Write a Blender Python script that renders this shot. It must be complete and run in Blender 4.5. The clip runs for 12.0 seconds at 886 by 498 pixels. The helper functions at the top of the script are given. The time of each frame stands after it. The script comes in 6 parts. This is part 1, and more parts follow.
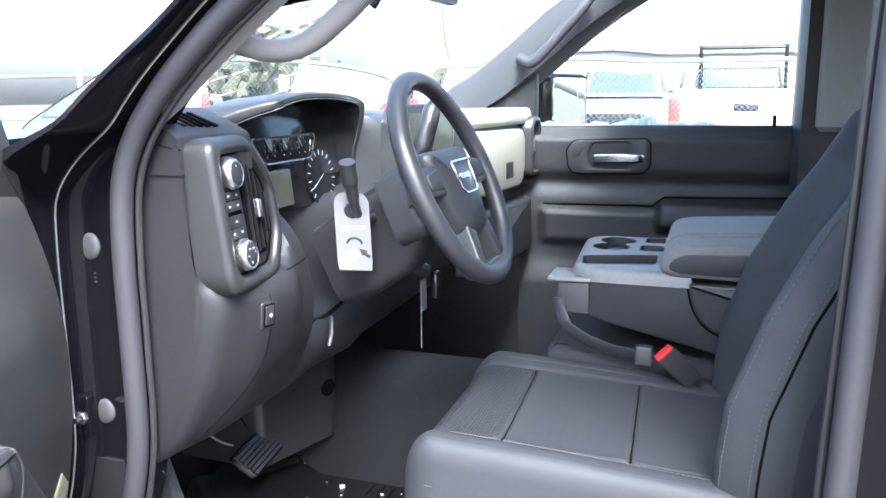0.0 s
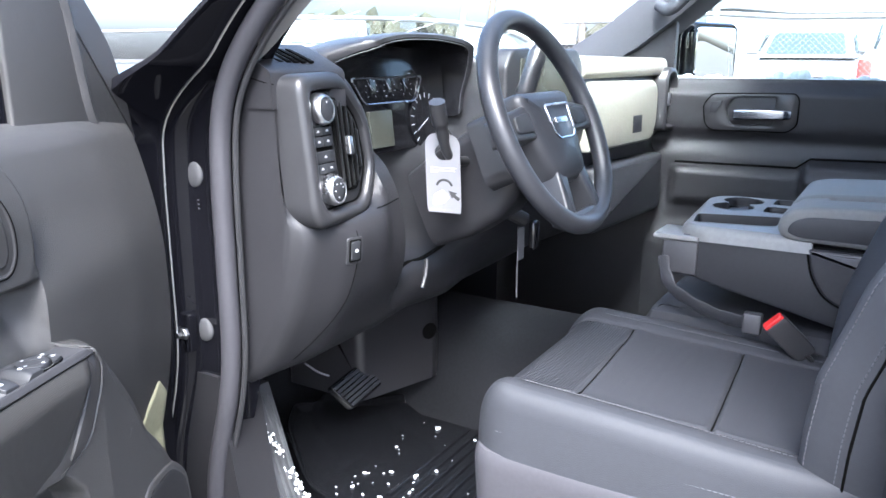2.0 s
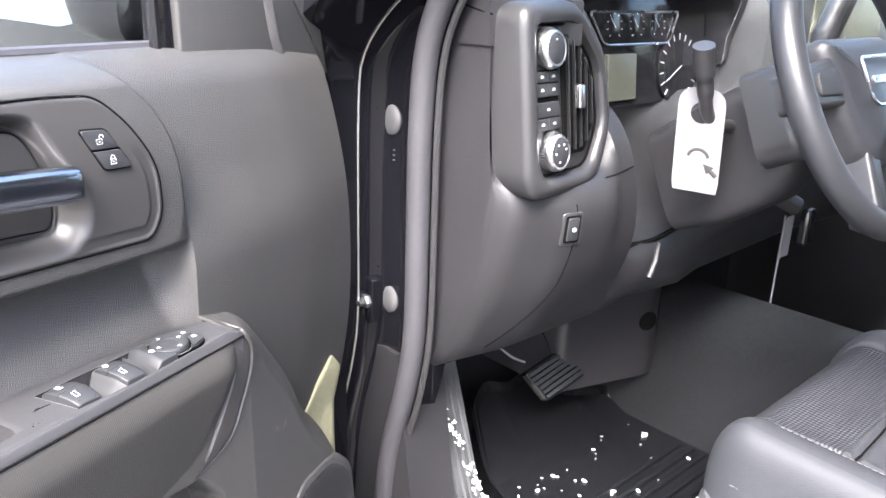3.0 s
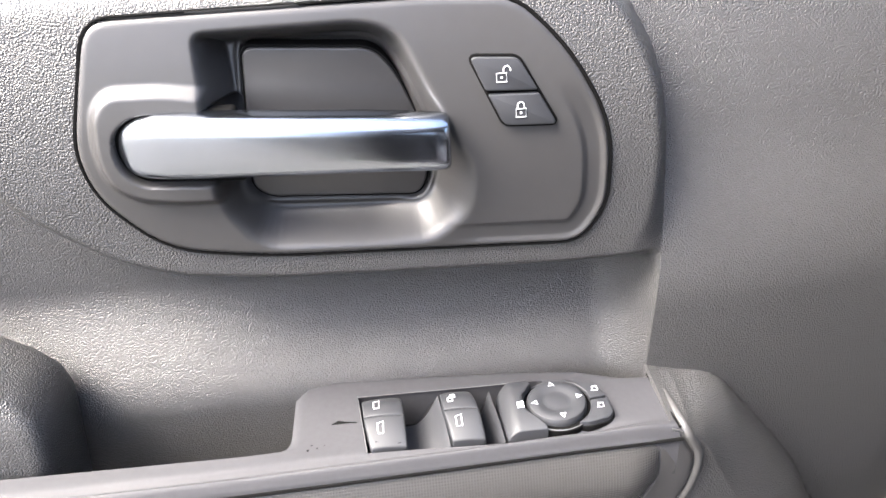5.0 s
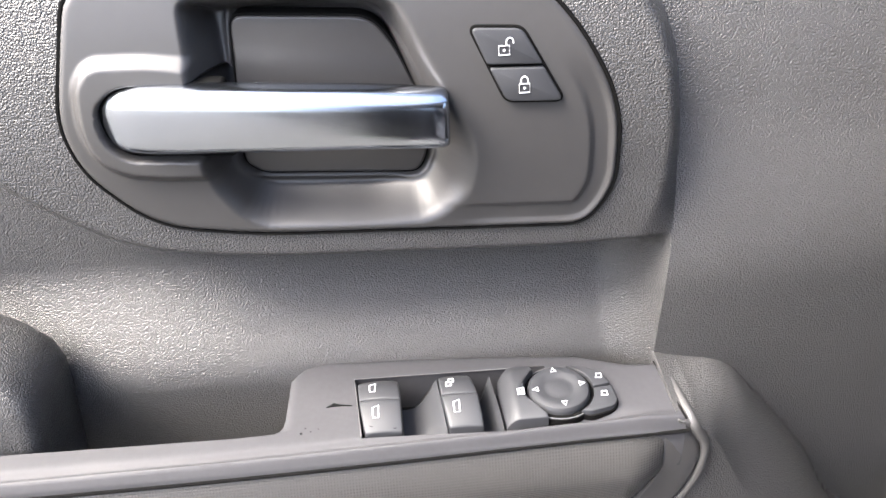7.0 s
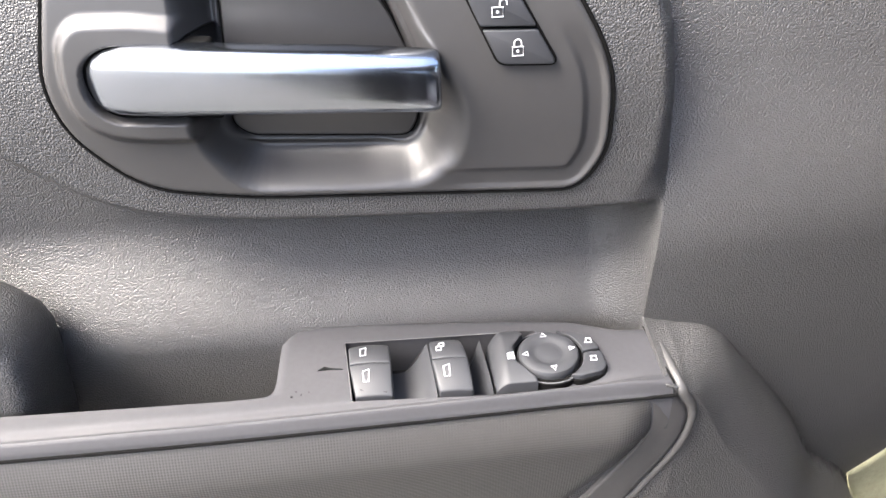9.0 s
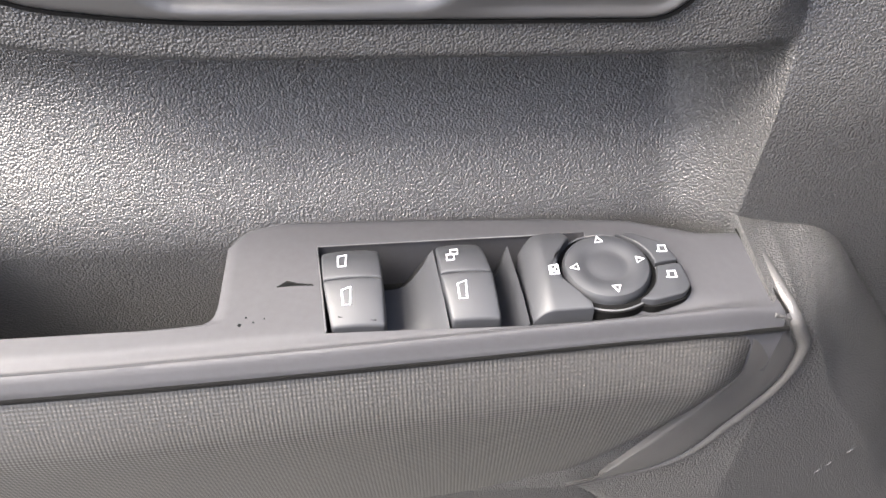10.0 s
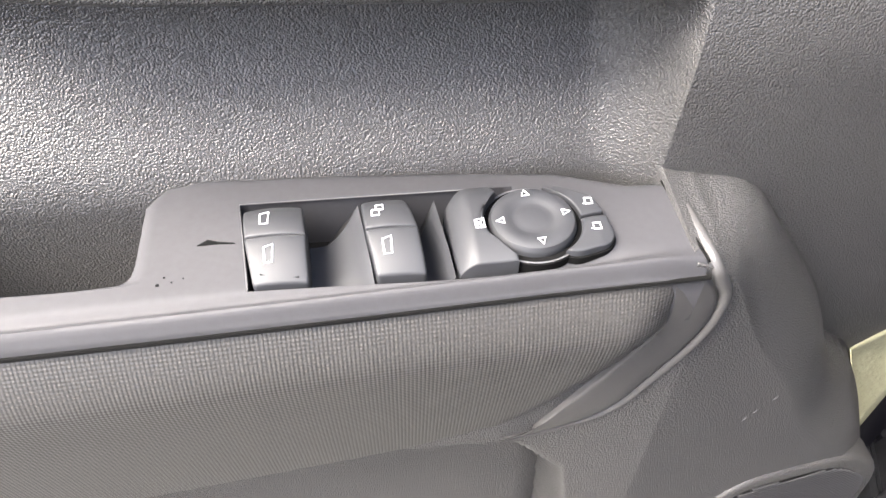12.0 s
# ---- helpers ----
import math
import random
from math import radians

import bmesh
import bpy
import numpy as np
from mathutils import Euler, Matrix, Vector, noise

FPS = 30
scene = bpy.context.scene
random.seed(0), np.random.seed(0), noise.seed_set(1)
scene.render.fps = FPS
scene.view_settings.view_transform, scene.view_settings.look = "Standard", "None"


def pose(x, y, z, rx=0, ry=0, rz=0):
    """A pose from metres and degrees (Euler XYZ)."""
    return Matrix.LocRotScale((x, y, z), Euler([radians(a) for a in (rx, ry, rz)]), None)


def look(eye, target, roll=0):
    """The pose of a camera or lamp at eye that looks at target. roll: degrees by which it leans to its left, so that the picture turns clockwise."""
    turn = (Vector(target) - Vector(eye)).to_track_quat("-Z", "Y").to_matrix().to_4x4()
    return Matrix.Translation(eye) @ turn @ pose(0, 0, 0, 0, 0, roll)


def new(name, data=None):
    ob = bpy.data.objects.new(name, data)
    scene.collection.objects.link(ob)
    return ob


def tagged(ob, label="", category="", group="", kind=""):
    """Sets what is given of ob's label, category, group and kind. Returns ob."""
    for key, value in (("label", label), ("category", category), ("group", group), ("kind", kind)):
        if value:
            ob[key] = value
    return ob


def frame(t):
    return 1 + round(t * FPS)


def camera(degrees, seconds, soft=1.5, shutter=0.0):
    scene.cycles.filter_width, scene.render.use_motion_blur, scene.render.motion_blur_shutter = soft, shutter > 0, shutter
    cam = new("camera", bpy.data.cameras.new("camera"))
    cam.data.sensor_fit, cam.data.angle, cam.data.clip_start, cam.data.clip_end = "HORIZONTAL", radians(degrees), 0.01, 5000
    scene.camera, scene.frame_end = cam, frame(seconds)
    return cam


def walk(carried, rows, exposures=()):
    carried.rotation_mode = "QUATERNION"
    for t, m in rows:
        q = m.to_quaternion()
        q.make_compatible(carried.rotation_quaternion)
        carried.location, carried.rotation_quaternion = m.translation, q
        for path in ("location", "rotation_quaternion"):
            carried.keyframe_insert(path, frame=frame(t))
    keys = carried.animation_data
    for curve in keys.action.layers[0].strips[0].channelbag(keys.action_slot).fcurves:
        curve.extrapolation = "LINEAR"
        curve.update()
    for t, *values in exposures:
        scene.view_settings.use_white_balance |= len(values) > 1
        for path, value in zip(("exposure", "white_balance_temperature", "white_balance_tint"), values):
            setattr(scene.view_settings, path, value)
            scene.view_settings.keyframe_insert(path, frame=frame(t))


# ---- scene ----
cam = camera(60.6, 12.0)
PATH = [
    (0, (-1.659, 0.045, 1.508), (0.193, 0.692, 1.116), -0.7),
    (0.5, (-1.668, 0.028, 1.505), (0.163, 0.725, 1.105), -0.8),
    (1, (-1.664, 0.015, 1.506), (0.139, 0.773, 1.087), -0.7),
    (1.5, (-1.64, -0.021, 1.492), (0.11, 0.837, 1.046), -0.6),
    (2, (-1.602, -0.054, 1.478), (0.056, 0.951, 0.986), -0.0),
    (2.5, (-1.539, -0.007, 1.46), (-0.03, 1.184, 0.909), 0.7),
    (3, (-1.414, 0.107, 1.461), (-0.134, 1.502, 0.818), 1.6),
    (3.5, (-1.347, 0.227, 1.445), (-0.477, 1.875, 0.721), 2.0),
    (3.7, (-1.329, 0.263, 1.442), (-0.702, 2.006, 0.684), 1.7),
    (5.3, (-1.135, 0.401, 1.458), (-1.66, 2.016, 0.402), -3.7),
    (5.5, (-1.136, 0.403, 1.454), (-1.663, 2.016, 0.395), -3.7),
    (6, (-1.141, 0.41, 1.454), (-1.663, 2.006, 0.367), -3.7),
    (6.5, (-1.143, 0.413, 1.453), (-1.659, 2.002, 0.354), -3.5),
    (8.5, (-1.141, 0.413, 1.455), (-1.649, 1.982, 0.323), -3.2),
    (9, (-1.143, 0.416, 1.454), (-1.624, 1.951, 0.266), -2.7),
    (9.5, (-1.137, 0.441, 1.42), (-1.616, 1.904, 0.143), -3.0),
    (10, (-1.184, 0.51, 1.373), (-1.581, 1.851, -0.057), -1.3),
    (10.5, (-1.207, 0.547, 1.343), (-1.512, 1.811, -0.177), 0.9),
    (11, (-1.202, 0.555, 1.342), (-1.461, 1.803, -0.199), 2.3),
    (11.5, (-1.196, 0.545, 1.351), (-1.446, 1.804, -0.183), 2.3),
    (12, (-1.173, 0.511, 1.366), (-1.439, 1.827, -0.117), 1.4),
]
walk(cam, [(t, look(eye, target, roll)) for t, eye, target, roll in PATH],
     [(0.0, 2.85, 5650, 8), (2.0, 2.85, 5650, 9), (2.5, 3.05, 5950, 10), (3.0, 3.3, 6250, 11), (3.6, 3.45, 6450, 11), (5.4, 3.27, 6500, 10), (8.9, 3.15, 6500, 10), (9.5, 3.0, 6500, 10), (10.3, 3.22, 6550, 10), (12.0, 3.35, 6550, 10)])

# ---------- world, sun ----------
world = bpy.data.worlds.new("sky")
scene.world = world
world.use_nodes = True
wn = world.node_tree.nodes
sky = wn.new("ShaderNodeTexSky")
sky.sky_type = "NISHITA"
sky.sun_disc = False
sky.sun_elevation = radians(54)
sky.sun_rotation = radians(-120)
sky.air_density, sky.dust_density, sky.ozone_density = 0.8, 5.0, 0.6
world.node_tree.links.new(sky.outputs[0], wn["Background"].inputs[0])
wn["Background"].inputs[1].default_value = 0.15
sun = new("sun", bpy.data.lights.new("sun", "SUN"))
sun.data.energy, sun.data.angle, sun.data.color = 2.5, radians(35), (1.0, 0.96, 0.90)
sun.matrix_world = look((-6.0, -3.5, 10.0), (0, 0, 0.5))


# ---------- materials ----------
def mat(name, color, rough=0.5, metal=0.0, grain=0.0, bump=0.0, kind="noise", vary=0.12, big=6.0, spec=0.5, coat=0.0, rvary=0.08):
    """A surface: two scales of colour change, fine relief of the given grain size in metres, roughness that wanders."""
    m = bpy.data.materials.new(name)
    m.use_nodes = True
    nt = m.node_tree
    n, l = nt.nodes, nt.links
    b = n["Principled BSDF"]
    b.inputs["Roughness"].default_value, b.inputs["Metallic"].default_value = rough, metal
    b.inputs["Specular IOR Level"].default_value, b.inputs["Coat Weight"].default_value = spec, coat
    tc = n.new("ShaderNodeTexCoord")
    big_n, small_n = n.new("ShaderNodeTexNoise"), n.new("ShaderNodeTexNoise")
    big_n.inputs["Scale"].default_value, small_n.inputs["Scale"].default_value = big, big * 23
    big_n.inputs["Detail"].default_value = 4
    l.new(tc.outputs["Object"], big_n.inputs["Vector"])
    l.new(tc.outputs["Object"], small_n.inputs["Vector"])
    add = n.new("ShaderNodeMath")
    add.operation = "ADD"
    l.new(big_n.outputs[0], add.inputs[0])
    l.new(small_n.outputs[0], add.inputs[1])
    ramp = n.new("ShaderNodeMapRange")
    ramp.inputs["From Min"].default_value, ramp.inputs["From Max"].default_value = 0.6, 1.4
    ramp.inputs["To Min"].default_value, ramp.inputs["To Max"].default_value = 1 - vary, 1 + vary
    l.new(add.outputs[0], ramp.inputs["Value"])
    mul = n.new("ShaderNodeVectorMath")
    mul.operation = "SCALE"
    mul.inputs[0].default_value = color
    l.new(ramp.outputs[0], mul.inputs["Scale"])
    l.new(mul.outputs[0], b.inputs["Base Color"])
    if rvary:
        rr = n.new("ShaderNodeMapRange")
        rr.inputs["To Min"].default_value, rr.inputs["To Max"].default_value = max(0.02, rough - rvary), min(1, rough + rvary)
        l.new(big_n.outputs[0], rr.inputs["Value"])
        l.new(rr.outputs[0], b.inputs["Roughness"])
    if bump:
        if kind == "leather":
            g = n.new("ShaderNodeTexVoronoi")
            g.feature = "SMOOTH_F1"
            g.inputs["Smoothness"].default_value = 0.35
            out = g.outputs["Distance"]
        elif kind == "dots":
            g = n.new("ShaderNodeMath")
            g.operation = "MULTIPLY"
            for k, (du, dz) in enumerate(((1, 1), (1, -1))):  # two crossing waves
                dot, sine = n.new("ShaderNodeVectorMath"), n.new("ShaderNodeMath")
                dot.operation, sine.operation = "DOT_PRODUCT", "SINE"
                dot.inputs[1].default_value = (-0.9455 * du * 3.14 / grain, -0.3256 * du * 3.14 / grain, dz * 3.14 / grain)
                l.new(tc.outputs["Object"], dot.inputs[0])
                l.new(dot.outputs["Value"], sine.inputs[0])
                l.new(sine.outputs[0], g.inputs[k])
            out = g.outputs[0]
        elif kind == "mesh":
            g = n.new("ShaderNodeMath")
            g.operation = "MULTIPLY"
            for k, axis in enumerate(((1.0, 1.2, 0.0), (1.0, -1.2, 0.0))):
                dot, sine = n.new("ShaderNodeVectorMath"), n.new("ShaderNodeMath")
                dot.operation, sine.operation = "DOT_PRODUCT", "SINE"
                dot.inputs[1].default_value = tuple(a * 3.14 / grain for a in axis)
                l.new(tc.outputs["Object"], dot.inputs[0])
                l.new(dot.outputs["Value"], sine.inputs[0])
                l.new(sine.outputs[0], g.inputs[k])
            out = g.outputs[0]
        elif kind == "weave":
            g = n.new("ShaderNodeTexMagic")
            out = g.outputs["Fac"]
        else:
            g = n.new("ShaderNodeTexNoise")
            g.inputs["Detail"].default_value = 3
            out = g.outputs[0]
        if kind not in ("dots", "mesh"):
            g.inputs["Scale"].default_value = 1.0 / grain
        warp = n.new("ShaderNodeTexNoise")
        warp.inputs["Scale"].default_value = 0.35 / grain
        l.new(tc.outputs["Object"], warp.inputs["Vector"])
        mix = n.new("ShaderNodeVectorMath")
        mix.operation = "MULTIPLY_ADD"
        mix.inputs[1].default_value = (grain * 0.45,) * 3
        l.new(warp.outputs["Color"], mix.inputs[0])
        l.new(tc.outputs["Object"], mix.inputs[2])
        if kind not in ("dots", "mesh"):
            l.new(mix.outputs[0] if kind != "weave" else tc.outputs["Object"], g.inputs["Vector"])
        bp = n.new("ShaderNodeBump")
        bp.inputs["Strength"].default_value, bp.inputs["Distance"].default_value = bump, grain * {"leather": 0.62, "dots": 0.2, "mesh": 0.22}.get(kind, 0.35)
        bp.invert = kind == "leather"
        l.new(out, bp.inputs["Height"])
        l.new(bp.outputs[0], b.inputs["Normal"])
    return m


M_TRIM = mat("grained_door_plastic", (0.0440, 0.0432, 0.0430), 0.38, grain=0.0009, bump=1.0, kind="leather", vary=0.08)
M_TRIMS = mat("fine_grained_door_plastic", (0.0440, 0.0432, 0.0430), 0.42, grain=0.0008, bump=0.3, kind="leather", vary=0.08)
# darker copy of the door plastic, shade of the far side put in its colour
M_SHADETRIM = mat("shaded_grained_door_plastic", (0.017, 0.017, 0.019), 0.46, grain=0.0013, bump=0.6, kind="leather", vary=0.08)
M_DASH = mat("grained_dash_plastic", (0.0195, 0.0193, 0.0215), 0.40, grain=0.0013, bump=0.35, kind="leather", vary=0.08)
M_SMOOTH = mat("satin_black_plastic", (0.026, 0.026, 0.028), 0.36, grain=0.0007, bump=0.12, vary=0.08)
M_BEZEL = mat("satin_bezel_plastic", (0.036, 0.035, 0.035), 0.40, grain=0.0006, bump=0.08, vary=0.06)
M_SOFT = mat("soft_armrest_plate", (0.022, 0.022, 0.025), 0.72, grain=0.0006, bump=0.15, vary=0.16, big=14)
M_PAD = mat("embossed_pad_vinyl", (0.036, 0.035, 0.034), 0.38, grain=0.0016, bump=0.35, kind="dots", vary=0.06)
M_BUTTON = mat("button_plastic", (0.018, 0.019, 0.022), 0.60, grain=0.0006, bump=0.08, vary=0.06)
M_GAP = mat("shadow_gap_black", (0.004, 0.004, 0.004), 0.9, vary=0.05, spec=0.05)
M_CHROME = mat("brushed_satin_chrome", (0.38, 0.41, 0.46), 0.20, metal=1.0, grain=0.0012, bump=0.02, vary=0.03, rvary=0.05)
M_SILVER = mat("silver_knob_ring", (0.70, 0.70, 0.72), 0.28, metal=1.0, vary=0.04)
M_WHITE = mat("white_print", (0.55, 0.56, 0.58), 0.5, vary=0.03)
M_PAINT = mat("black_gloss_paint", (0.006, 0.006, 0.008), 0.05, coat=0.0, vary=0.05, rvary=0.02, spec=0.25)
M_RUBBER = mat("grey_door_seal_rubber", (0.042, 0.041, 0.047), 0.45, grain=0.001, bump=0.15, vary=0.08)
M_CAPGREY = mat("grey_plastic_plug", (0.07, 0.07, 0.074), 0.5, grain=0.001, bump=0.1)
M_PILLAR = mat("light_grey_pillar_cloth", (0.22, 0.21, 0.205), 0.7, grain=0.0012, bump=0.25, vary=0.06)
M_SEATCLOTH = mat("charcoal_seat_cloth", (0.018, 0.0195, 0.025), 0.8, grain=0.0012, bump=0.4, kind="weave", vary=0.14)
M_SEATVINYL = mat("charcoal_seat_bolster", (0.026, 0.028, 0.034), 0.68, grain=0.0012, bump=0.3, kind="leather", vary=0.08)
M_MESH = mat("perforated_seat_mesh", (0.020, 0.021, 0.026), 0.60, grain=0.0062, bump=0.8, kind="mesh", vary=0.1)
M_CONSOLE = mat("dark_console_plastic", (0.023, 0.024, 0.028), 0.46, grain=0.0015, bump=0.25, kind="leather")
# near black for the shade inside the console wells
M_WELLSHADE = mat("tray_well_shade", (0.010, 0.010, 0.012), 0.6, vary=0.1)
M_CONSIDE = mat("grey_console_cover", (0.036, 0.036, 0.040), 0.42, grain=0.0015, bump=0.2, kind="leather")
# dark console plastic made pale, so upper faces look sunlit
M_SUNTOP = mat("sunlit_console_top", (0.17, 0.172, 0.17), 0.36, grain=0.0012, bump=0.2, kind="leather")
M_SUNPAD = mat("sunlit_console_pad", (0.15, 0.15, 0.145), 0.6, grain=0.0012, bump=0.3, kind="leather")
M_SEATBASE = mat("lilac_grey_seat_plastic", (0.050, 0.049, 0.056), 0.45, grain=0.001, bump=0.15)
# copy of the light grey pillar cloth, darkened and blued as if backlit
M_SHADEPILLAR = mat("backlit_pillar_cloth", (0.040, 0.043, 0.050), 0.7, grain=0.0012, bump=0.25, vary=0.06)
M_WHEEL = mat("steering_wheel_urethane", (0.024, 0.025, 0.029), 0.38, grain=0.0012, bump=0.15, kind="leather")
M_GLOSS = mat("gloss_black_plastic", (0.010, 0.010, 0.012), 0.12, vary=0.05, rvary=0.03)
M_CARPET = mat("charcoal_carpet", (0.0090, 0.0095, 0.0112), 0.95, grain=0.002, bump=0.9, vary=0.3, spec=0.2)
M_REST = mat("scuffed_grey_plastic", (0.060, 0.062, 0.066), 0.55, grain=0.004, bump=0.3, vary=0.4, big=30)
M_MAT = mat("black_rubber_mat", (0.006, 0.0063, 0.0075), 0.24, grain=0.0015, bump=0.06)
M_RED = mat("red_release_button", (0.55, 0.02, 0.02), 0.4)
M_BELT = mat("grey_seat_webbing", (0.030, 0.031, 0.036), 0.32, grain=0.0016, bump=0.5, kind="weave")
M_SNOW = mat("packed_snow", (0.86, 0.88, 0.90), 0.7, grain=0.004, bump=0.6, vary=0.06)
M_CARD = mat("white_card_tag", (0.155, 0.155, 0.165), 0.6, vary=0.03)
M_INK = mat("black_ink", (0.02, 0.02, 0.02), 0.6)
M_INKGREY = mat("grey_ink", (0.45, 0.45, 0.46), 0.6)
M_STEEL = mat("bare_steel", (0.45, 0.45, 0.45), 0.35, metal=1.0)
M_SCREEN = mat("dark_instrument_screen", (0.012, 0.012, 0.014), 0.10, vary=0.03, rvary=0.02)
M_LCD = mat("pale_lcd_screen", (0.065, 0.068, 0.055), 0.25, vary=0.05)
M_STITCH = mat("grey_stitching", (0.07, 0.07, 0.08), 0.8)
# pale cream carries the daylight glare on dark dash plastic
M_GLAREPANEL = mat("daylight_glare_trim", (0.25, 0.243, 0.20), 0.30, grain=0.0012, bump=0.1, kind="leather")
M_GROUND = mat("gravel_with_frost", (0.070, 0.068, 0.062), 0.9, grain=0.03, bump=0.8, vary=0.35, big=0.8)
M_WPAINT = mat("white_car_paint", (0.27, 0.27, 0.28), 0.25, coat=0.5, vary=0.03)
M_DGLASS = mat("dark_car_glass", (0.05, 0.07, 0.075), 0.08, vary=0.1)
M_TYRE = mat("tyre_rubber", (0.02, 0.02, 0.02), 0.8)
M_TAIL = mat("red_tail_lamp", (0.55, 0.03, 0.02), 0.2)
M_GALV = mat("galvanised_fence", (0.36, 0.37, 0.37), 0.5, metal=0.6)
M_HEAD = mat("grey_headliner", (0.32, 0.31, 0.31), 0.9, grain=0.002, bump=0.3)
M_METALPANEL = mat("grey_metal_cladding", (0.42, 0.43, 0.45), 0.6, vary=0.1)
M_LEAF = mat("winter_hedge", (0.05, 0.05, 0.028), 0.8, vary=0.3)
# stands for sunlight falling on the door trim
M_SUNPATCH = mat("pale_yellow_sunpatch", (0.34, 0.33, 0.21), 0.85, grain=0.004, bump=0.6, vary=0.15)
M_WOOD = mat("weathered_pole_wood", (0.20, 0.16, 0.12), 0.9, grain=0.01, bump=0.5)


def glass(name, tint, rough=0.0):
    m = bpy.data.materials.new(name)
    m.use_nodes = True
    b = m.node_tree.nodes["Principled BSDF"]
    b.inputs["Base Color"].default_value = (*tint, 1)
    b.inputs["Transmission Weight"].default_value, b.inputs["Roughness"].default_value, b.inputs["IOR"].default_value = 1.0, rough, 1.08
    return m


M_GLASS = glass("tinted_window_glass", (0.90, 0.97, 0.95))


# ---------- mesh helpers ----------
def thing(name, at, label, category, group="", kind=""):
    e = new(name)
    e.empty_display_size = 0.05
    e.location = at
    return tagged(e, label, category, group, kind)


def part(name, bm, material, parent=None, label="", sharp=38, kind=""):
    """Links bm as one mesh, with world coordinates, under parent."""
    bmesh.ops.remove_doubles(bm, verts=bm.verts, dist=1e-6)
    bmesh.ops.recalc_face_normals(bm, faces=bm.faces)
    lim = radians(sharp)
    for e in bm.edges:
        if len(e.link_faces) == 2 and e.calc_face_angle(0) > lim:
            e.smooth = False
    for f in bm.faces:
        f.smooth = True
    me = bpy.data.meshes.new(name)
    bm.to_mesh(me)
    bm.free()
    for m in (material if isinstance(material, (list, tuple)) else [material]):
        me.materials.append(m)
    ob = new(name, me)
    if parent is not None:
        ob.parent = parent
        if parent.data is None:
            ob.matrix_parent_inverse = Matrix.Translation(parent.location).inverted()
    return tagged(ob, label, "", "", kind)


def world_map(u, v, w):
    return Vector((u, v, w))


HX, HY, PHI = -0.80, 0.96, radians(19)
UX, UY, NX, NY = -math.cos(PHI), -math.sin(PHI), math.sin(PHI), -math.cos(PHI)


def door_map(s, z, d):
    """Open driver's door: s along it from the hinge, z up, d out of its inner face."""
    return Vector((HX + UX * s + NX * d, HY + UY * s + NY * d, z))


def top_map(s, d, z):
    return door_map(s, z, d)


def rounded(pts, r, n=5):
    """The outline with its corners rounded; r one radius or one a corner."""
    out, k = [], len(pts)
    for i in range(k):
        a, b, c = Vector(pts[i - 1]), Vector(pts[i]), Vector(pts[(i + 1) % k])
        rr = r[i] if isinstance(r, (list, tuple)) else r
        u, v = (a - b), (c - b)
        t = min(rr, u.length * 0.48, v.length * 0.48)
        if t < 1e-5:
            out.append(tuple(b))
            continue
        p, q = b + u.normalized() * t, b + v.normalized() * t
        for j in range(n + 1):
            w = j / n
            out.append(tuple(p * (1 - w) ** 2 + b * 2 * w * (1 - w) + q * w * w))
    return out


def offset(pts, by):
    """The outline moved inwards by that much."""
    k = len(pts)
    area = sum(pts[i - 1][0] * pts[i][1] - pts[i][0] * pts[i - 1][1] for i in range(k))
    sg = 1 if area > 0 else -1
    out = []
    for i in range(k):
        a, b, c = Vector(pts[i - 1]), Vector(pts[i]), Vector(pts[(i + 1) % k])
        e1, e2 = (b - a), (c - b)
        if e1.length < 1e-9 or e2.length < 1e-9:
            out.append(tuple(b))
            continue
        n1 = Vector((-e1.y, e1.x)).normalized() * sg
        n2 = Vector((-e2.y, e2.x)).normalized() * sg
        nn = n1 + n2
        nn = nn.normalized() if nn.length > 1e-6 else n1
        out.append(tuple(b + nn * by / max(0.5, nn.dot(n1))))
    return out


def rings(bm, loops, close=True, cap0=True, cap1=True):
    """Skins loops of world points, all of one length."""
    vs = [[bm.verts.new(p) for p in lp] for lp in loops]
    k = len(loops[0])
    for a, b in zip(vs, vs[1:]):
        for i in range(k if close else k - 1):
            j = (i + 1) % k
            try:
                bm.faces.new((a[i], a[j], b[j], b[i]))
            except ValueError:
                pass
    if cap0:
        bm.faces.new(vs[0][::-1])
    if cap1:
        bm.faces.new(vs[-1])
    return vs


def plate(outline, w0, w1, bevel=0.001, m=world_map, bm=None, dome=0.0):
    """A slab with that outline from depth w0 to w1, its far edge rounded."""
    bm = bm or bmesh.new()
    sg = 1 if w1 > w0 else -1
    lp = [[m(u, v, w0) for u, v in outline], [m(u, v, w1 - sg * bevel) for u, v in outline]]
    for a in (30, 60, 90):
        ins, up = bevel * (1 - math.cos(radians(a))), bevel * math.sin(radians(a))
        lp.append([m(u, v, w1 - sg * (bevel - up)) for u, v in offset(outline, ins)])
    if dome:
        cu = sum(p[0] for p in outline) / len(outline)
        cv = sum(p[1] for p in outline) / len(outline)
        base = offset(outline, bevel)
        for q in (0.75, 0.5, 0.25, 0.08):
            lp.append([m(cu + (u - cu) * q, cv + (v - cv) * q, w1 + dome * (1 - q * q)) for u, v in base])
    rings(bm, lp)
    return bm


def circle(cx, cy, r, n=32, ry=None):
    return [(cx + r * math.cos(2 * math.pi * i / n), cy + (ry or r) * math.sin(2 * math.pi * i / n)) for i in range(n)]


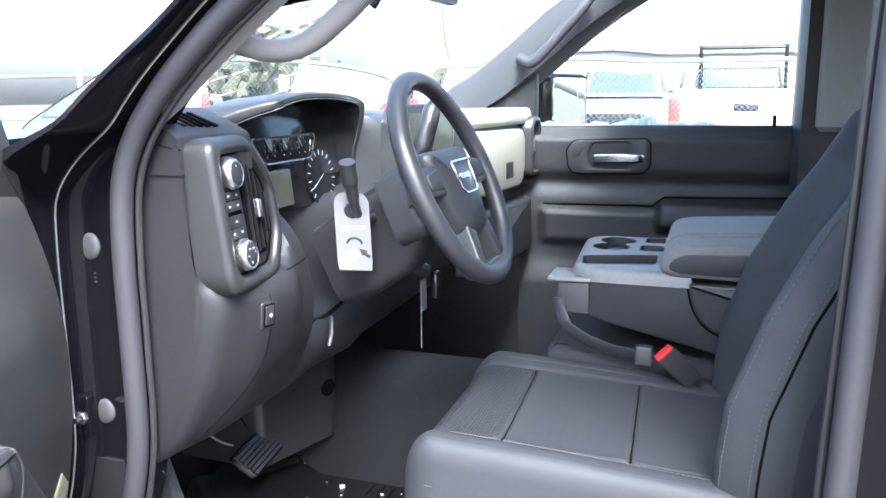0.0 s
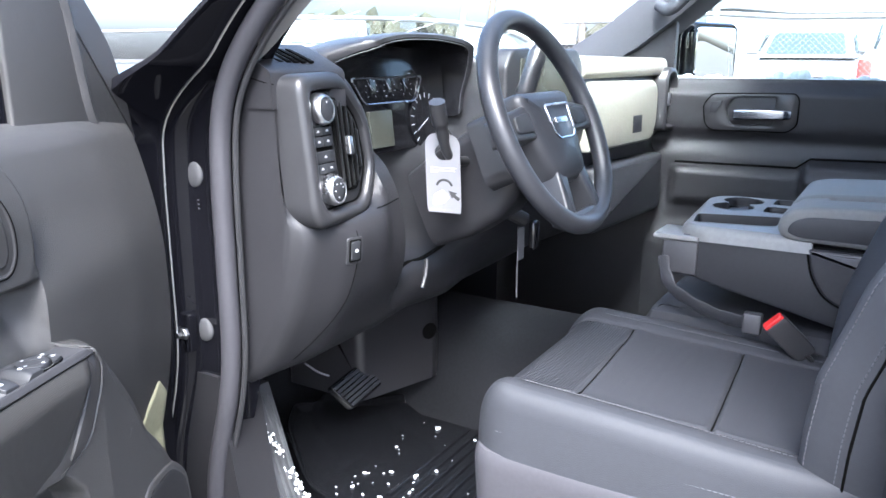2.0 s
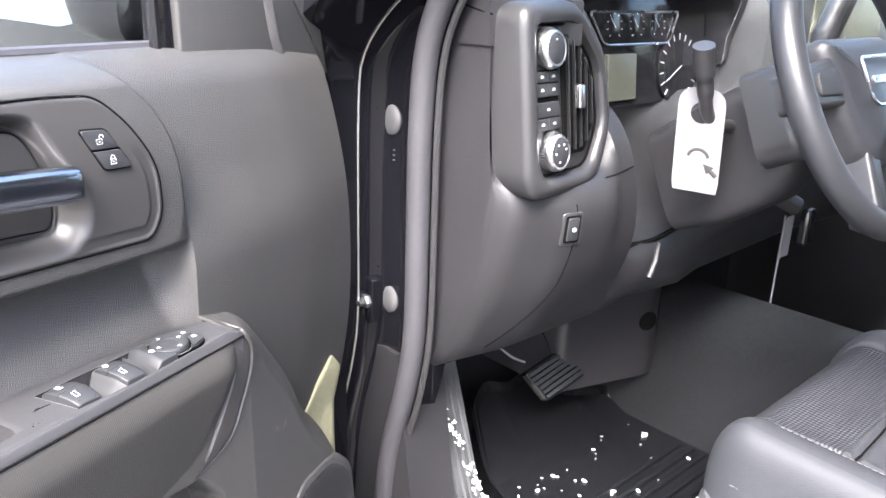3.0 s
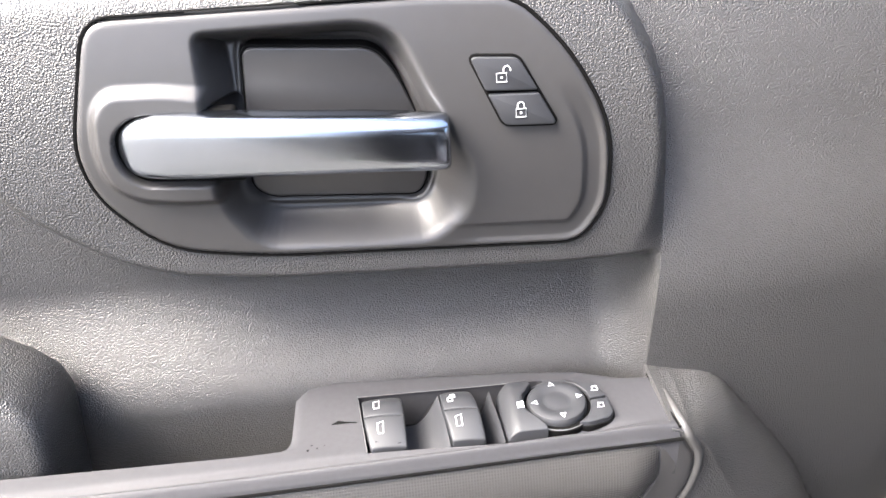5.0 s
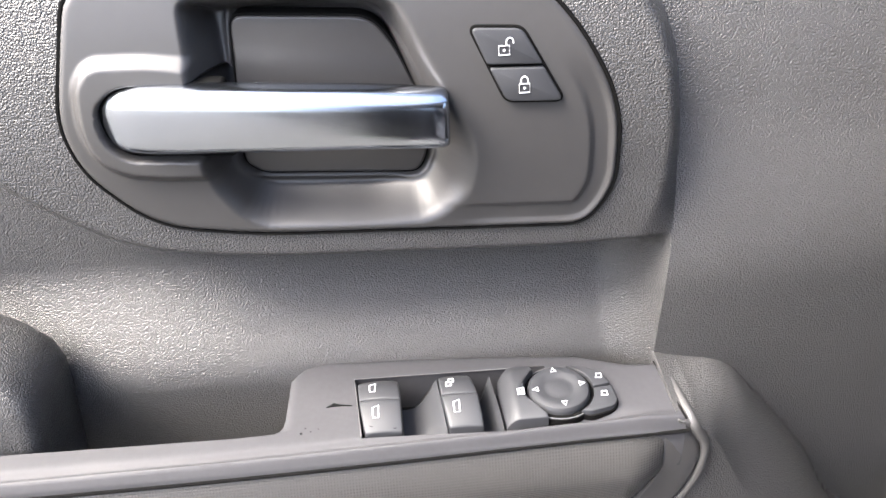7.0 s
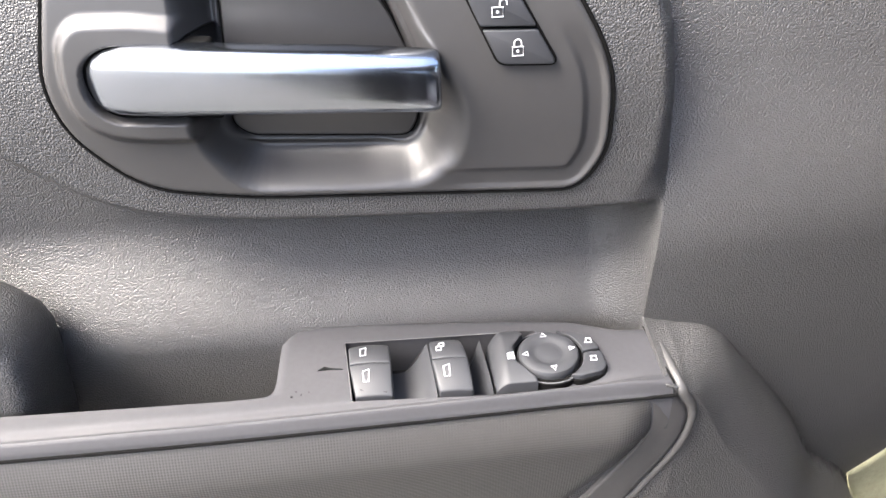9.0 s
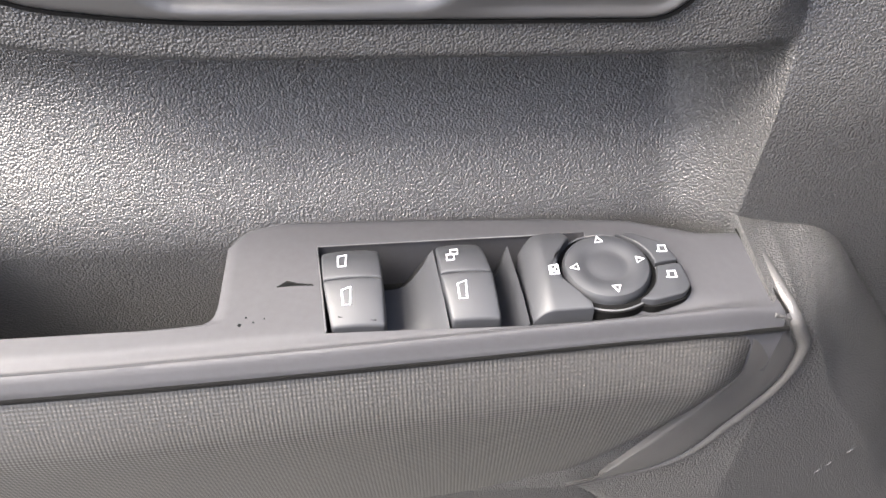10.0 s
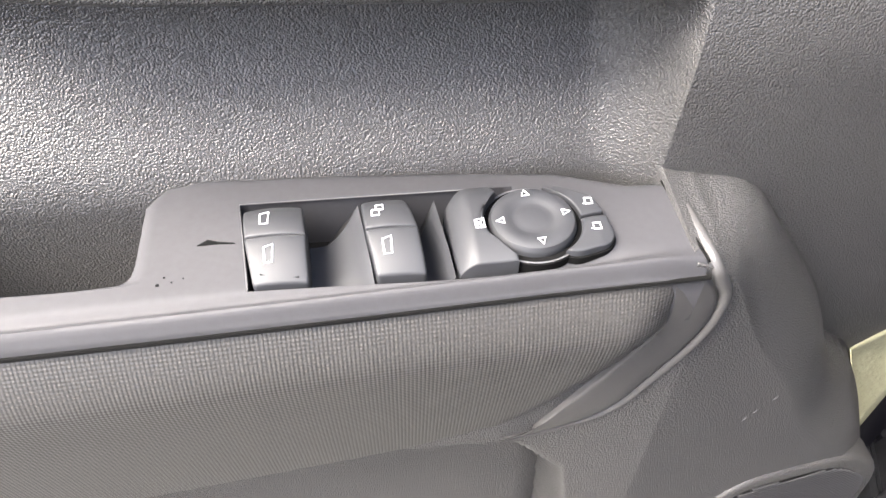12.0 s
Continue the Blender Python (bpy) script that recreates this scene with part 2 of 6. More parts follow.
def box(x0, x1, y0, y1, z0, z1, bevel=0.004, m=world_map, bm=None):
    r = rounded([(x0, y0), (x1, y0), (x1, y1), (x0, y1)], bevel, 3)
    bm = bm or bmesh.new()
    lp = [[m(u, v, z0) for u, v in offset(r, bevel)], [m(u, v, z0 + bevel) for u, v in r], [m(u, v, z1 - bevel) for u, v in r],
          [m(u, v, z1 - bevel * 0.3) for u, v in offset(r, bevel * 0.35)], [m(u, v, z1) for u, v in offset(r, bevel)]]
    rings(bm, lp)
    return bm


def smooth_path(pts, n=8, closed=False):
    """Catmull-Rom through the points."""
    p = [Vector(q) for q in pts]
    k = len(p)
    out = []
    for i in range(k if closed else k - 1):
        a = p[i - 1] if (i or closed) else p[0] * 2 - p[1]
        b, c = p[i], p[(i + 1) % k]
        d = p[(i + 2) % k] if (i + 2 < k or closed) else p[-1] * 2 - p[-2]
        for j in range(n):
            t = j / n
            out.append(0.5 * ((2 * b) + (c - a) * t + (2 * a - 5 * b + 4 * c - d) * t * t + (3 * b - a - 3 * c + d) * t ** 3))
    if not closed:
        out.append(p[-1])
    return out


def tube(path, r, n=10, closed=False, bm=None, flat=1.0, up=(0, 0, 1)):
    """A round (or flattened) bar along the path; r one radius or one a point."""
    bm = bm or bmesh.new()
    k = len(path)
    lp = []
    for i in range(k):
        p = Vector(path[i])
        a = Vector(path[i - 1]) if (i or closed) else p
        b = Vector(path[(i + 1) % k]) if (i < k - 1 or closed) else p
        t = (b - a).normalized()
        side = t.cross(Vector(up))
        side = side.normalized() if side.length > 1e-4 else t.orthogonal().normalized()
        nrm = side.cross(t)
        rr = r[i] if isinstance(r, (list, tuple)) else r
        lp.append([p + side * rr * math.cos(2 * math.pi * j / n) + nrm * rr * flat * math.sin(2 * math.pi * j / n) for j in range(n)])
    if closed:
        lp.append(lp[0])
    rings(bm, lp, cap0=not closed, cap1=not closed)
    return bm


def lathe(cx, prof, n=40, m=world_map, bm=None):
    """A turned shape round the axis at cx = (u, v); prof rows of radius, depth."""
    bm = bm or bmesh.new()
    rings(bm, [[m(*p, w) for p in circle(*cx, max(r, 1e-5), n)] for r, w in prof])
    return bm


def sdf(S, Z, pts):
    """Signed distance to a polygon, inside negative, on arrays."""
    d = np.full(S.shape, 1e9)
    inside = np.zeros(S.shape, bool)
    k = len(pts)
    for i in range(k):
        (ax, ay), (bx, by) = pts[i - 1], pts[i]
        ex, ey = bx - ax, by - ay
        px, py = S - ax, Z - ay
        t = np.clip((px * ex + py * ey) / (ex * ex + ey * ey + 1e-12), 0, 1)
        d = np.minimum(d, np.hypot(px - ex * t, py - ey * t))
        hit = ((ay > Z) != (by > Z)) & (S < (bx - ax) * (Z - ay) / (by - ay + 1e-12) + ax)
        inside ^= hit
    return np.where(inside, -d, d)


def ease(x, a, b):
    t = np.clip((x - a) / (b - a), 0, 1)
    return t * t * (3 - 2 * t)


def sheet(U, V, W, m, bm=None, back=None, slot=None):
    """A mesh from equal grids; with back, closed by a flat rear at that depth."""
    bm = bm or bmesh.new()
    r, c = U.shape
    vs = [[bm.verts.new(m(float(U[i, j]), float(V[i, j]), float(W[i, j]))) for j in range(c)] for i in range(r)]
    for i in range(r - 1):
        for j in range(c - 1):
            f = bm.faces.new((vs[i][j], vs[i][j + 1], vs[i + 1][j + 1], vs[i + 1][j]))
            if slot is not None:
                f.material_index = int(slot[i, j])
    if back is not None:
        rim = [vs[0][j] for j in range(c)] + [vs[i][-1] for i in range(1, r)] + [vs[-1][j] for j in range(c - 2, -1, -1)] + [vs[i][0] for i in range(r - 2, 0, -1)]
        uv = [(0, j) for j in range(c)] + [(i, c - 1) for i in range(1, r)] + [(r - 1, j) for j in range(c - 2, -1, -1)] + [(i, 0) for i in range(r - 2, 0, -1)]
        bk = [bm.verts.new(m(float(U[i, j]), float(V[i, j]), back)) for i, j in uv]
        for i in range(len(rim)):
            j = (i + 1) % len(rim)
            bm.faces.new((rim[i], bk[i], bk[j], rim[j]))
        bm.faces.new(bk)
    return bm


def star(outline, c, n=180):
    """The outline read at n even angles round c."""
    out = []
    k = len(outline)
    for i in range(n):
        a = 2 * math.pi * i / n
        dx, dy = math.cos(a), math.sin(a)
        best = 0.0
        for j in range(k):
            ax, ay = outline[j - 1][0] - c[0], outline[j - 1][1] - c[1]
            ex, ey = outline[j][0] - c[0] - ax, outline[j][1] - c[1] - ay
            den = dx * ey - dy * ex
            if abs(den) > 1e-12:
                t, w = (ax * ey - ay * ex) / den, (ax * dy - ay * dx) / den
                if -1e-9 <= w <= 1 + 1e-9 and t > best:
                    best = t
        out.append((c[0] + dx * best, c[1] + dy * best))
    return out


# ---------- driver's door, standing open ----------
door = thing("driver_door", (HX + UX * 0.5, HY + UY * 0.5, 0.5), "open black pickup door with grey grained inner trim", "door")

BEZEL = rounded([(0.652, 1.376), (0.668, 1.318), (0.663, 1.294), (0.637, 1.263), (0.585, 1.2545), (0.423, 1.248), (0.4095, 1.268),
                 (0.4095, 1.312), (0.431, 1.350), (0.456, 1.374), (0.50, 1.3765)], [0.012, 0.02, 0.014, 0.02, 0.02, 0.010, 0.012, 0.02, 0.02, 0.012, 0.01])
RECESS = rounded([(0.603, 1.366), (0.604, 1.285), (0.589, 1.261), (0.500, 1.2565), (0.483, 1.270), (0.478, 1.294), (0.512, 1.362), (0.527, 1.3665)],
                 [0.004, 0.01, 0.012, 0.012, 0.008, 0.012, 0.012, 0.01])
POD = [(0.386, 1.1585), (0.366, 1.152), (0.348, 1.138), (0.318, 1.100), (0.276, 1.042), (0.240, 0.978), (0.196, 0.93), (0.165, 0.88), (0.140, 0.82), (0.118, 0.70),
       (0.112, 0.56), (0.39, 0.56), (0.395, 0.80), (0.405, 0.94), (0.413, 0.987), (0.440, 1.022), (0.60, 1.03), (0.60, 1.10), (0.386, 1.11)]
POD = [(0.386, 1.1585)] + [tuple(p) for p in smooth_path(POD[1:11], 4)] + POD[11:]
BULGE = rounded([(0.715, 1.46), (0.722, 1.330), (0.712, 1.292), (0.655, 1.2475), (0.588, 1.2385), (0.43, 1.2330), (0.34, 1.236), (0.34, 1.46)], [0.01, 0.03, 0.03, 0.03, 0.03, 0.03, 0.01, 0.01])
FRONT_S, FRONT_D = [0.371, 0.389, 0.434, 0.504, 0.571, 0.633, 0.80, 1.10], [0.1310, 0.1318, 0.1335, 0.1373, 0.1405, 0.1430, 0.1470, 0.150]


def crease(z):
    """Where the handle bulge ends towards the hinge, as s."""
    return np.interp(z, [1.150, 1.179, 1.207, 1.232, 1.258, 1.290, 1.308, 1.326, 1.344, 1.362, 1.40], [0.3785, 0.378, 0.3768, 0.3752, 0.3735, 0.372, 0.3735, 0.376, 0.382, 0.392, 0.424])


def front(s):
    """Depth of the armrest's upper front edge."""
    return np.interp(s, FRONT_S, FRONT_D)


def lean(z):
    """How far the upper part of the handle area leans back."""
    return 0.0125 * (np.clip(z - 1.285, 0, 0.2) / 0.085) ** 2


def trim_depth(S, Z):
    plane = 0.054 + (0.011 + 0.015 * (1 - ease(Z, 1.20, 1.30))) * ease(S, 0.05, 0.37) - 0.040 * (np.clip(Z - 1.19, 0, 1) / 0.2) ** 2
    plane = plane - (0.014 + 0.004 * (1 - ease(S, 0.16, 0.37))) * (np.clip(1.19 - Z, 0, 0.3) / 0.2) ** 2
    plane = plane - 0.030 * (1 - np.sqrt(np.clip(1 - np.clip((Z - 1.365) / 0.036, 0, 1) ** 2, 0, 1)))
    bend = np.clip(0.200 - S, 0, 0.2)
    plane = plane - 0.10 * bend ** 2 / (bend + 0.02)
    shelf = 0.067
    low = 0.036 + (shelf - 0.036) * (1 - ease(Z, 1.140, 1.215))
    rear = low + (0.0785 - low) * ease(-sdf(S, Z, BULGE), -0.017, 0.003)
    rear = rear - 0.085 * (1 - np.sqrt(np.clip(1 - np.clip((Z - 1.378) / 0.024, 0, 1) ** 2, 0, 1)))
    rear = rear - lean(Z)
    c = crease(Z)
    t = np.clip((S - c) / (0.030 - 0.017 * ease(Z, 1.21, 1.27)), 0, 1)
    w = plane + (rear - plane) * (1 - (1 - t) ** 2.0)
    pocket = 0.085 + 0.03 * ease(S, 0.60, 1.0)
    w = w + (pocket - w) * (1 - ease(Z, 1.00, 1.045)) * ease(S, 0.36, 0.42)
    k = ease(S, 0.325, 0.372)
    t = np.clip((0.015 - 0.014 * k - sdf(S, Z, POD)) / (0.034 - 0.029 * k), 0, 1)
    pod = np.sqrt(np.clip(1 - (1 - t) ** 2, 0, 1)) * 0.75 + 0.25 * t
    pod = pod * np.where((S > c + 0.0004) & (Z > 1.10), 0.0, 1.0)
    w = w + (0.1285 - 0.17 * np.clip(0.366 - S, 0, 0.25) - w) * pod
    pit = ease(-sdf(S, Z, offset(BEZEL, 0.004)), 0.0, 0.005)
    return w + (0.030 - w) * pit


zz = np.concatenate([np.linspace(0.56, 1.02, 90)[:-1], np.linspace(1.02, 1.125, 64)[:-1], np.linspace(1.125, 1.162, 90)[:-1], np.linspace(1.162, 1.402, 145)])
fore = np.concatenate([np.linspace(0, 0.78, 110)[:-1], np.linspace(0.78, 1, 110)])
aft = np.concatenate([[0.0, 0.0006 / 0.72], np.linspace(0.0022 / 0.72, 0.10, 42)[:-1], np.linspace(0.10, 1, 190)])
Z = np.tile(zz, (len(fore) + len(aft) - 1, 1))
C = crease(Z)
A = np.concatenate([fore[:-1] - 1, aft])[:, None]
S0 = 0.067 + 0.022 * ease(Z, 0.98, 1.33)
S = np.where(A < 0, C + (C - S0) * A, C + (1.10 - C) * A)
trim_panel = part("trim_panel", sheet(S, Z, trim_depth(S, Z), door_map, back=-0.03), M_TRIM, door, "grey grained moulded plastic trim", sharp=60)

# handle bezel: flange, rim groove, face, recess walls and floor in one turn
INSERT = rounded([(0.585, 1.358), (0.523, 1.3535), (0.513, 1.340), (0.5015, 1.312), (0.501, 1.284), (0.506, 1.2745), (0.584, 1.2795), (0.5915, 1.286)], [0.006, 0.008, 0.01, 0.01, 0.006, 0.005, 0.006, 0.004])
HOOD = rounded([(0.600, 1.3440), (0.622, 1.3475), (0.648, 1.3480), (0.6575, 1.338), (0.6600, 1.316), (0.6560, 1.300), (0.643, 1.2905), (0.622, 1.2875), (0.600, 1.2870)], [0.004, 0.008, 0.008, 0.008, 0.01, 0.01, 0.01, 0.008, 0.004])
SLOT = rounded([(0.590, 1.3340), (0.637, 1.3350), (0.6478, 1.327), (0.6485, 1.312), (0.640, 1.3010), (0.590, 1.2980)], [0.003, 0.012, 0.012, 0.012, 0.012, 0.003])


def lock_map(s, z, d):
    return door_map(s, z, d - float(lean(z)))


def bezel_depth(S, Z):
    """The handle surround: rim, raised panel, collar at the pivot, pull recess with a lip round its floor."""
    e = -sdf(S, Z, BEZEL)
    w = 0.0806 - lean(Z) - 0.0020 * (1 - np.sqrt(np.clip(1 - (1 - np.clip(e / 0.0035, 0, 1)) ** 2, 0, 1)))
    corner = ease(0.50 - S, 0.0, 0.03) * ease(1.338 - Z, 0.0, 0.03)
    w = w - 0.0018 * corner * (1 - ease(e, 0.0105, 0.0145)) * ease(e, 0.001, 0.005)
    r = -sdf(S, Z, RECESS)
    wide = 0.0125 + 0.009 * ease(0.535 - S, 0.0, 0.05) - 0.003 * ease(Z, 1.33, 1.36)
    t = np.clip((r + 0.0035) / (wide + 0.0035), 0, 1)
    w = w - 0.0235 * (t * t * (3 - 2 * t))
    q = -sdf(S, Z, INSERT)
    w = w + 0.0022 * np.exp(-((q + 0.0034) / 0.0017) ** 2) * (r > 0)
    h = -sdf(S, Z, HOOD)
    w = w + 0.0050 * ease(h, -0.0010, 0.0055) * ease(S, 0.596, 0.606)
    w = w - 0.0080 * ease(-sdf(S, Z, SLOT), -0.0006, 0.0010)
    return np.where(e < -0.0003, 0.066, w)


S, Z = np.meshgrid(np.linspace(0.405, 0.672, 330), np.linspace(1.243, 1.381, 190), indexing="ij")
bm = sheet(S, Z, bezel_depth(S, Z), door_map)
out_of = -sdf(S, Z, BEZEL) < -0.0012
bm.verts.ensure_lookup_table()
bmesh.ops.delete(bm, geom=[v for v, o in zip(bm.verts, out_of.ravel()) if o], context="VERTS")
bezel = part("handle_bezel", bm, M_BEZEL, door, "satin grey plastic handle surround", sharp=75)
part("bezel_gap", tube([lock_map(u, v, 0.0788) for u, v in offset(BEZEL, -0.0006)], 0.0011, 6, True, up=(NX, NY, 0)), M_GAP, bezel)
part("recess_gap", plate(offset(INSERT, -0.0012), 0.0500, 0.0596, 0.0003, door_map), M_GAP, bezel)
part("recess_insert", plate(INSERT, 0.0560, 0.0612, 0.0010, door_map), M_BEZEL, bezel, "flat insert in the pull recess")

part("pivot_slot", plate(SLOT, 0.070, 0.0792, 0.0004, door_map), M_GAP, bezel)

# pull lever, a rounded bar that is thicker at its pivot
loops = []
for s, hz, d1, cz in ((0.6468, 0.0010, 0.0880, 1.3215), (0.6462, 0.0046, 0.0895, 1.3216), (0.6440, 0.0092, 0.0925, 1.3220), (0.6400, 0.0126, 0.0955, 1.3226), (0.6345, 0.0146, 0.0980, 1.3232), (0.626, 0.0157, 0.1000, 1.3236), (0.612, 0.0159, 0.1015, 1.3232),
                      (0.590, 0.0156, 0.1025, 1.3222), (0.56, 0.0150, 0.1030, 1.3205), (0.53, 0.0146, 0.1030, 1.3188), (0.51, 0.0142, 0.1025, 1.3172), (0.4975, 0.0139, 0.1015, 1.3160),
                      (0.4930, 0.0137, 0.1008, 1.3156), (0.4908, 0.0130, 0.0998, 1.3155), (0.4900, 0.0118, 0.0985, 1.3154)):
    d1, cz = max(d1 - 0.009, 0.0800), cz - 0.0035
    d0 = min(d1 - 0.005, 0.077)
    dep = d1 - d0
    sec = []
    for i in range(25):
        a = math.pi * i / 24
        ca, sa = math.cos(a), math.sin(a)
        sec.append((cz - hz * math.copysign(abs(ca) ** 0.62, ca), d0 + 0.002 + (dep - 0.002) * sa ** (0.62 if ca < 0 else 0.50)))
    sec += [(cz + hz * 0.85, d0), (cz - hz * 0.85, d0)]
    loops.append([door_map(s, z, d) for z, d in sec])
bm = bmesh.new()
rings(bm, loops)
part("release_lever", bm, M_CHROME, door, "satin chrome pull lever", sharp=55)

# lock keys and their marks
LOCKS = ([(0.4785, 1.3500), (0.4555, 1.3485), (0.4465, 1.3332), (0.4715, 1.3342)], [(0.4705, 1.3325), (0.4460, 1.3316), (0.4370, 1.3160), (0.4630, 1.3172)])
gap_o = rounded([LOCKS[0][0], LOCKS[0][1], LOCKS[1][2], LOCKS[1][3]], 0.0035)
part("lock_gap", plate(offset(gap_o, -0.0012), 0.077, 0.0815, 0.0003, lock_map), M_GAP, bezel)
for k, key in enumerate(LOCKS):
    rr = [0.0035, 0.0035, 0.0014, 0.0014] if k == 0 else [0.0014, 0.0014, 0.0035, 0.0035]
    b = part("lock_key", plate(rounded(key, rr), 0.079, 0.0832, 0.0006, lock_map), M_BUTTON, bezel)
    cu, cv = sum(p[0] for p in key) / 4 + 0.0008, sum(p[1] for p in key) / 4
    mk = bmesh.new()
    body = [(-0.0024, -0.0034), (0.0024, -0.0034), (0.0024, 0.0006), (-0.0024, 0.0006)]
    tube([lock_map(cu + a, cv + c, 0.08335) for a, c in body], 0.00030, 5, True, mk)
    swing = 0.0026 if k == 0 else 0.0
    arc = [(0.0016 * math.cos(radians(a)) + swing, 0.0022 + 0.0016 * math.sin(radians(a))) for a in range(0, 181, 30)]
    arc = [(arc[0][0], 0.0014 if k == 0 else 0.0006)] + arc + [(arc[-1][0], 0.0006)]
    tube([lock_map(cu - a, cv + c, 0.08335) for a, c in arc], 0.00030, 5, False, mk)
    plate(circle(cu, cv - 0.0014, 0.0006, 8), 0.0828, 0.0835, 0.0001, lock_map, mk)
    part("lock_mark", mk, M_WHITE, b, "white padlock mark")

# armrest: switch plate with its well, strip, pad and border
def well_s(d):
    return 0.5514 - 0.0059 * np.clip((d - 0.0805) / 0.0445, 0, 1)


def plate_back(s):
    return np.interp(s, [0.379, 0.3945, 0.4087, 0.422, 0.4577, 0.5177, 0.5658, 0.5807, 0.5880], [0.0842, 0.0832, 0.0782, 0.0736, 0.0698, 0.0660, 0.0643, 0.0676, 0.0767])


def plate_z(S, D):
    f = front(S) - 0.1373
    z = 1.1530 + 0.003 * ease(D - f, 0.126, 0.1330) * ease(S, 0.37, 0.40)
    z = z - 0.0028 * np.exp(-((D - f - 0.1278) / 0.0032) ** 2) * ease(S, 0.385, 0.42)
    z = z - 0.0078 * ease(D - f, 0.1300, 0.1375) ** 2
    z = z - 0.0012 * (1 - ease(D - plate_back(S), 0.0, 0.0014)) - 0.0012 * ease(S, 0.584, 0.589) * (D < 0.1175)
    hole = (D > 0.0807) & (D < 0.1250) & (S < well_s(D) - 0.0002) & (S > 0.4420)
    return z - np.where(hole, 0.0260, 0.0)


DB = np.concatenate([np.linspace(0.062, 0.0803, 16), [0.0810], np.linspace(0.084, 0.1190, 20), [0.1196, 0.1202], np.linspace(0.1215, 0.1247, 4), [0.1253], np.linspace(0.1262, 0.1368, 16)])
S_R = np.interp(DB, [0.062, 0.0643, 0.0676, 0.0767, 0.1087, 0.1140, 0.1165, 0.1183, 0.1192, 0.1199, 0.12], [0.5600, 0.5658, 0.5807, 0.5880, 0.5876, 0.5885, 0.5905, 0.5950, 0.6020, 0.6200, 1.06])
S_R = np.where(DB > 0.11995, 1.06, S_R)
cols = []
for d, r in zip(DB, S_R):
    f, w, m = 0.3790 - 0.0045 * np.clip((d - 0.0841) / 0.047, 0, 1), float(well_s(np.array(d))), min(r, 0.62)
    cols.append(np.concatenate([np.linspace(f, 0.4416, 34), np.linspace(0.4424, w - 0.0006, 30), np.linspace(w + 0.0002, m, 24), np.linspace(m, r, 12)[1:]]))
SP = np.array(cols).T
DP = np.tile(DB, (SP.shape[0], 1))
fr = front(SP)
DP = np.where(DP > 0.1255, 0.1255 + (DP - 0.1255) * (fr - 0.1255) / (0.1373 - 0.1255), DP)
DP = np.maximum(DP, np.where(SP < 0.5885, plate_back(SP), 0))
swp = part("switch_plate", sheet(SP, DP, plate_z(SP, DP), top_map, back=1.120), M_SOFT, door, "scuffed charcoal switch plate", sharp=50)
part("plate_seam", tube([top_map(0.3790, 0.0835, 1.1534), top_map(0.3765, 0.108, 1.1530), top_map(0.3745, 0.1285, 1.1535)], 0.0006, 6), M_GAP, swp)

PAD_V = [1.1465, 1.139, 1.120, 1.098, 1.066, 1.040, 1.034]
PAD_S = [0.3885, 0.3855, 0.3845, 0.394, 0.413, 0.431, 0.452]


def pad_low(s):
    return 1.034 - 0.105 * (np.clip(s, 0.452, 1.1) - 0.452)


A, B = np.meshgrid(np.linspace(0, 1, 120), np.linspace(0, 1, 44), indexing="ij")
F = np.interp(-(1.1465 - B * 0.1125), [-v for v in PAD_V], PAD_S)
PS = F + (1.06 - F) * A ** 1.5
PZ = 1.1465 - B * (1.1465 - pad_low(PS))
PD = front(PS) - 0.0005 + 0.0095 * np.sin(np.pi / 2 * np.clip(B / 0.25, 0, 1)) * ease(A, -0.02, 0.10) - 0.017 * np.clip((B - 0.20) / 0.80, 0, 1) ** 1.2
part("armrest_pad", sheet(PS, PZ, PD, door_map, back=0.1230), M_PAD, door, "embossed grey vinyl armrest pad", sharp=60)
part("plate_seam", tube([door_map(s, 1.1468, float(front(s)) - 0.0002) for s in np.linspace(0.373, 1.06, 24)], 0.0010, 6), M_GAP, swp)
edge_in = [(s, z) for s, z in zip(PAD_S[:-1], PAD_V[:-1])]
edge_out = [(0.3725, 1.1460), (0.3640, 1.128), (0.3670, 1.106), (0.379, 1.080), (0.400, 1.047), (0.446, 1.0300)]
ein, eout = smooth_path(edge_in, 8), smooth_path(edge_out, 8)
bm = bmesh.new()
loops = []
for q, w in ((-0.12, 0.1262), (-0.02, 0.1300), (0.0, 0.1312), (0.05, 0.1314), (0.30, 0.1311), (0.60, 0.1308), (0.85, 0.1305), (0.95, 0.1300), (1.0, 0.1286), (1.02, 0.1240)):
    loops.append([door_map(a[0] + (b[0] - a[0]) * q, a[1] + (b[1] - a[1]) * q, w) for a, b in zip(ein, eout)])
rings(bm, loops, close=False, cap0=False, cap1=False)
part("armrest_border", bm, M_BEZEL, door, "smooth border round the armrest pad", sharp=60)
edge = smooth_path([door_map(u, v, w) for u, v, w in ((0.3752, 1.1520, 0.086), (0.3732, 1.1520, 0.105), (0.3712, 1.1508, 0.121), (0.3696, 1.1480, 0.1266), (0.3664, 1.1420, 0.1277), (0.3612, 1.130, 0.1277),
                                                   (0.3636, 1.1065, 0.1275), (0.3760, 1.0780, 0.1272), (0.3975, 1.0450, 0.1268), (0.444, 1.0275, 0.1262))], 8)
part("border_bead", tube(edge, 0.0029, 14, up=tuple(door_map(0.94, 0.34, 0.0) - door_map(0.0, 0.0, 0.0))), M_TRIMS, door, "raised edge round the armrest pad", sharp=80)
grip = bmesh.new()
loops = []
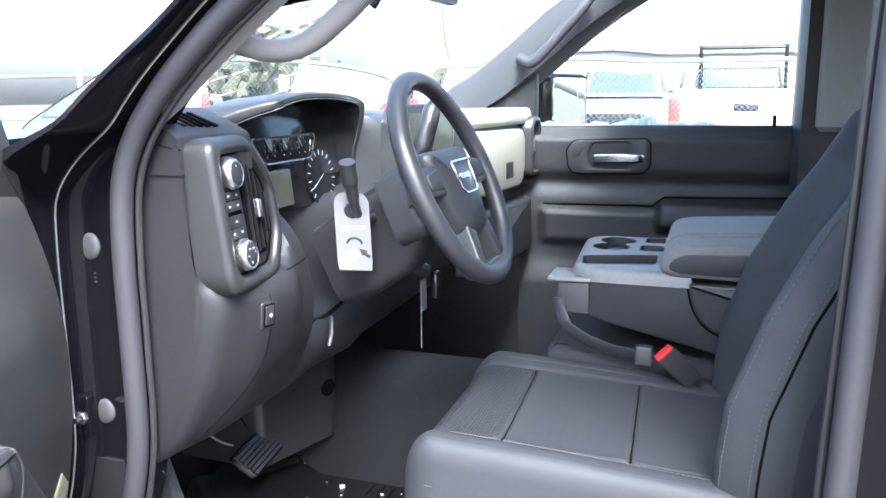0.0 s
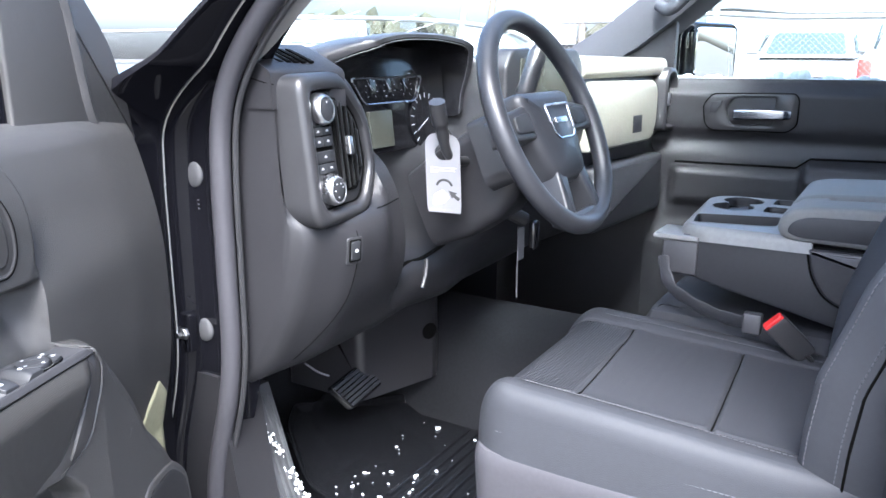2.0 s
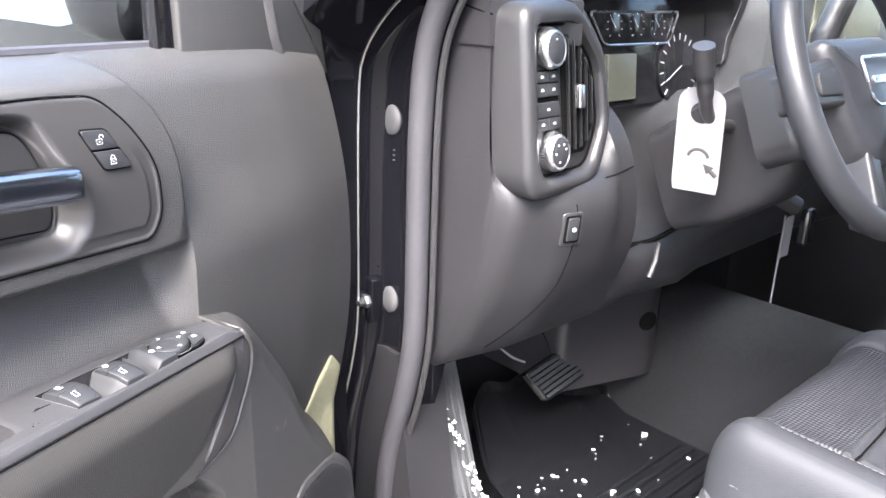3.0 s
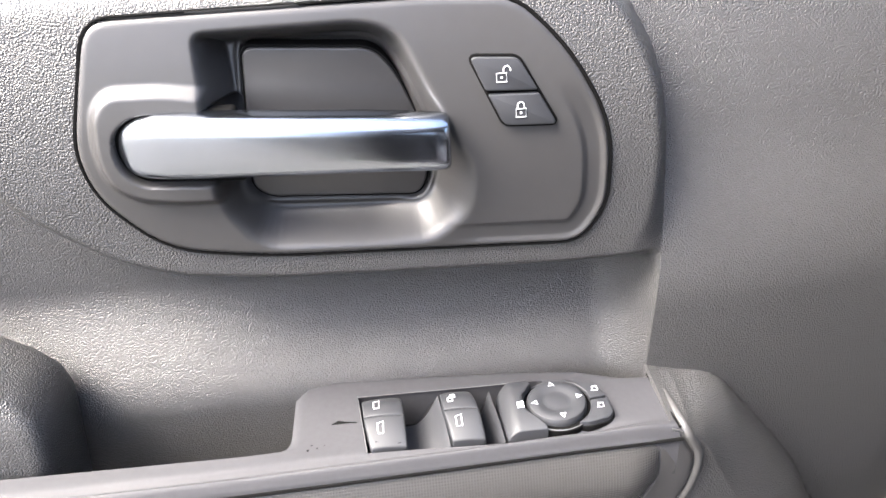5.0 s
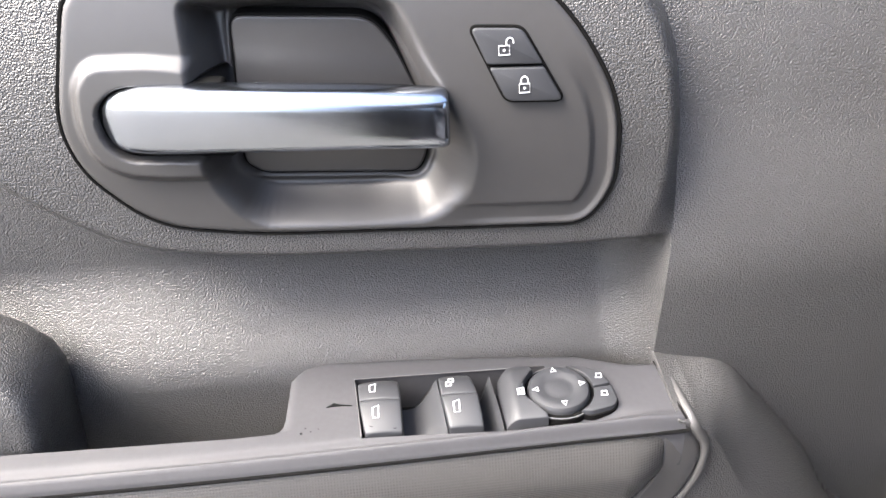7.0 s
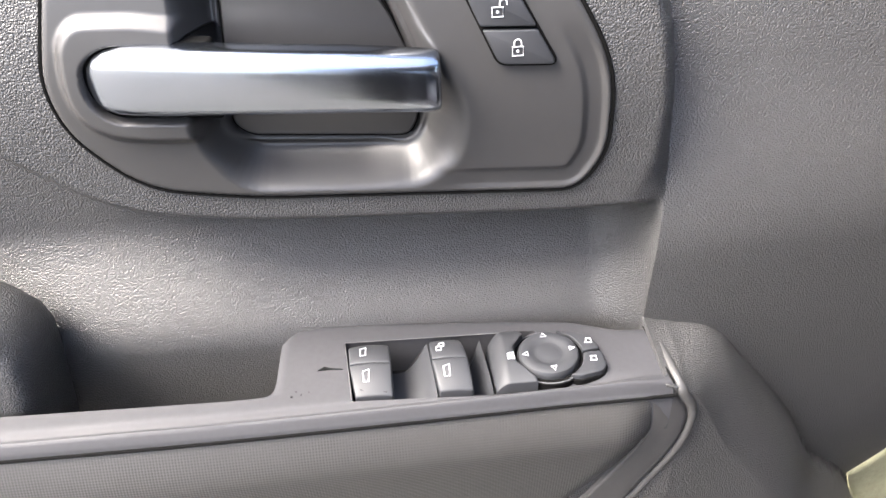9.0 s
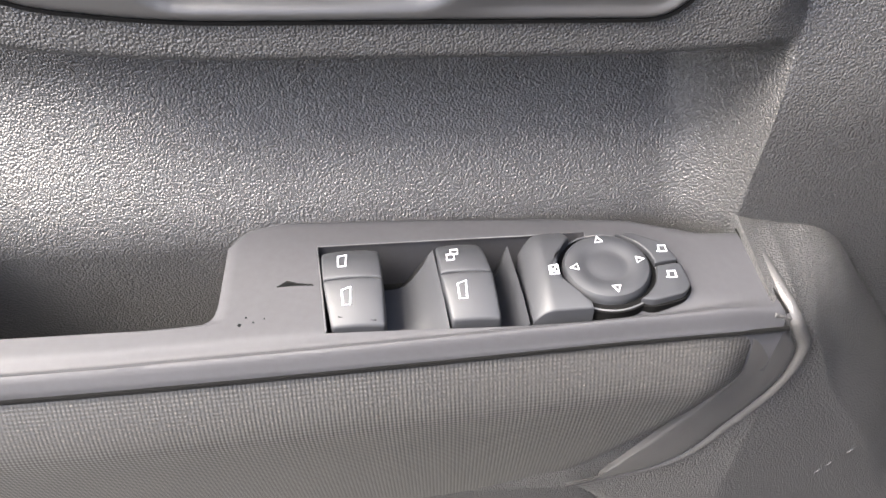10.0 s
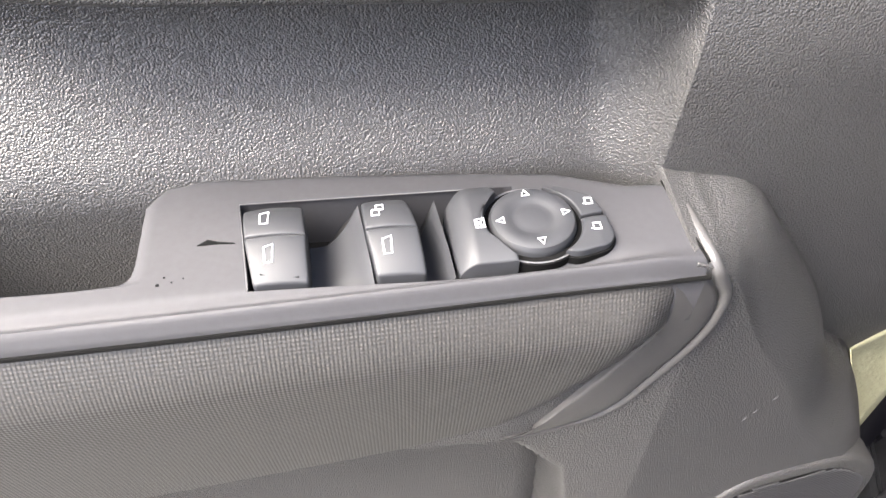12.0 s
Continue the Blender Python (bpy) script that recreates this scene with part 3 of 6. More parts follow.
for z, s0, s1, d0, d1 in ((1.10, 0.724, 0.82, 0.060, 0.118), (1.15, 0.717, 0.82, 0.060, 0.117), (1.172, 0.715, 0.82, 0.060, 0.116), (1.184, 0.718, 0.82, 0.060, 0.114), (1.196, 0.729, 0.82, 0.060, 0.111), (1.222, 0.768, 0.83, 0.060, 0.106)):
    loops.append([door_map(s, z, d) for s, d in rounded([(s0, d0), (s1, d0), (s1, d1), (s0, d1)], 0.010, 4)])
rings(grip, loops)
part("pull_grip", grip, M_TRIM, door, "dark grained pull grip")


def dense(pts, step=0.0015):
    """The outline with points added along its long edges."""
    out = []
    for i in range(len(pts)):
        a, b = Vector(pts[i]), Vector(pts[(i + 1) % len(pts)])
        n = max(1, int((b - a).length / step))
        out += [tuple(a.lerp(b, j / n)) for j in range(n)]
    return out


def key_top(outline, zf, z0, bevel=0.0010):
    """A switch cap whose top follows zf(s, d)."""
    bm = bmesh.new()
    outline = dense(outline)
    cs = sum(p[0] for p in outline) / len(outline)
    cd = sum(p[1] for p in outline) / len(outline)
    lp = [[top_map(s, d, z0) for s, d in outline], [top_map(s, d, zf(s, d) - bevel) for s, d in outline]]
    for a in (35, 65, 90):
        o = offset(outline, bevel * (1 - math.cos(radians(a))))
        lp.append([top_map(s, d, zf(s, d) - bevel * (1 - math.sin(radians(a)))) for s, d in o])
    for q in (0.8, 0.6, 0.4, 0.2, 0.05):
        lp.append([top_map(cs + (s - cs) * q, cd + (d - cd) * q, zf(cs + (s - cs) * q, cd + (d - cd) * q)) for s, d in offset(outline, bevel)])
    rings(bm, lp)
    return bm


def window_mark(cs, cd, zf, kind):
    mk = bmesh.new()
    hw, hh = 0.0014, 0.0036
    if kind == 2:
        for off in (-0.0016, 0.0016):
            tube([top_map(cs + a + off * 0.5, cd + b + off, zf(cs + a, cd + b + off) + 0.0002) for a, b in ((-hw, -0.0016), (hw, -0.0016), (hw, 0.0016), (-hw, 0.0016))], 0.00030, 5, True, mk)
        tube([top_map(cs + a, cd + b, zf(cs + a, cd + b) + 0.0002) for a, b in ((0.0022, 0.0), (-0.0022, 0.0))], 0.00030, 5, False, mk)
    else:
        tube([top_map(cs + a, cd + b, zf(cs + a, cd + b) + 0.0002) for a, b in ((-hw, -hh), (hw * 1.3, -hh * 0.7), (hw, hh), (-hw, hh))], 0.00036, 5, True, mk)
    return mk


def rocker_z(s, d):
    return 1.1602 - 0.0012 * ((d - 0.105) / 0.02) - 9.0 * (s - (0.535 if s > 0.513 else 0.492)) ** 2 - 0.0045 * max(0.0, (d - 0.1050) / 0.0195) ** 2


def rear_z(s, d):
    return 1.1602 - 9.0 * (s - (0.537 if s > 0.513 else 0.494)) ** 2 - 0.0055 * max(0.0, (0.0985 - d) / 0.0135) ** 2 - 0.0004 * max(0.0, (d - 0.1) / 0.004)


part("well_lip", tube([top_map(u, v, 1.1531) for u, v in ((0.4560, 0.0806), (0.5513, 0.0806), (0.5456, 0.1250))], 0.00035, 5), M_CAPGREY, swp)
# black sheet over the bottom of the well, in place of its deep shade
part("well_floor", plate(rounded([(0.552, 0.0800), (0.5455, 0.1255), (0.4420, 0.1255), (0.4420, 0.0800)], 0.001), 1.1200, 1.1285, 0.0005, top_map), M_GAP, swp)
for b0, b1, m0, m1, f0, f1, first in ((0.5262, 0.5492, 0.5243, 0.5472, 0.5235, 0.5436, True), (0.4862, 0.5036, 0.4822, 0.5022, 0.4805, 0.4990, False)):
    back_o = rounded([(b0, 0.0855), (b1, 0.0855), (m1, 0.1042), (m0, 0.1042)], [0.003, 0.003, 0.0006, 0.0006], 4)
    front_o = rounded([(m0, 0.1048), (m1, 0.1048), (f1, 0.1242), (f0, 0.1242)], [0.0006, 0.0006, 0.0015, 0.0015], 4)
    kb = part("window_key", key_top(back_o, rear_z, 1.132), M_BUTTON, swp)
    kf = part("window_key", key_top(front_o, rocker_z, 1.132), M_BUTTON, swp)
    part("window_mark", window_mark((b0 + b1) / 2 + 0.0022, 0.0955, rear_z, 1 if first else 2), M_WHITE, kb, "white window mark")
    part("window_mark", window_mark((m0 + m1) / 2 + 0.0020, 0.1130, rocker_z, 1), M_WHITE, kf, "white window mark")
# scooped dividers between the rockers, each rising to a crest
for s0, s1, t0, t1 in ((0.5045, 0.5250, 0.5000, 0.5235), (0.4745, 0.4850, 0.4700, 0.4805)):
    bm = bmesh.new()
    loops = []
    for d in np.linspace(0, 1, 14):
        lp = []
        for q in np.linspace(0, 1, 16):
            rise = (1 - q) ** 2.6
            z = 1.1400 + 0.0170 * rise - 0.0020 * d - 0.003 * max(0.0, d - 0.7) / 0.3
            if q < 0.02:
                z -= 0.001
            dd = 0.0885 + 0.0062 * min(1, q * 1.6) + (0.1246 - 0.0885 - 0.0062 * min(1, q * 1.6)) * d
            a, b = s0 + (t0 - s0) * d, s1 + (t1 - s1) * d
            lp.append(top_map(a + (b - a) * q, dd, z))
        loops.append(lp + [top_map(s1 + (t1 - s1) * d, 0.0885 + 0.0361 * d, 1.124), top_map(s0 + (t0 - s0) * d, 0.0885 + 0.0361 * d, 1.124)])
    rings(bm, loops)
    part("scooped_divider", bm, M_BUTTON, swp)
# window lock block, mirror dial and mirror keys
KC = (0.4378, 0.1043)


def arc_of(a0, a1, r=0.0192, n=10):
    return [(KC[0] + r * math.cos(radians(a0 + (a1 - a0) * i / n)), KC[1] + r * math.sin(radians(a0 + (a1 - a0) * i / n))) for i in range(n + 1)]


blk = [(0.4465, 0.1243), (0.4685, 0.1246), (0.4718, 0.0960), (0.4700, 0.0885), (0.4650, 0.0845), (0.4520, 0.0838)] + arc_of(-50, 62)
lock_z = lambda s, d: 1.1600 - 0.0120 * max(0.0, (s - 0.4610) / 0.0108) ** 2 - 0.0025 * max(0.0, (d - 0.108) / 0.016) ** 2 - 0.003 * max(0.0, (0.0935 - d) / 0.010) ** 2
kb = part("window_lock_key", key_top(blk, lock_z, 1.132, 0.0008), M_BUTTON, swp)
mk = bmesh.new()
tube([top_map(0.4590 + a, 0.1065 + b, 1.1602) for a, b in ((-0.0018, -0.0024), (0.0016, -0.0018), (0.0016, 0.0024), (-0.0018, 0.0024))], 0.00030, 5, True, mk)
tube([top_map(0.4590 + a, 0.1065 + b, 1.1602) for a, b in ((-0.0016, -0.002), (0.0016, 0.0022))], 0.00030, 5, False, mk)
tube([top_map(0.4590 + a, 0.1065 + b, 1.1602) for a, b in ((0.0014, -0.001), (-0.0016, 0.0022))], 0.00030, 5, False, mk)
part("window_mark", mk, M_WHITE, kb, "white window lock mark")
part("dial_gap", lathe(KC, ((0.0206, 1.140), (0.0206, 1.1544), (0.0202, 1.1548), (0.0, 1.1548)), 48, top_map), M_GAP, swp)
part("dial_lip", tube([top_map(*p, 1.1549) for p in circle(*KC, 0.0198, 48)], 0.00035, 5, True), M_CAPGREY, swp)
dial = part("mirror_dial", lathe(KC, ((0.0171, 1.148), (0.0171, 1.1560), (0.0168, 1.1575), (0.0160, 1.1588), (0.0143, 1.1594), (0.0120, 1.1594), (0.0100, 1.1590), (0.0085, 1.1584), (0.0072, 1.1582), (0.0055, 1.1584), (0.003, 1.1587), (0.0, 1.1588)), 56, top_map), M_BUTTON, swp)
for a, r in ((5, 0.0128), (95, 0.0128), (185, 0.0128), (275, 0.0128)):
    ca, sa = math.cos(radians(a)), math.sin(radians(a))
    tri = [(KC[0] + ca * (r + q) - sa * p, KC[1] + sa * (r + q) + ca * p) for q, p in ((0.0018, 0), (-0.0012, 0.0015), (-0.0012, -0.0015))]
    part("dial_mark", tube([top_map(*p, 1.1596) for p in tri], 0.00030, 5, True), M_WHITE, dial, "white arrow mark")
for o, cs, cd in ((arc_of(-178, -112) + [(0.4240, 0.0862), (0.4125, 0.0925), (0.4085, 0.1018)], 0.4140, 0.0962), (arc_of(120, 178) + [(0.4082, 0.1030), (0.4075, 0.1150), (0.4110, 0.1192), (0.4230, 0.1222)], 0.4138, 0.1100)):
    o = o[:11] + rounded([o[10]] + o[11:] + [o[0]], 0.0022, 4)[6:-6] if len(o) > 12 else o
    part("key_gap", plate(offset(o, -0.0008), 1.146, 1.1542, 0.0002, top_map), M_GAP, swp)
    kb = part("mirror_key", key_top(o, lambda s, d: 1.1575 - 0.0008 * max(0.0, (0.414 - s) / 0.006), 1.145, 0.0007), M_BUTTON, swp)
    mk = bmesh.new()
    tube([top_map(cs + a, cd + b, 1.1577) for a, b in ((-0.0014, -0.0016), (0.0014, -0.0016), (0.0014, 0.0016), (-0.0014, 0.0016))], 0.00030, 5, True, mk)
    tube([top_map(cs + a, cd + b, 1.1577) for a, b in ((0.0014, 0.0008), (0.0024, 0.0014))], 0.00030, 5, False, mk)
    part("mirror_mark", mk, M_WHITE, kb, "white mirror mark")

# scuffs of paint on the plate beside the rockers
SC = rounded([(0.5660, 0.1015), (0.5620, 0.0985), (0.5580, 0.1000), (0.5520, 0.1010), (0.5515, 0.1016), (0.5580, 0.1012)], 0.0003, 2)
part("scuff", plate(SC, 1.1526, 1.1533, 0.0001, top_map), M_GAP, swp, "black scuff in the plate")
for s, d, r in ((0.578, 0.1195, 0.0007), (0.573, 0.1185, 0.0004), (0.569, 0.1170, 0.0003), (0.576, 0.1160, 0.0004)):
    part("scuff", plate(circle(s, d, r, 7), 1.1526, 1.1533, 0.0001, top_map), M_GAP, swp)
part("scratch", tube([top_map(0.541, 0.1205, 1.1560), top_map(0.534, 0.1220, 1.1552), top_map(0.527, 0.1222, 1.1550)], 0.00030, 5), M_GAP, swp)

# pale scratches on the lower moulding
for pts in (((0.311, 1.006), (0.3085, 1.0095)), ((0.306, 1.012), (0.3045, 1.015)), ((0.298, 1.0215), (0.2955, 1.0245))):
    ss, zz2 = np.array([p[0] for p in pts]), np.array([p[1] for p in pts])
    part("scratch", tube([door_map(p[0], p[1], float(q) + 0.0001) for p, q in zip(pts, trim_depth(ss, zz2))], 0.00028, 5), M_CAPGREY, trim_panel)

def spk_map(s, z, d):
    return door_map(s, z, d - 0.17 * max(0.0, 0.366 - s))


# loudspeaker grille with fine ribs
GR = rounded([(0.205, 0.900), (0.280, 0.905), (0.300, 0.865), (0.300, 0.68), (0.28, 0.63), (0.18, 0.63), (0.156, 0.68), (0.150, 0.78), (0.162, 0.860)], 0.02, 5)
spk = part("speaker_frame", plate(offset(GR, -0.012), 0.110, 0.1310, 0.006, spk_map), M_TRIM, door)
part("speaker_backing", plate(GR, 0.120, 0.1318, 0.001, spk_map), M_GAP, spk)
ribs = bmesh.new()
for i in range(76):
    z = 0.633 + i * 0.0036
    xs = []
    for j in range(len(GR)):
        (a0, b0), (a1, b1) = GR[j - 1], GR[j]
        if (b0 > z) != (b1 > z):
            xs.append(a0 + (a1 - a0) * (z - b0) / (b1 - b0))
    if len(xs) == 2:
        tube([spk_map(min(xs), z, 0.1322), spk_map(max(xs), z, 0.1322)], 0.0010, 6, bm=ribs)
part("speaker_ribs", ribs, M_SMOOTH, spk, kind="stuff")

# mirror sail, window frame, glass, outer skin
SAIL = rounded([(0.066, 1.3585), (0.084, 1.442), (0.106, 1.500), (0.180, 1.592), (0.305, 1.700), (0.305, 1.392), (0.150, 1.386), (0.138, 1.3585)], [0.002, 0.03, 0.03, 0.02, 0.003, 0.004, 0.004, 0.002])
sail = part("mirror_sail", plate(SAIL, -0.045, 0.004, 0.004, door_map), M_TRIM, door, "grey grained mirror sail trim")
fin = smooth_path([(0.1500, 1.388), (0.158, 1.41), (0.166, 1.45), (0.178, 1.52), (0.195, 1.60)], 6)
bm = bmesh.new()
loops = [[door_map(p[0] + o, p[1], w) for o, w in ((0.0, 0.002), (0.001, 0.007), (0.006, 0.009), (0.013, 0.007), (0.018, 0.002))] for p in fin]
rings(bm, loops, close=False, cap0=False, cap1=False)
part("sail_rib", bm, M_TRIM, sail)
wf = [(0.305, 1.385), (0.305, 1.70), (0.44, 1.80), (0.70, 1.86), (1.00, 1.86), (1.09, 1.80), (1.10, 1.385)]
frame_o = smooth_path([door_map(s, z, -0.022) for s, z in wf], 5)
part("window_frame", tube(frame_o, 0.018, 10), M_PAINT, door)
part("glass_run", tube([door_map(s + (0.018 if s < 0.4 else -0.012), z, -0.010) for s, z in ((0.305, 1.395), (0.305, 1.69))], 0.006, 8), M_GLOSS, door)
gl = rounded([(0.31, 1.36), (0.31, 1.70), (0.44, 1.795), (0.70, 1.85), (1.0, 1.85), (1.09, 1.79), (1.09, 1.36)], 0.02)
pane = part("pane", plate(gl, -0.032, -0.028, 0.0005, door_map), M_GLASS, door)
pane.visible_shadow = False
SK = rounded([(0.012, 0.50), (0.012, 1.30), (0.036, 1.380), (0.10, 1.395), (1.12, 1.395), (1.12, 0.50)], [0.02, 0.05, 0.03, 0.01, 0.03, 0.05])
part("outer_skin", plate(SK, -0.015, -0.115, 0.012, door_map), M_PAINT, door, "gloss black painted door shell")
part("belt_seal", tube([door_map(0.30, 1.402, -0.020), door_map(1.09, 1.402, -0.020)], 0.006, 8), M_RUBBER, door)
# exterior mirror beyond the glass
bm = bmesh.new()
loops = []
for d, q in ((-0.20, 0.72), (-0.21, 0.95), (-0.24, 1.0), (-0.30, 0.92), (-0.33, 0.6)):
    loops.append([door_map(0.165 + 0.045 * u * q, 1.475 + 0.085 * v * q, d) for u, v in rounded([(-1, -1), (1, -1), (1, 1), (-1, 1)], 0.35, 5)])
rings(bm, loops)
ext = part("exterior_mirror", bm, M_GLOSS, door)
part("mirror_foot", tube([door_map(0.15, 1.385, -0.09), door_map(0.155, 1.385, -0.20), door_map(0.16, 1.41, -0.25)], 0.016, 8), M_GLOSS, ext)
# thin pale skin over the trim, painted in place of a patch of sun
sun_outline = dense(rounded([(0.108, 0.990), (0.142, 0.962), (0.178, 0.905), (0.175, 0.80), (0.130, 0.70), (0.0675, 0.70), (0.0675, 0.90), (0.069, 0.952)], 0.008), 0.006)
loops = []
for q in (1.0, 0.98, 0.8, 0.6, 0.4, 0.2, 0.04):
    ring = np.array([(0.122 + (u - 0.122) * q, 0.86 + (v - 0.86) * q) for u, v in sun_outline])
    dep = np.minimum(trim_depth(ring[:, 0], ring[:, 1]), 0.062) + (0.0009 if q < 1 else -0.002)
    loops.append([door_map(float(u), float(v), float(w)) for (u, v), w in zip(ring, dep)])
bm = bmesh.new()
rings(bm, loops, cap0=False)
part("foam_patch", bm, M_SUNPATCH, door, "sunlight painted as a pale yellow patch at the lower door edge", sharp=80)


# ---------- cab shell ----------
LOOP = smooth_path([(0.955, 0.50), (0.950, 0.60), (0.930, 0.76), (0.890, 0.90), (0.873, 1.00), (0.870, 1.15), (0.868, 1.28), (0.858, 1.385), (0.830, 1.455), (0.780, 1.52), (0.710, 1.585),
                    (0.640, 1.640), (0.52, 1.72), (0.36, 1.80), (0.18, 1.85), (0.0, 1.865), (-0.09, 1.84), (-0.134, 1.74), (-0.132, 1.50), (-0.124, 1.20), (-0.116, 0.85), (-0.108, 0.62), (-0.08, 0.54), (0.0, 0.50), (0.4, 0.49), (0.85, 0.48)], 6, True)


def loop_at(o, x):
    """The door opening's outline, o metres outside it, at that x."""
    pts = [(p[0], p[1]) for p in LOOP]
    wide = offset(pts, -o)
    out = []
    for (y, z), (y1, z1) in zip(pts, wide):
        k = 1.0 if o < 0.02 else 1 - 0.80 * float(ease(np.array(z), 1.34, 1.48))
        lean = max(0.0, -0.775 - x) * 0.70 * float(ease(np.array(z), 1.36, 1.62))
        out.append(Vector((x + lean, y + (y1 - y) * k, z + (z1 - z) * k)))
    return out


bm = bmesh.new()
rings(bm, [loop_at(o, x) for o, x in ((-0.012, -0.700), (-0.006, -0.752), (0.004, -0.762), (0.030, -0.757), (0.062, -0.757), (0.082, -0.768), (0.088, -0.790), (0.096, -0.835), (0.108, -0.900), (0.118, -0.915), (0.150, -0.915), (0.150, -0.70), (-0.012, -0.70))], cap0=False, cap1=False)
tagged(part("door_frame", bm, M_PAINT, None, "gloss black painted door opening", sharp=50), kind="structure", category="door frame")
seal = thing("door_seal", (-0.77, 0.87, 0.5), "grey rubber seal round the door opening", "door seal")
lp = loop_at(-0.004, -0.766)
part("bulb", tube(lp, 0.0165, 16, True, up=(1, 0, 0)), M_RUBBER, seal)
lp = loop_at(-0.0235, -0.753)
part("lip", tube(lp, 0.0050, 8, True, up=(1, 0, 0)), M_SMOOTH, seal)
part("seam_bead", tube(loop_at(0.088, -0.800), 0.0022, 6, True, up=(1, 0, 0)), M_STEEL, seal, "bright edge of the pinch seam")


def on_jamb(u, v, w):
    return Vector((-0.757 - w, 0.936 + u, v))


for z, y in ((1.291, 0.0), (1.021, 0.004)):
    plug = thing("pillar_plug", (-0.757, 0.936, z), "round grey plastic plug in the black door pillar", "plug", "plugs in the door pillar")
    part("cap", lathe((y, z), ((0.0215, 0.0), (0.0215, 0.0025), (0.019, 0.005), (0.012, 0.0066), (0.0, 0.0070)), 32, lambda u, v, w: on_jamb(u, v, w)), M_CAPGREY, plug)
label_strip = thing("pillar_label", (-0.757, 0.935, 1.24), "tiny pale unreadable print on the black pillar", "label")
for z in (1.2335, 1.2405, 1.2475):
    part("text_bar", plate([(-0.008, z), (0.008, z), (0.008, z + 0.0022), (-0.008, z + 0.0022)], -0.001, 0.0006, 0.0001, on_jamb), M_CAPGREY, label_strip)
for hz in (1.02,):
    hinge = part("door_hinge", plate(rounded([(-0.022, hz - 0.035), (0.05, hz - 0.035), (0.05, hz + 0.035), (-0.022, hz + 0.035)], 0.006), -0.002, 0.012, 0.002, lambda u, v, w: Vector((-0.775 - w, 0.965 + u, v))), M_PAINT, door, "black steel door hinge")
    part("hinge_bolt", lathe((0.955, hz), ((0.011, 0.0), (0.011, 0.006), (0.0095, 0.008), (0.006, 0.010), (0.0055, 0.018), (0.0, 0.019)), 6, lambda u, v, w: Vector((-0.786 - w, u, v))), M_STEEL, hinge, "bare steel bolt")

# fender and bonnet edge, seen past the pillar
bm = bmesh.new()
rings(bm, [[Vector((x, y, z)) for y, z in ((1.02, 0.45), (1.02, 1.33), (1.10, 1.41), (1.5, 1.40), (2.2, 1.33), (2.2, 0.45))] for x in (-0.99, -0.985, -0.93)])
tagged(part("fender", bm, M_PAINT, None, "gloss black front fender"), kind="structure")
bm = bmesh.new()
rings(bm, [[Vector((x, y, z)) for x, z in ((-0.93, 1.38), (-0.70, 1.44), (0.0, 1.46), (0.70, 1.44), (0.93, 1.38), (0.93, 1.30), (-0.93, 1.30))] for y in (1.25, 1.7, 2.2, 2.5)])
tagged(part("bonnet", bm, M_PAINT, None, "gloss black bonnet"), kind="structure")

# outer windscreen pillars, roof, floor, firewall, rear wall
bm = bmesh.new()
loops = []
for x, dz in ((-0.86, -0.05), (-0.74, 0.0), (0, 0.03), (0.74, 0.0), (0.86, -0.05)):
    loops.append([Vector((x, y, z + dz)) for y, z in ((0.22, 1.93), (0.30, 1.90), (0.25, 1.88), (-0.9, 1.90), (-1.2, 1.86), (-1.2, 1.92), (-0.9, 1.96))])
rings(bm, loops)
tagged(part("ceiling", bm, M_HEAD, None, "grey cloth roof lining"), kind="structure")
part_floor = part("floor", box(-0.78, 0.80, -1.2, 1.25, 0.50, 0.575, 0.01), M_CARPET, None, "charcoal carpeted cab floor")
tagged(part_floor, kind="structure")
tagged(part("wall_front", box(-0.80, 0.84, 1.16, 1.22, 0.5, 1.42, 0.01), M_CARPET, None, "dark carpeted firewall"), kind="structure")
bm = box(-0.80, 0.84, -1.24, -1.18, 0.5, 1.40, 0.01)
box(-0.80, -0.60, -1.24, -1.18, 1.40, 1.92, 0.01, bm=bm)
box(0.62, 0.84, -1.24, -1.18, 1.40, 1.92, 0.01, bm=bm)
tagged(part("wall_rear", bm, M_HEAD, None, "grey rear cab wall below the rear window"), kind="structure")
tagged(part("wall_left_rear", box(-0.86, -0.76, -1.22, -0.26, 0.5, 1.92, 0.02), M_DASH, None, "grey rear side trim"), kind="structure")
# sloped footwell side and kick panel, sill plate
bm = bmesh.new()
rings(bm, [[Vector((x, y, z)) for y, z in ((0.86, 0.50), (0.86, 0.62), (0.895, 0.84), (0.91, 0.94), (1.16, 0.94), (1.16, 0.50))] for x in (-0.765, -0.70, -0.685, -0.675)])
tagged(part("kick_panel", bm, M_DASH, None, "dark grained kick panel"), kind="structure")
tagged(part("wall_right_kick", box(0.78, 0.86, 0.60, 1.22, 0.5, 1.45, 0.01), M_DASH, None, "dark passenger kick panel"), kind="structure")
tagged(part("sill", box(-0.80, -0.66, -0.16, 0.92, 0.48, 0.60, 0.012), M_DASH, None, "dark plastic door sill"), kind="structure")

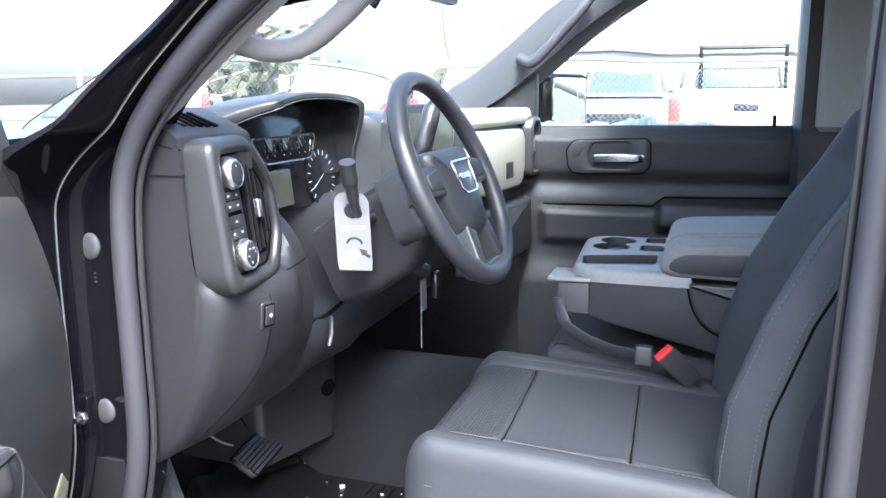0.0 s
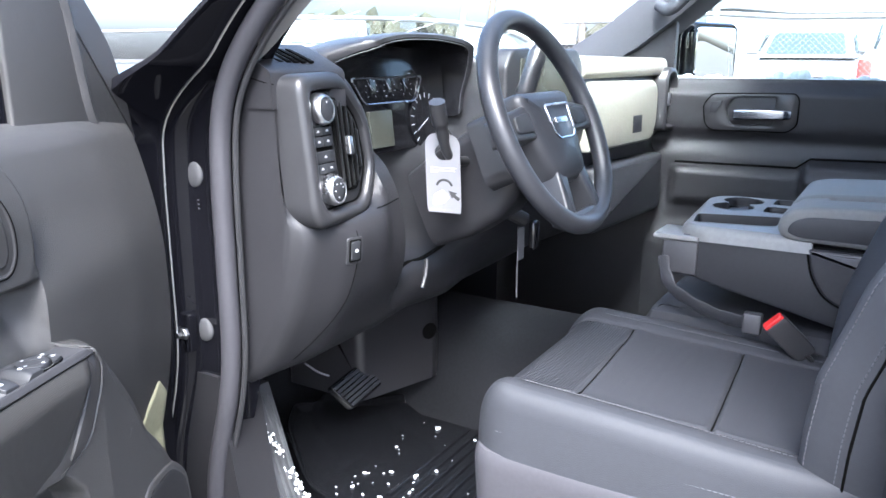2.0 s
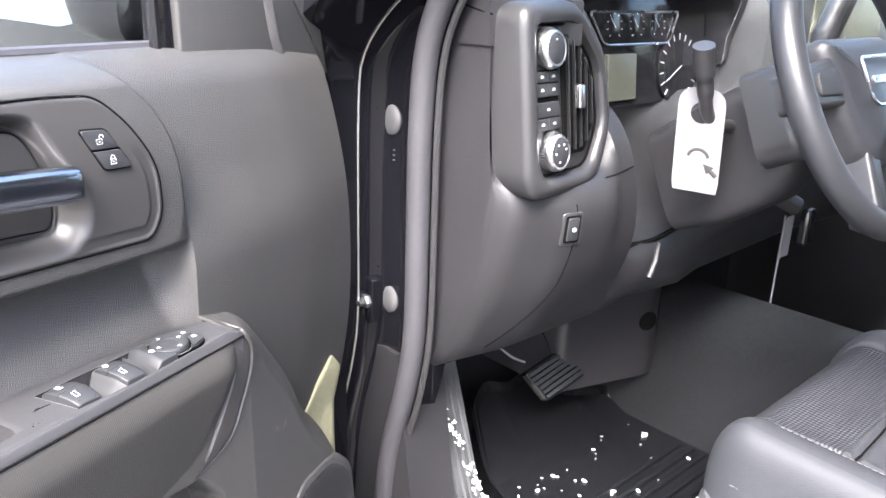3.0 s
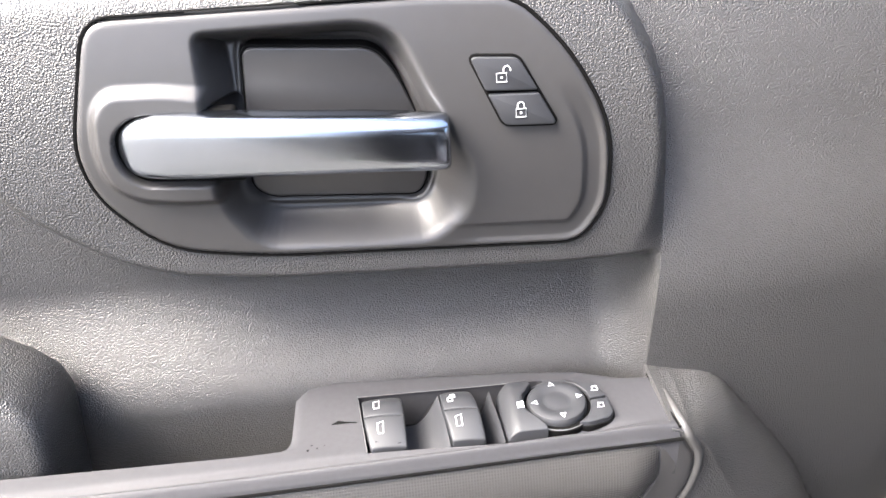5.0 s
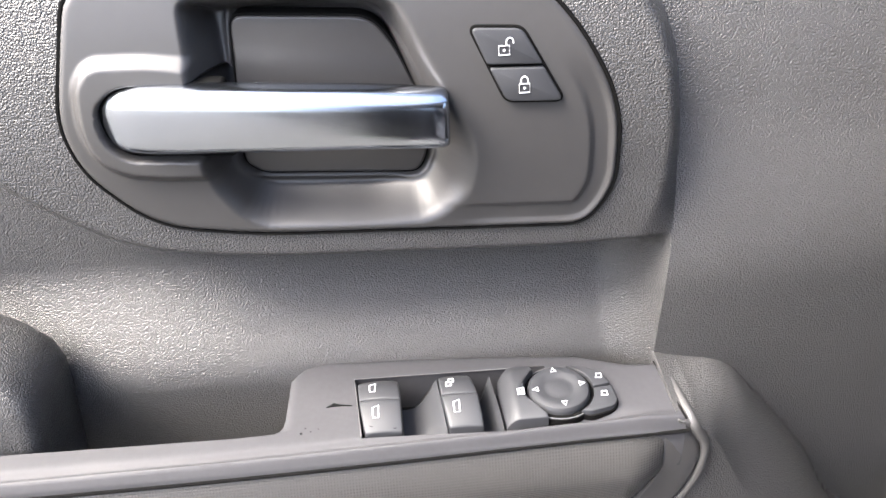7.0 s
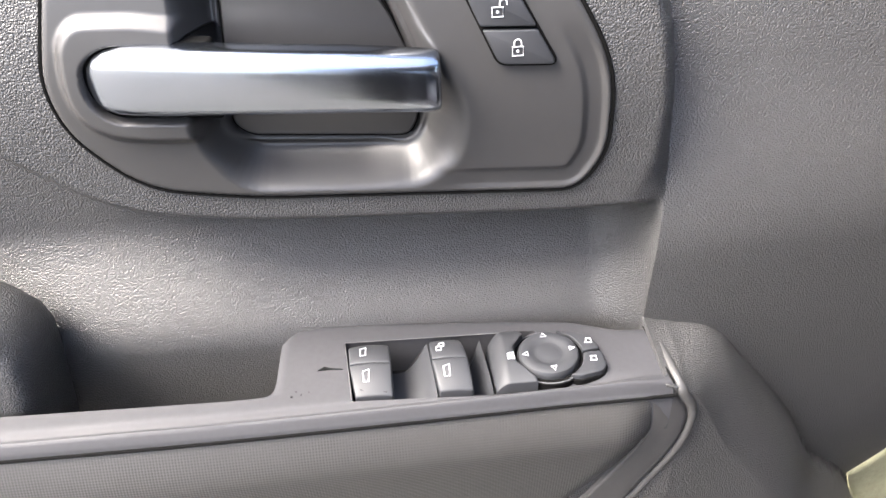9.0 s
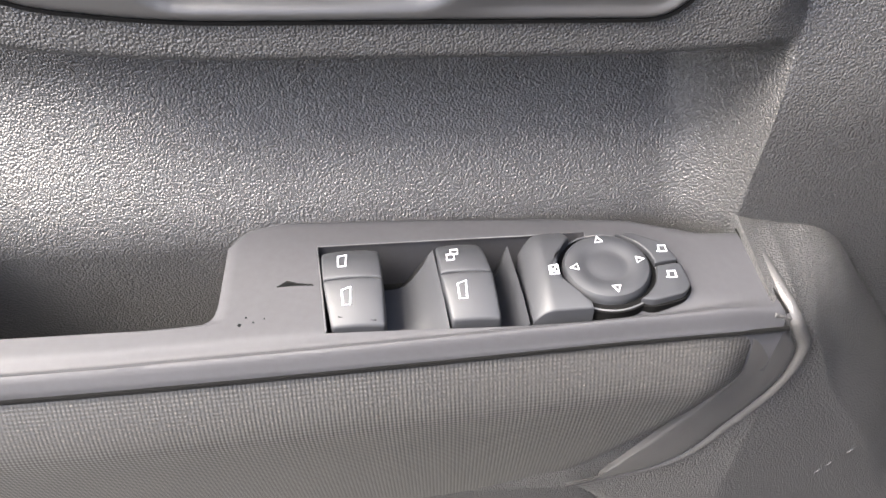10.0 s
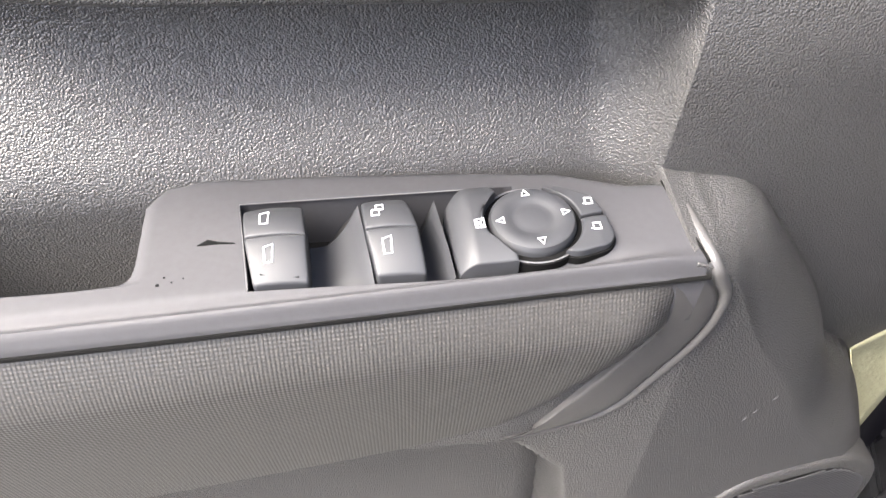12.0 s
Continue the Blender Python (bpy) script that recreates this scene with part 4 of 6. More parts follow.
# light grey pillar trim with its grab handle, driver's side
pillar = thing("pillar_trim", (-0.70, 0.75, 1.50), "light grey windscreen pillar trim with a grab handle", "pillar trim")
bm = bmesh.new()
loops = []
for y, z in ((0.90, 1.440), (0.80, 1.510), (0.70, 1.590), (0.60, 1.662), (0.48, 1.735), (0.34, 1.80), (0.2, 1.84)):
    loops.append([Vector((-0.755 + a, y + b, z + c)) for a, b, c in ((0.0, -0.012, 0.0), (0.03, -0.030, -0.012), (0.055, -0.01, -0.002), (0.06, 0.045, 0.03), (0.03, 0.07, 0.05), (0.0, 0.06, 0.05))])
rings(bm, loops)
part("cover", bm, M_PILLAR, pillar)
gp = smooth_path([Vector((-0.690, 0.700, 1.590)), Vector((-0.665, 0.655, 1.578)), Vector((-0.655, 0.605, 1.585)), Vector((-0.655, 0.545, 1.622)), Vector((-0.66, 0.46, 1.690)), Vector((-0.67, 0.38, 1.752)), Vector((-0.69, 0.34, 1.80))], 8)
part("grab_handle", tube(gp, 0.0185, 12, flat=0.9), M_PILLAR, pillar)

# rear of cab and load bed, out of view, added to shade the door
bm = bmesh.new()
rings(bm, [[Vector((x, y, z)) for x, z in ((-0.90, 0.50), (-0.975, 0.62), (-0.99, 1.10), (-0.965, 1.38), (-0.88, 1.86), (-0.80, 1.93), (-0.78, 0.50))] for y in (-0.275, -0.30, -1.24, -1.26)])
tagged(part("cab_side", bm, M_PAINT, None, "gloss black rear cab side"), kind="structure")
bm = bmesh.new()
rings(bm, [[Vector((x, y, z)) for x, z in ((-0.93, 0.55), (-1.0, 0.70), (-1.0, 1.20), (-0.97, 1.46), (0.97, 1.46), (1.0, 1.20), (1.0, 0.70), (0.93, 0.55))] for y in (-1.29, -1.31, -3.2, -3.25)])
tagged(part("load_bed", bm, M_PAINT, None, "gloss black load bed"), kind="structure")
rvm = thing("inside_mirror", (-0.22, 0.60, 1.70), "black inside mirror hung from the windscreen", "mirror")
bm = bmesh.new()
rings(bm, [[Vector((-0.235 + 0.125 * q * u, y, 1.722 + 0.036 * q * v)) for u, v in rounded([(-1, -0.9), (1, -0.9), (1, 1), (-1, 1)], 0.3, 5)] for y, q in ((0.545, 0.95), (0.55, 1.0), (0.57, 0.95), (0.59, 0.6))])
part("mirror_shell", bm, M_GLOSS, rvm)
part("mirror_stem", tube([Vector((-0.20, 0.58, 1.71)), Vector((-0.20, 0.66, 1.74)), Vector((-0.20, 0.70, 1.69))], 0.010, 8), M_GLOSS, rvm)

# ---------- passenger side ----------
pdoor = thing("passenger_door", (0.80, 0.2, 0.5), "closed passenger door, its grained trim coloured as shaded", "door")


def pd_map(u, v, w):
    """Passenger door: u along y, v up, w out towards the cab."""
    return Vector((0.80 - w, u, v))


Y, Z = np.meshgrid(np.linspace(-0.20, 0.62, 120), np.linspace(0.58, 1.415, 130), indexing="ij")
W = 0.005 + 0.035 * ease(1.415 - Z, 0.0, 0.05) - 0.018 * np.exp(-((Z - 1.235) / 0.03) ** 2)
W = W + 0.045 * ease(1.205 - Z, 0.0, 0.035) * (1 - ease(1.205 - Z, 0.085, 0.12)) * ease(0.185 - Y, -0.01, 0.02)
W = W + 0.018 * ease(1.165 - Z, 0.0, 0.03) * (1 - ease(1.165 - Z, 0.10, 0.14)) * ease(0.545 - Y, -0.02, 0.02) + 0.02 * ease(1.0 - Z, 0, 0.1)
part("trim_panel", sheet(Y, Z, W, pd_map, back=-0.03), M_SHADETRIM, pdoor, sharp=60)
PB = rounded([(0.222, 1.376), (0.445, 1.372), (0.470, 1.340), (0.462, 1.285), (0.445, 1.268), (0.235, 1.270), (0.212, 1.290), (0.212, 1.360)], 0.012)
PR = rounded([(0.270, 1.366), (0.385, 1.364), (0.405, 1.330), (0.39, 1.285), (0.275, 1.284)], 0.012)
loops = [[pd_map(u, v, w) for u, v in star(offset(o, i), (0.33, 1.322), 120)] for o, i, w in ((PB, 0, 0.030), (PB, 0, 0.043), (PB, 0.003, 0.045), (PR, -0.003, 0.045), (PR, 0, 0.043), (PR, 0.004, 0.022), (PR, 0.02, 0.020))]
bm = bmesh.new()
rings(bm, loops, cap0=False)
pbz = part("handle_bezel", bm, M_SMOOTH, pdoor, sharp=50)
part("bezel_gap", tube([pd_map(u, v, 0.0425) for u, v in offset(PB, -0.001)], 0.0022, 6, True, up=(1, 0, 0)), M_GAP, pbz)
loops = []
for u, h, w in ((0.383, 0.010, 0.058), (0.380, 0.0135, 0.062), (0.36, 0.0145, 0.064), (0.30, 0.0145, 0.064), (0.25, 0.0145, 0.060), (0.232, 0.013, 0.056), (0.228, 0.009, 0.052)):
    cz = 1.318 - 0.02 * (u - 0.25)
    loops.append([pd_map(u, cz + a, b) for a, b in rounded([(-h, 0.046), (h, 0.046), (h, w), (-h, w)], 0.005, 4)])
bm = bmesh.new()
rings(bm, loops)
part("release_lever", bm, M_CHROME, pdoor, "satin chrome pull lever")
part("lock_key", plate(rounded([(0.415, 1.352), (0.448, 1.350), (0.452, 1.318), (0.432, 1.318)], 0.004), 0.043, 0.047, 0.001, pd_map), M_BUTTON, pbz)
part("arm_groove", tube([pd_map(0.54, 1.168, 0.052), pd_map(0.20, 1.172, 0.054), pd_map(0.165, 1.20, 0.06), pd_map(-0.19, 1.208, 0.062)], 0.0035, 6), M_GAP, pdoor)
part("outer_skin", box(0.84, 0.96, -0.22, 1.02, 0.5, 1.395, 0.03), M_PAINT, pdoor)
pgl = rounded([(0.57, 1.41), (0.57, 1.55), (0.24, 1.82), (-0.19, 1.84), (-0.19, 1.41)], 0.02)
pw = part("pane", plate(pgl, -0.032, -0.028, 0.0005, pd_map), M_GLASS, pdoor)
pw.visible_shadow = False
bm = bmesh.new()
for i in range(26):
    y = 0.57 - i * 0.022
    h = 0.010 + 0.006 * math.sin(i * 1.7) + (0.018 if 12 < i < 17 else 0)
    bmesh.ops.create_icosphere(bm, subdivisions=2, radius=1.0, matrix=Matrix.Translation((0.862, y, 1.412)) @ Matrix.Diagonal((0.020, 0.021, h, 1)))
tagged(part("snow_ridge", bm, M_SNOW, None, "thin ridge of snow along the window ledge"), category="snow", kind="stuff")
part("lock_pin", tube([Vector((0.795, -0.135, 1.41)), Vector((0.795, -0.135, 1.445))], 0.005, 8), M_GLOSS, pdoor)
# passenger pillar trims
bm = bmesh.new()
loops = []
for y, z in ((0.86, 1.47), (0.74, 1.54), (0.62, 1.63), (0.50, 1.73), (0.40, 1.80), (0.28, 1.87)):
    loops.append([Vector((0.80 + a, y + b, z + c)) for a, b, c in ((0.09, -0.075, -0.05), (-0.035, -0.055, -0.035), (-0.05, 0.0, 0.0), (-0.03, 0.05, 0.03), (0.09, 0.07, 0.05))])
rings(bm, loops)
ppil = thing("passenger_pillar_trim", (0.80, 0.75, 1.45), "windscreen pillar trim coloured as backlit, with a grab handle", "pillar trim")
part("cover", bm, M_SHADEPILLAR, ppil)
gp = smooth_path([Vector((0.745, 0.62, 1.625)), Vector((0.715, 0.575, 1.612)), Vector((0.705, 0.52, 1.66)), Vector((0.705, 0.44, 1.745)), Vector((0.72, 0.40, 1.80))], 8)
part("grab_handle", tube(gp, 0.018, 12), M_SHADEPILLAR, ppil)
part("sail", plate(rounded([(0.60, 1.40), (0.86, 1.40), (0.88, 1.46), (0.62, 1.58), (0.575, 1.60), (0.575, 1.40)], 0.008), -0.02, 0.012, 0.003, pd_map), M_DASH, ppil)
bm = bmesh.new()
rings(bm, [[Vector((x, y, z)) for x, y in ((0.72, -0.20), (0.76, -0.185), (0.84, -0.185), (0.90, -0.22), (0.90, -0.42), (0.72, -0.42))] for z in (0.55, 1.0, 1.4, 1.7, 1.88)])
tagged(part("wall_right_pillar", bm, M_DASH, None, "grey rear door pillar trim"), kind="structure")
tagged(part("wall_right_upper", box(0.705, 0.74, -0.46, -0.235, 1.40, 1.88, 0.015), M_PILLAR, None, "light grey upper pillar trim"), kind="structure")
tagged(part("wall_right_lower", box(0.78, 0.88, -1.22, -0.40, 0.5, 1.92, 0.02), M_HEAD, None, "grey rear side trim"), kind="structure")
pm = thing("passenger_mirror", (1.05, 0.60, 1.40), "white-glaring exterior mirror on the passenger side", "wing mirror")
bm = bmesh.new()
loops = []
for y, q in ((0.52, 0.94), (0.53, 1.0), (0.58, 1.0), (0.64, 0.8), (0.66, 0.5)):
    loops.append([Vector((1.09 + 0.125 * u * q, y - 0.38 * 0.125 * u * q, 1.49 + 0.095 * v * q)) for u, v in rounded([(-1, -1), (1, -1), (1, 1), (-1, 1)], 0.3, 5)])
rings(bm, loops)
part("housing", bm, M_GLOSS, pm)
part("mirror_glass", plate(rounded([(0.985, 1.41), (1.195, 1.41), (1.195, 1.57), (0.985, 1.57)], 0.02), 0.524, 0.516, 0.001, lambda u, v, w: Vector((u, w - 0.38 * (u - 1.09), v))), mat("mirror", (0.95, 0.95, 0.95), 0.02, metal=1.0, vary=0.0, rvary=0), pm)
part("stalk", tube([Vector((0.93, 0.60, 1.38)), Vector((1.02, 0.59, 1.41))], 0.03, 8), M_GLOSS, pm)

# ---------- dashboard ----------
dash = thing("dashboard", (0, 0.95, 0.95), "dark grey moulded pickup dashboard", "dashboard")
PROF = {  # x: rows of y, z from the windscreen round to underneath
    -0.735: ((1.12, 1.43), (0.98, 1.462), (0.87, 1.472), (0.80, 1.468), (0.775, 1.44), (0.770, 1.36), (0.765, 1.27), (0.757, 1.21), (0.775, 1.12), (0.815, 1.03), (0.880, 0.93), (0.95, 0.915), (1.13, 0.93)),
    -0.720: ((1.12, 1.43), (0.98, 1.472), (0.87, 1.482), (0.81, 1.476), (0.790, 1.44), (0.785, 1.36), (0.780, 1.27), (0.735, 1.208), (0.750, 1.12), (0.790, 1.03), (0.862, 0.93), (0.95, 0.910), (1.13, 0.93)),
    -0.64: ((1.12, 1.43), (0.98, 1.478), (0.87, 1.488), (0.81, 1.476), (0.790, 1.44), (0.785, 1.36), (0.780, 1.27), (0.705, 1.208), (0.708, 1.12), (0.745, 1.03), (0.820, 0.945), (0.95, 0.920), (1.13, 0.93)),
    -0.56: ((1.12, 1.43), (0.98, 1.485), (0.87, 1.495), (0.81, 1.476), (0.790, 1.44), (0.785, 1.36), (0.780, 1.27), (0.695, 1.208), (0.700, 1.12), (0.735, 1.04), (0.800, 0.958), (0.95, 0.925), (1.13, 0.93)),
    -0.53: ((1.12, 1.43), (0.98, 1.485), (0.90, 1.490), (0.86, 1.480), (0.840, 1.44), (0.83, 1.36), (0.74, 1.290), (0.705, 1.21), (0.702, 1.12), (0.735, 1.04), (0.790, 0.965), (0.95, 0.930), (1.13, 0.93)),
    -0.488: ((1.12, 1.43), (0.98, 1.485), (0.90, 1.490), (0.86, 1.480), (0.840, 1.44), (0.83, 1.36), (0.745, 1.290), (0.708, 1.21), (0.704, 1.12), (0.735, 1.04), (0.785, 0.968), (0.95, 0.930), (1.13, 0.93)),
    -0.472: ((1.12, 1.43), (0.98, 1.485), (0.90, 1.490), (0.86, 1.480), (0.845, 1.44), (0.84, 1.36), (0.83, 1.290), (0.82, 1.21), (0.800, 1.13), (0.740, 1.06), (0.780, 0.970), (0.95, 0.930), (1.13, 0.93)),
    -0.40: ((1.12, 1.43), (0.98, 1.485), (0.90, 1.490), (0.87, 1.480), (0.850, 1.44), (0.84, 1.36), (0.83, 1.290), (0.83, 1.21), (0.82, 1.13), (0.735, 1.075), (0.770, 0.985), (0.95, 0.940), (1.13, 0.93)),
    -0.27: ((1.12, 1.43), (0.98, 1.485), (0.90, 1.490), (0.86, 1.480), (0.840, 1.44), (0.83, 1.36), (0.76, 1.290), (0.74, 1.21), (0.730, 1.12), (0.730, 1.04), (0.760, 0.980), (0.95, 0.940), (1.13, 0.93)),
    -0.185: ((1.12, 1.43), (0.98, 1.480), (0.90, 1.485), (0.84, 1.475), (0.82, 1.44), (0.81, 1.36), (0.760, 1.28), (0.73, 1.20), (0.715, 1.12), (0.730, 1.05), (0.770, 0.985), (0.95, 0.945), (1.13, 0.93)),
    -0.160: ((1.12, 1.43), (0.98, 1.480), (0.87, 1.485), (0.75, 1.475), (0.700, 1.44), (0.690, 1.36), (0.690, 1.27), (0.70, 1.20), (0.710, 1.12), (0.730, 1.05), (0.770, 0.985), (0.95, 0.945), (1.13, 0.93)),
    0.20: ((1.12, 1.43), (0.98, 1.470), (0.87, 1.478), (0.72, 1.470), (0.655, 1.44), (0.650, 1.37), (0.652, 1.29), (0.67, 1.21), (0.690, 1.12), (0.715, 1.06), (0.770, 0.99), (0.95, 0.95), (1.13, 0.93)),
    0.50: ((1.12, 1.43), (0.98, 1.465), (0.87, 1.472), (0.70, 1.468), (0.635, 1.435), (0.622, 1.37), (0.622, 1.29), (0.66, 1.225), (0.625, 1.16), (0.635, 1.09), (0.70, 1.01), (0.95, 0.95), (1.13, 0.93)),
    0.76: ((1.12, 1.43), (0.98, 1.460), (0.87, 1.465), (0.68, 1.462), (0.610, 1.435), (0.590, 1.37), (0.585, 1.29), (0.620, 1.225), (0.595, 1.16), (0.605, 1.09), (0.67, 1.01), (0.95, 0.95), (1.13, 0.93)),
    0.80: ((1.12, 1.43), (0.98, 1.455), (0.87, 1.460), (0.70, 1.452), (0.640, 1.425), (0.620, 1.37), (0.620, 1.29), (0.650, 1.225), (0.630, 1.16), (0.640, 1.09), (0.70, 1.01), (0.95, 0.95), (1.13, 0.93)),
}
keys_x = sorted(PROF)
curves = {x: [Vector((x, *q)) for q in smooth_path(PROF[x], 6)] for x in keys_x}
loops = []
for x0, x1 in zip(keys_x, keys_x[1:]):
    for j in range(4):
        loops.append([a.lerp(b, j / 4) for a, b in zip(curves[x0], curves[x1])])
loops.append(curves[keys_x[-1]])
bm = bmesh.new()
rings(bm, loops, close=True)
part("dash_body", bm, M_DASH, dash, sharp=45)


def dash_at(x, z, out=0.0005):
    """A point on the rear face of the dashboard."""
    x0 = max(k for k in keys_x if k <= x)
    x1 = min(k for k in keys_x if k >= x)
    q = 0 if x0 == x1 else (x - x0) / (x1 - x0)
    line = [a.lerp(b, q) for a, b in zip(curves[x0], curves[x1])]
    best = None
    for a, b in zip(line, line[1:]):
        if (a.z - z) * (b.z - z) <= 0 and abs(a.z - b.z) > 1e-6:
            y = a.y + (b.y - a.y) * (z - a.z) / (b.z - a.z)
            best = y if best is None else min(best, y)
    return Vector((x, best - out, z))


part("knee_seam", tube([dash_at(-0.632 - 0.05 * max(0.0, (1.16 - z) / 0.2) ** 2, z) for z in np.linspace(1.20, 0.965, 22)], 0.0008, 6), M_GAP, dash)
part("knee_top_seam", tube([dash_at(x, 1.222 + 0.10 * (x + 0.58)) for x in np.linspace(-0.560, -0.492, 8)], 0.0011, 6), M_GAP, dash)
part("badge_relief", tube([Vector((-0.7375 - 0.0005, 0.862 + a, 1.041 + b)) for a, b in ((-0.010, 0.012), (0.010, 0.012), (0.010, -0.006), (0.0, -0.014), (-0.010, -0.006))], 0.0012, 5, True, up=(1, 0, 0)), M_SMOOTH, dash, "small embossed airbag mark")
part("column_lever", tube([Vector((-0.375, 0.728, 1.088)), Vector((-0.388, 0.722, 1.060)), Vector((-0.400, 0.722, 1.036))], 0.005, 8), M_SMOOTH, dash, "tilt lever")
part("storage_slit", tube(smooth_path([dash_at(-0.470, 1.055), dash_at(-0.43, 1.085), dash_at(-0.36, 1.085), dash_at(-0.29, 1.10)], 6), 0.004, 6), M_GAP, dash)


# left control pod: rounded frame, inner panel, knobs, keys and air vent
def pod_map(u, v, w):
    """u along x, v up the tilted face, w out towards the driver."""
    return Vector((u, 0.733 + 0.125 * (v - 1.335) - w + 0.10 * (u + 0.645), v))


PODO = rounded([(-0.727, 1.452), (-0.600, 1.456), (-0.540, 1.385), (-0.530, 1.290), (-0.570, 1.216), (-0.715, 1.214), (-0.730, 1.24)], [0.025, 0.03, 0.03, 0.03, 0.03, 0.025, 0.02])
PODI = rounded([(-0.702, 1.428), (-0.612, 1.430), (-0.562, 1.375), (-0.553, 1.295), (-0.585, 1.240), (-0.690, 1.238), (-0.704, 1.26)], [0.015, 0.02, 0.02, 0.02, 0.02, 0.015, 0.012])
PC = (-0.640, 1.335)
loops = [[pod_map(u, v, w) for u, v in star(offset(o, i), PC, 140)] for o, i, w in ((PODO, 0, -0.05), (PODO, 0, 0.0), (PODO, 0.003, 0.008), (PODO, 0.012, 0.013), (PODI, -0.006, 0.012), (PODI, -0.001, 0.009), (PODI, 0.0005, 0.003), (PODI, 0.002, -0.004), (PODI, 0.006, -0.003), (PODI, 0.02, -0.002))]
bm = bmesh.new()
rings(bm, loops, cap0=False)
podp = part("control_pod", bm, M_SMOOTH, dash, "satin black control panel frame", sharp=50)


part("pod_gap", tube([pod_map(u, v, -0.0015) for u, v in offset(PODI, 0.0035)], 0.0016, 6, True, up=(0, 1, 0)), M_GAP, podp)
part("key_gap", plate(rounded([(-0.6985, 1.2968), (-0.6465, 1.2968), (-0.6465, 1.3720), (-0.6985, 1.3720)], 0.003), -0.010, -0.0004, 0.0003, pod_map), M_GAP, podp)


def knob(u, v, marks):
    k = part("rotary_knob", lathe((u, v), ((0.0245, -0.006), (0.0245, 0.010), (0.0225, 0.016), (0.0205, 0.0185), (0.0185, 0.0185), (0.018, 0.017)), 44, pod_map), M_SILVER, podp, "silver ringed rotary knob")
    part("knob_face", lathe((u, v), ((0.0182, 0.010), (0.0182, 0.0175), (0.016, 0.0188), (0.0, 0.0192)), 36, pod_map), M_BUTTON, k)
    mk = bmesh.new()
    for a in marks:
        p = (u + 0.0115 * math.cos(radians(a)), v + 0.0115 * math.sin(radians(a)))
        plate(rounded([(p[0] - 0.0016, p[1] - 0.0012), (p[0] + 0.0016, p[1] - 0.0012), (p[0] + 0.0016, p[1] + 0.0012), (p[0] - 0.0016, p[1] + 0.0012)], 0.0005, 2), 0.0185, 0.0194, 0.0001, pod_map, mk)
    part("knob_mark", mk, M_WHITE, k)
    rid = bmesh.new()
    for i in range(44):
        a = 2 * math.pi * i / 44
        q = (u + 0.0246 * math.cos(a), v + 0.0246 * math.sin(a))
        tube([pod_map(*q, -0.002), pod_map(*q, 0.009)], 0.0007, 4, bm=rid)
    part("knurl", rid, M_SILVER, k, kind="stuff")


knob(-0.672, 1.3985, (95,))
knob(-0.668, 1.2720, (60, 120, 180, 20, 250))
for v0, v1, n in ((1.3575, 1.3705, 2), (1.3400, 1.3560, 2), (1.3150, 1.3330, 1), (1.2985, 1.3135, 2)):
    for i in range(n):
        u0 = -0.697 + i * 0.0245
        u1 = u0 + (0.0240 if n == 2 else 0.0485)
        kb = part("panel_key", plate(rounded([(u0, v0), (u1, v0), (u1, v1), (u0, v1)], 0.002, 3), -0.003, 0.003, 0.0008, pod_map), M_BUTTON, podp)
        mk = bmesh.new()
        cu, cv = (u0 + u1) / 2, (v0 + v1) / 2
        plate(rounded([(cu - 0.004, cv - 0.0012), (cu + 0.004, cv - 0.0012), (cu + 0.002, cv + 0.0022), (cu - 0.002, cv + 0.0022)], 0.0005, 2), 0.002, 0.0032, 0.0001, pod_map, mk)
        part("key_mark", mk, M_INKGREY, kb)
VENT = rounded([(-0.640, 1.415), (-0.608, 1.412), (-0.575, 1.370), (-0.568, 1.300), (-0.590, 1.262), (-0.638, 1.262)], 0.008)
vent = part("air_vent", plate(VENT, -0.004, 0.0015, 0.001, pod_map), M_GAP, podp)
for i, (u, a, b) in enumerate(((-0.632, 1.268, 1.412), (-0.618, 1.266, 1.410), (-0.604, 1.268, 1.400), (-0.590, 1.274, 1.384), (-0.578, 1.296, 1.362))):
    o = [pod_map(u + p, v, w) for v, p, w in ((a, 0.0022, 0.0), (a, 0.0042, 0.0), (a + 0.004, -0.0018, 0.0095), (a + 0.004, -0.0036, 0.0095))]
    o2 = [pod_map(u + p, v, w) for v, p, w in ((b, 0.0022, 0.0), (b, 0.0042, 0.0), (b - 0.004, -0.0018, 0.0095), (b - 0.004, -0.0036, 0.0095))]
    bm = bmesh.new()
    rings(bm, [o, o2])
    part("vent_slat", bm, M_SMOOTH, vent)
part("vent_slider", plate(rounded([(-0.618, 1.322), (-0.605, 1.322), (-0.605, 1.352), (-0.618, 1.352)], 0.003), 0.006, 0.016, 0.003, pod_map), M_SILVER, vent, "silver vent slider")
# demister slots on top of the end cap
for i in range(5):
    x0 = -0.702 + i * 0.0125
    sh = -0.38 * (x0 + 0.70)
    o = [Vector((x0 + a, y + sh, 1.4795 + 0.42 * (y - 0.815))) for a, y in ((0.0, 0.838), (0.009, 0.836), (0.014, 0.790), (0.005, 0.791))]
    bm = bmesh.new()
    rings(bm, [[p - Vector((0, 0, 0.01)) for p in o], [p + Vector((0, 0, 0.0016)) for p in o]])
    part("demister_slot", bm, M_GAP, dash)

